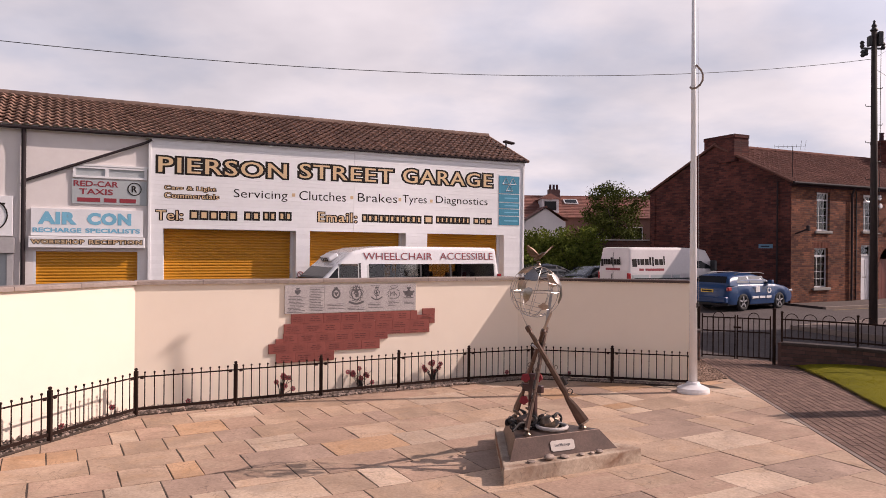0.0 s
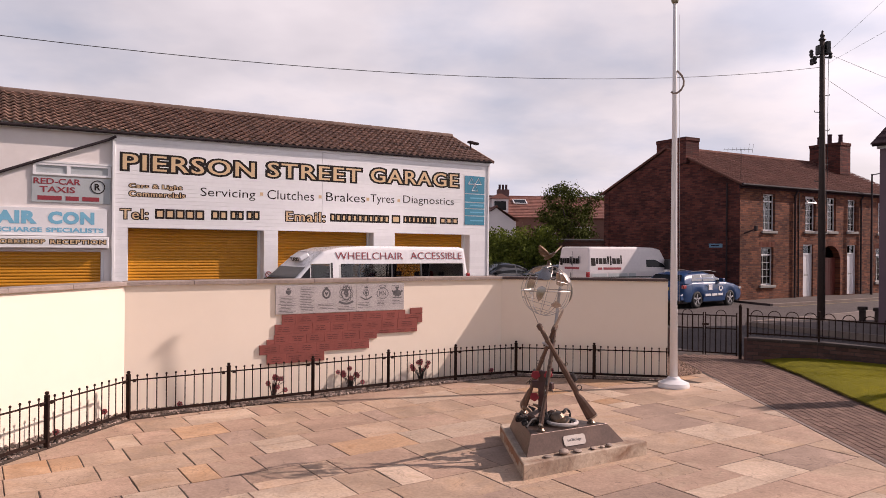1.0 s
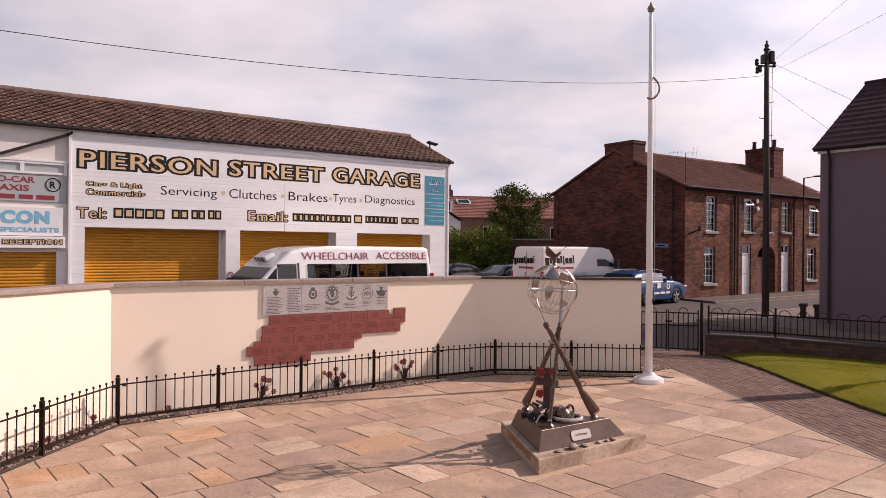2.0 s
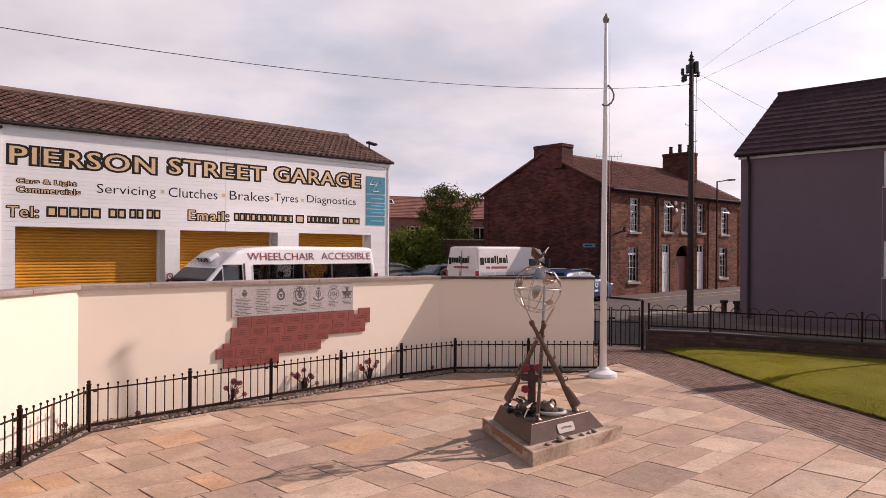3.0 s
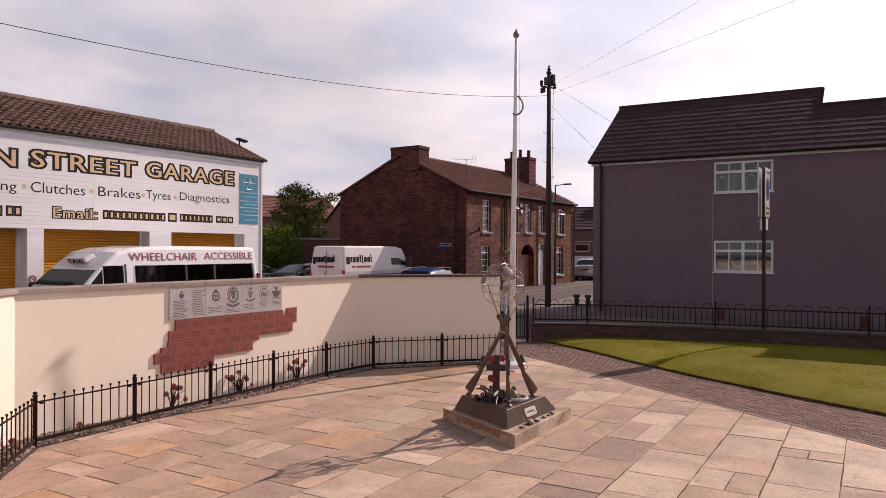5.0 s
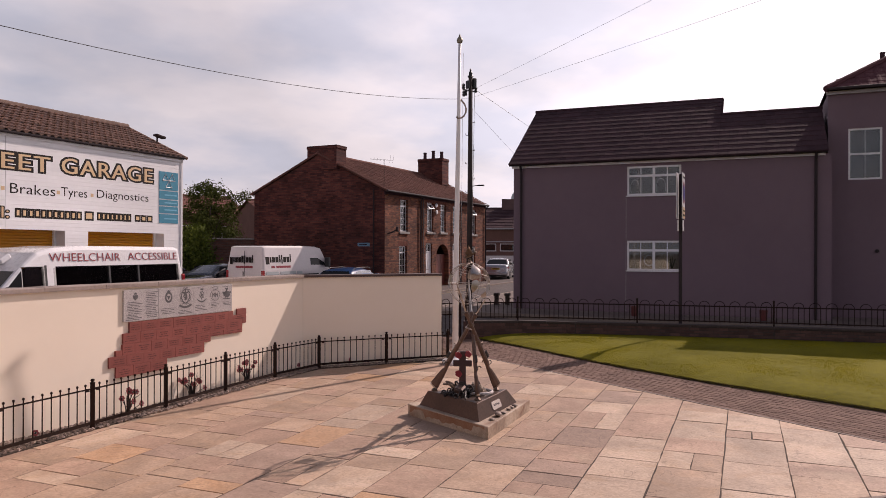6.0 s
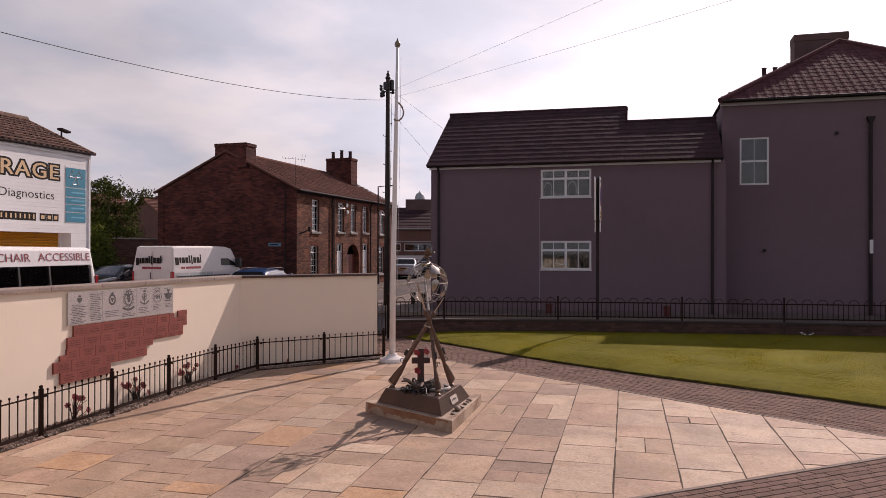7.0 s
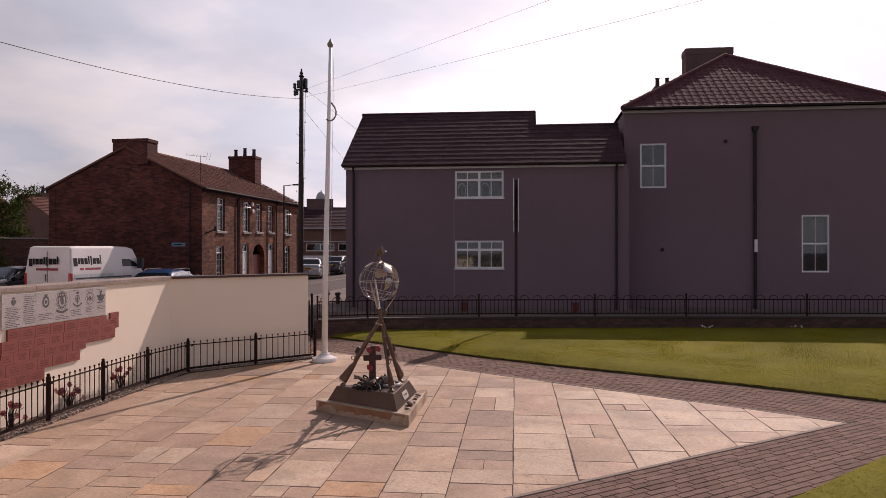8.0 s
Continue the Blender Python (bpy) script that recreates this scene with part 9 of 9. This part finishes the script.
tree(8.2, 35.6, rise(35), 5.0, [(-0.2, 0, 4.25, 0.75), (0.5, 0.1, 4.1, 0.68), (-0.75, 0.1, 3.6, 0.6), (0.65, -0.1, 3.2, 0.75), (-0.1, 0, 3.3, 0.9), (-0.6, 0.1, 2.7, 0.75), (0.4, -0.2, 2.4, 0.9), (-0.25, 0.1, 4.85, 0.42), (0.35, 0, 4.7, 0.4), (1.45, 0.1, 4.3, 0.36), (1.85, 0, 4.55, 0.26), (1.2, 0.1, 3.9, 0.34), (-0.8, -0.1, 4.3, 0.3)], 5, "leafy green tree with gaps in its crown behind the yard")
hg = root("ivy_hedge", pose(5.15, 32.7, rise(32)), label="dense dark green ivy hedge beside the garage", category="hedge")
bmh = bmesh.new()
for k in range(14):
    tube([(random.uniform(-1.8, 1.6), random.uniform(-0.4, 0.6), -0.1), (random.uniform(-1.8, 1.6), random.uniform(-0.4, 0.6), 2.0)], 0.03, 5, bmh, r2=0.01)
part("stems", bmh, M_BARK, hg)
leaf_cloud("foliage", hg, [(-1.5, 0.4, 1.85, 0.8), (-0.7, 0.2, 2.1, 0.85), (0.2, 0.2, 1.9, 0.8), (1.0, 0.1, 1.65, 0.7), (1.7, 0, 1.4, 0.5), (-1.2, 0, 1.5, 1.0), (0, 0, 1.5, 1.0), (1.1, 0, 1.2, 0.8), (-2.2, 0.6, 1.8, 0.9), (-0.3, 0.1, 0.7, 0.9), (-1.6, 0.2, 0.7, 0.9), (1.0, 0.1, 0.5, 0.7), (0.5, 0.2, 2.4, 0.65), (1.15, 0.2, 2.45, 0.65), (1.7, 0.2, 2.3, 0.5), (1.75, 0.1, 1.7, 0.5)], 24000, 0.075, M_IVY, 9)

yw = root("yard_wall", along((3.2, 33.9), (9.6, 33.5), rise(33) - 0.05), label="brick yard wall with a pale coping", category="wall", kind="structure")
part("wall_body", box(0, 6.4, 0, 0.23, 0, 2.42), brickwork("yard_brick", (0.998, -0.062), (0.17, 0.075, 0.055), (0.10, 0.048, 0.04), (0.12, 0.10, 0.09)), yw)
part("coping", box(0, 6.4, -0.04, 0.27, 2.42, 2.48, 0.01), M_KERB, yw)


def far_house(x, y, ang, L, W, eave, ridge, label, wall_mat, roof_mat, chimneys=(), wins=(), dormer=None, rooflight=None, z=0.0):
    h = root("far_house", pose(x, y, z, 0, 0, ang), label=label, category="house", group="houses in the distance")
    holes = [(a, b, c, d) for a, b, c, d in wins]
    part("wall", holed_wall(0, L, 0, eave, 0, 0.3, holes), wall_mat, h)
    part("gable_wall", box(0, 0.3, 0.302, W, 0, eave), wall_mat, h)
    part("gable_wall", box(L - 0.3, L, 0.302, W, 0, eave), wall_mat, h)
    for x0 in (0.0, L - 0.3):
        bm = bmesh.new()
        prof = [(0.1, eave - 0.003), (W / 2, ridge - 0.1), (W, eave - 0.003)]
        a = [bm.verts.new((x0 + 0.003, q, zz)) for q, zz in prof]
        b = [bm.verts.new((x0 + 0.297, q, zz)) for q, zz in prof]
        bm.faces.new(a), bm.faces.new(b)
        for i in range(3):
            bm.faces.new((a[i], a[(i + 1) % 3], b[(i + 1) % 3], b[i]))
        part("gable_top", bm, wall_mat, h)
    part("back_wall", box(0.302, L - 0.302, W - 0.3, W, 0, eave), wall_mat, h)
    bm = bmesh.new()
    n, k = 14, int(L / 0.6)
    for c in range(n):
        ya, za = -0.2 + (W / 2 + 0.2) * c / n, eave + (ridge - eave) * c / n
        yb, zb = -0.2 + (W / 2 + 0.2) * (c + 1) / n, eave + (ridge - eave) * (c + 1) / n
        for i in range(k):
            xa, xb = -0.2 + (L + 0.4) * i / k, -0.2 + (L + 0.4) * (i + 0.97) / k
            v = [bm.verts.new(p) for p in ((xa, ya, za + 0.05), (xb, ya, za + 0.05), (xb, yb, zb + 0.01), (xa, yb, zb + 0.01), (xa, ya, za), (xb, ya, za))]
            bm.faces.new(v[:4]), bm.faces.new((v[4], v[5], v[1], v[0]))
    bm.faces.new([bm.verts.new(p) for p in ((-0.2, -0.2, eave - 0.02), (L + 0.2, -0.2, eave - 0.02), (L + 0.2, W / 2, ridge), (-0.2, W / 2, ridge))])
    bm.faces.new([bm.verts.new(p) for p in ((-0.2, W + 0.2, eave - 0.02), (L + 0.2, W + 0.2, eave - 0.02), (L + 0.2, W / 2, ridge), (-0.2, W / 2, ridge))])
    rf = part("roof", bm, roof_mat, h)
    part("ridge", tube([(-0.2, W / 2, ridge), (L + 0.2, W / 2, ridge)], 0.1, 6), roof_mat, rf)
    for cx, hh in chimneys:
        s = part("chimney", box(cx - 0.5, cx + 0.5, W / 2 - 0.35, W / 2 + 0.35, ridge - 0.6, ridge + hh), M_CHIM, rf, "dark chimney stack")
        for q in (-0.3, 0, 0.3):
            part("pot", lathe([(0.11, 0), (0.1, 0.4), (0.12, 0.45), (0.07, 0.45)], 8, at=(cx + q, W / 2, ridge + hh)), M_SLATE, s)
    for a, b, c, d in wins:
        w = part("window", holed_wall(a + 0.002, b - 0.002, c + 0.002, d - 0.002, 0.05, 0.12, [(a + 0.07, (a + b) / 2 - 0.03, c + 0.07, d - 0.07), ((a + b) / 2 + 0.03, b - 0.07, c + 0.07, d - 0.07)]), M_UPVC, h)
        part("pane", box(a + 0.05, b - 0.05, 0.09, 0.096, c + 0.05, d - 0.05), M_GLASS, w)
        part("room", box(a, b, 0.34, 0.36, c, d), M_ROOM, w)
    if dormer:
        dx, dz = dormer
        d = part("dormer", box(dx - 0.7, dx + 0.7, 0.6, 3.0, dz, dz + 1.15), M_UPVC, rf, "white dormer window")
        part("dormer_pane", box(dx - 0.5, dx + 0.5, 0.585, 0.598, dz + 0.2, dz + 0.95), M_VANGLASS, d)
        part("dormer_roof", prism([(dx - 0.9, 0.4), (dx + 0.9, 0.4), (dx + 0.9, 3.4), (dx - 0.9, 3.4)], dz + 1.15, dz + 1.6, top=[(dx - 0.1, 0.7), (dx + 0.1, 0.7), (dx + 0.1, 3.4), (dx - 0.1, 3.4)]), roof_mat, d)
    if rooflight:
        rx, k = rooflight
        yy, zz = -0.2 + (W / 2 + 0.2) * k, eave + (ridge - eave) * k
        part("rooflight", box(-0.6, 0.6, -0.45, 0.45, 0.06, 0.14, 0.01), M_UPVC, rf, m=pose(rx, yy, zz, math.degrees(math.atan2(ridge - eave, W / 2 + 0.2)), 0, 0))
        part("rooflight_pane", box(-0.5, 0.5, -0.36, 0.36, 0.142, 0.15), M_VANGLASS, rf, m=pose(rx, yy, zz, math.degrees(math.atan2(ridge - eave, W / 2 + 0.2)), 0, 0))
    return h


FZ = rise(60)
M_FARBRICK = mat("far_brick", (0.20, 0.10, 0.075), (0.14, 0.07, 0.055), 0.9, 3, 0.2, 20)
far_house(6.2, 60.0, 2, 15.0, 8.0, 4.3, 6.35, "distant brick houses with red tiled roofs and a dormer", M_FARBRICK, M_RED_TILE, chimneys=((3.65, 0.6),), wins=((6.0, 7.4, 2.2, 3.6), (9.0, 10.4, 2.2, 3.6), (12.0, 13.4, 2.2, 3.6)), dormer=(2.75, 4.75), rooflight=(4.9, 0.70), z=FZ)
far_house(9.45, 56.2, 92, 3.6, 3.1, 3.85, 4.95, "distant pale rendered house end with a small gable", M_STUCCO, M_RED_TILE, z=FZ)
far_house(17.5, 48.5, -3, 16.0, 8.0, 3.7, 5.35, "distant house with brown roof and pale window band", M_FARBRICK, M_HOUSE_TILES, chimneys=((1.5, 0.2),), wins=((1.0, 3.6, 1.9, 3.2), (5.5, 7.0, 1.9, 3.2)), z=rise(48))
end_house = far_house(29.3, 51.5, 313, 24.0, 9.0, 3.5, 5.45, "long dark brick building with a small domed roof turret", M_FARBRICK, M_SLATE, wins=tuple((a, a + 2.3, 1.65, 2.30) for a in (2.0, 4.6, 7.2, 9.8, 12.4, 15.0, 17.6)), z=rise(40))
part("gutter", tube([(-0.2, -0.25, 3.50), (24.2, -0.25, 3.50)], 0.05, 6), M_FASCIA, end_house, "pale gutter")
part("fascia_strip", box(1.0, 23.0, -0.06, -0.004, 2.40, 2.50), M_FASCIA, end_house, "pale strip over the windows")
part("plinth_band", box(1.0, 23.0, -0.03, -0.004, 0.05, 1.30), M_STUCCO, end_house, "pale rendered band below the windows")
turret = part("turret", box(9.7, 12.0, 4.1, 4.9, 5.0, 6.25, 0.03), M_CHIM, end_house, "dark brick roof turret")
part("dome", lathe([(0.45, 6.25), (0.44, 6.45), (0.36, 6.68), (0.20, 6.84), (0.05, 6.92), (0.03, 7.05), (0, 7.06)], 16, at=(10.95, 4.5, 0)), M_SIGN_GREY, turret, "small grey dome")


# ---- street furniture ----
M_REDTUB = mat("red_tub", (0.13, 0.022, 0.02), (0.09, 0.018, 0.016), 0.5, 6)

def street_lamp(x, y, H):
    s = root("street_lamp", pose(x, y, rise(y) + 0.05), label="slim dark street lamp before the terrace", category="street lamp")
    part("column", tube([(0, 0, -0.05), (0, 0, 1.2), (0, 0, H)], 0.06, 10, r2=0.035), M_PIPE, s)
    part("arm", tube([(0, 0, H - 0.03), (0.25, -0.4, H + 0.02)], 0.022, 8), M_PIPE, s)
    part("head", box(-0.07, 0.07, -0.2, 0.2, -0.03, 0.04, 0.015), M_PIPE, s, m=pose(0.36, -0.6, H + 0.02, 0, 0, 32))


street_lamp(21.2, 31.2, 5.45)
for x, y in ((13.62, 20.8), (13.9, 20.5)):
    b = root("bollard", pose(x, y, rise(y) + 0.08), label="short dark timber bollard at the pavement edge", category="bollard", group="bollards at the corner")
    part("shaft", box(-0.085, 0.085, -0.07, 0.07, -0.05, 0.36, 0.012), M_WOODPOLE, b, m=pose(0, 0, 0, 0, 0, 35))
    part("cap", box(-0.16, 0.16, -0.09, 0.09, 0.362, 0.47, 0.015), M_WOODPOLE, b, m=pose(0, 0, 0, 0, 0, 35))
for x, y in ((14.15, 14.9), (16.0, 11.6)):
    b = root("red_tub", pose(x, y, rise(y) + 0.09), label="small red plant tub against the grey wall", category="plant tub", group="tubs by the grey wall")
    part("tub", lathe([(0.10, 0.09), (0.12, 0.36), (0.13, 0.37), (0.13, 0.41), (0.105, 0.41), (0.10, 0.36)], 14), M_REDTUB, b)
    part("foot", lathe([(0.17, 0.0), (0.17, 0.05), (0.12, 0.088), (0.0, 0.089)], 14), M_TRIM, b)
    part("soil", lathe([(0, 0.37), (0.104, 0.37)], 12), M_SOIL, b)



# ---- small white flowers in the grass by the low wall ----
def daisies(x, y, n, seed):
    rnd = random.Random(seed)
    d = root("daisies", pose(x, y, 0.17), label="small tuft of white daisies in the lawn", category="flowers", group="daisies in the lawn")
    M = M_UPVC
    for k in range(n):
        a, r = rnd.uniform(0, 6.28), rnd.uniform(0.0, 0.16)
        c = Vector((r * math.cos(a) * 0.7, r * math.sin(a) * 1.3, rnd.uniform(0.05, 0.11)))
        st = part("stem", tube([(c.x * 0.8, c.y * 0.8, 0), c], 0.003, 4), M_LEAF, d)
        bm = bmesh.new()
        lathe([(0.0, 0.004), (0.007, 0.003), (0.017, 0.005), (0.018, 0.003), (0.0, 0.0)], 8, bm)
        part("flower", bm, M, st, m=Matrix.Translation(c) @ pose(0, 0, 0, rnd.uniform(-40, 40), rnd.uniform(-60, -10), 0))


daisies(13.0, 6.53, 11, 41)
daisies(14.5, 4.62, 7, 42)
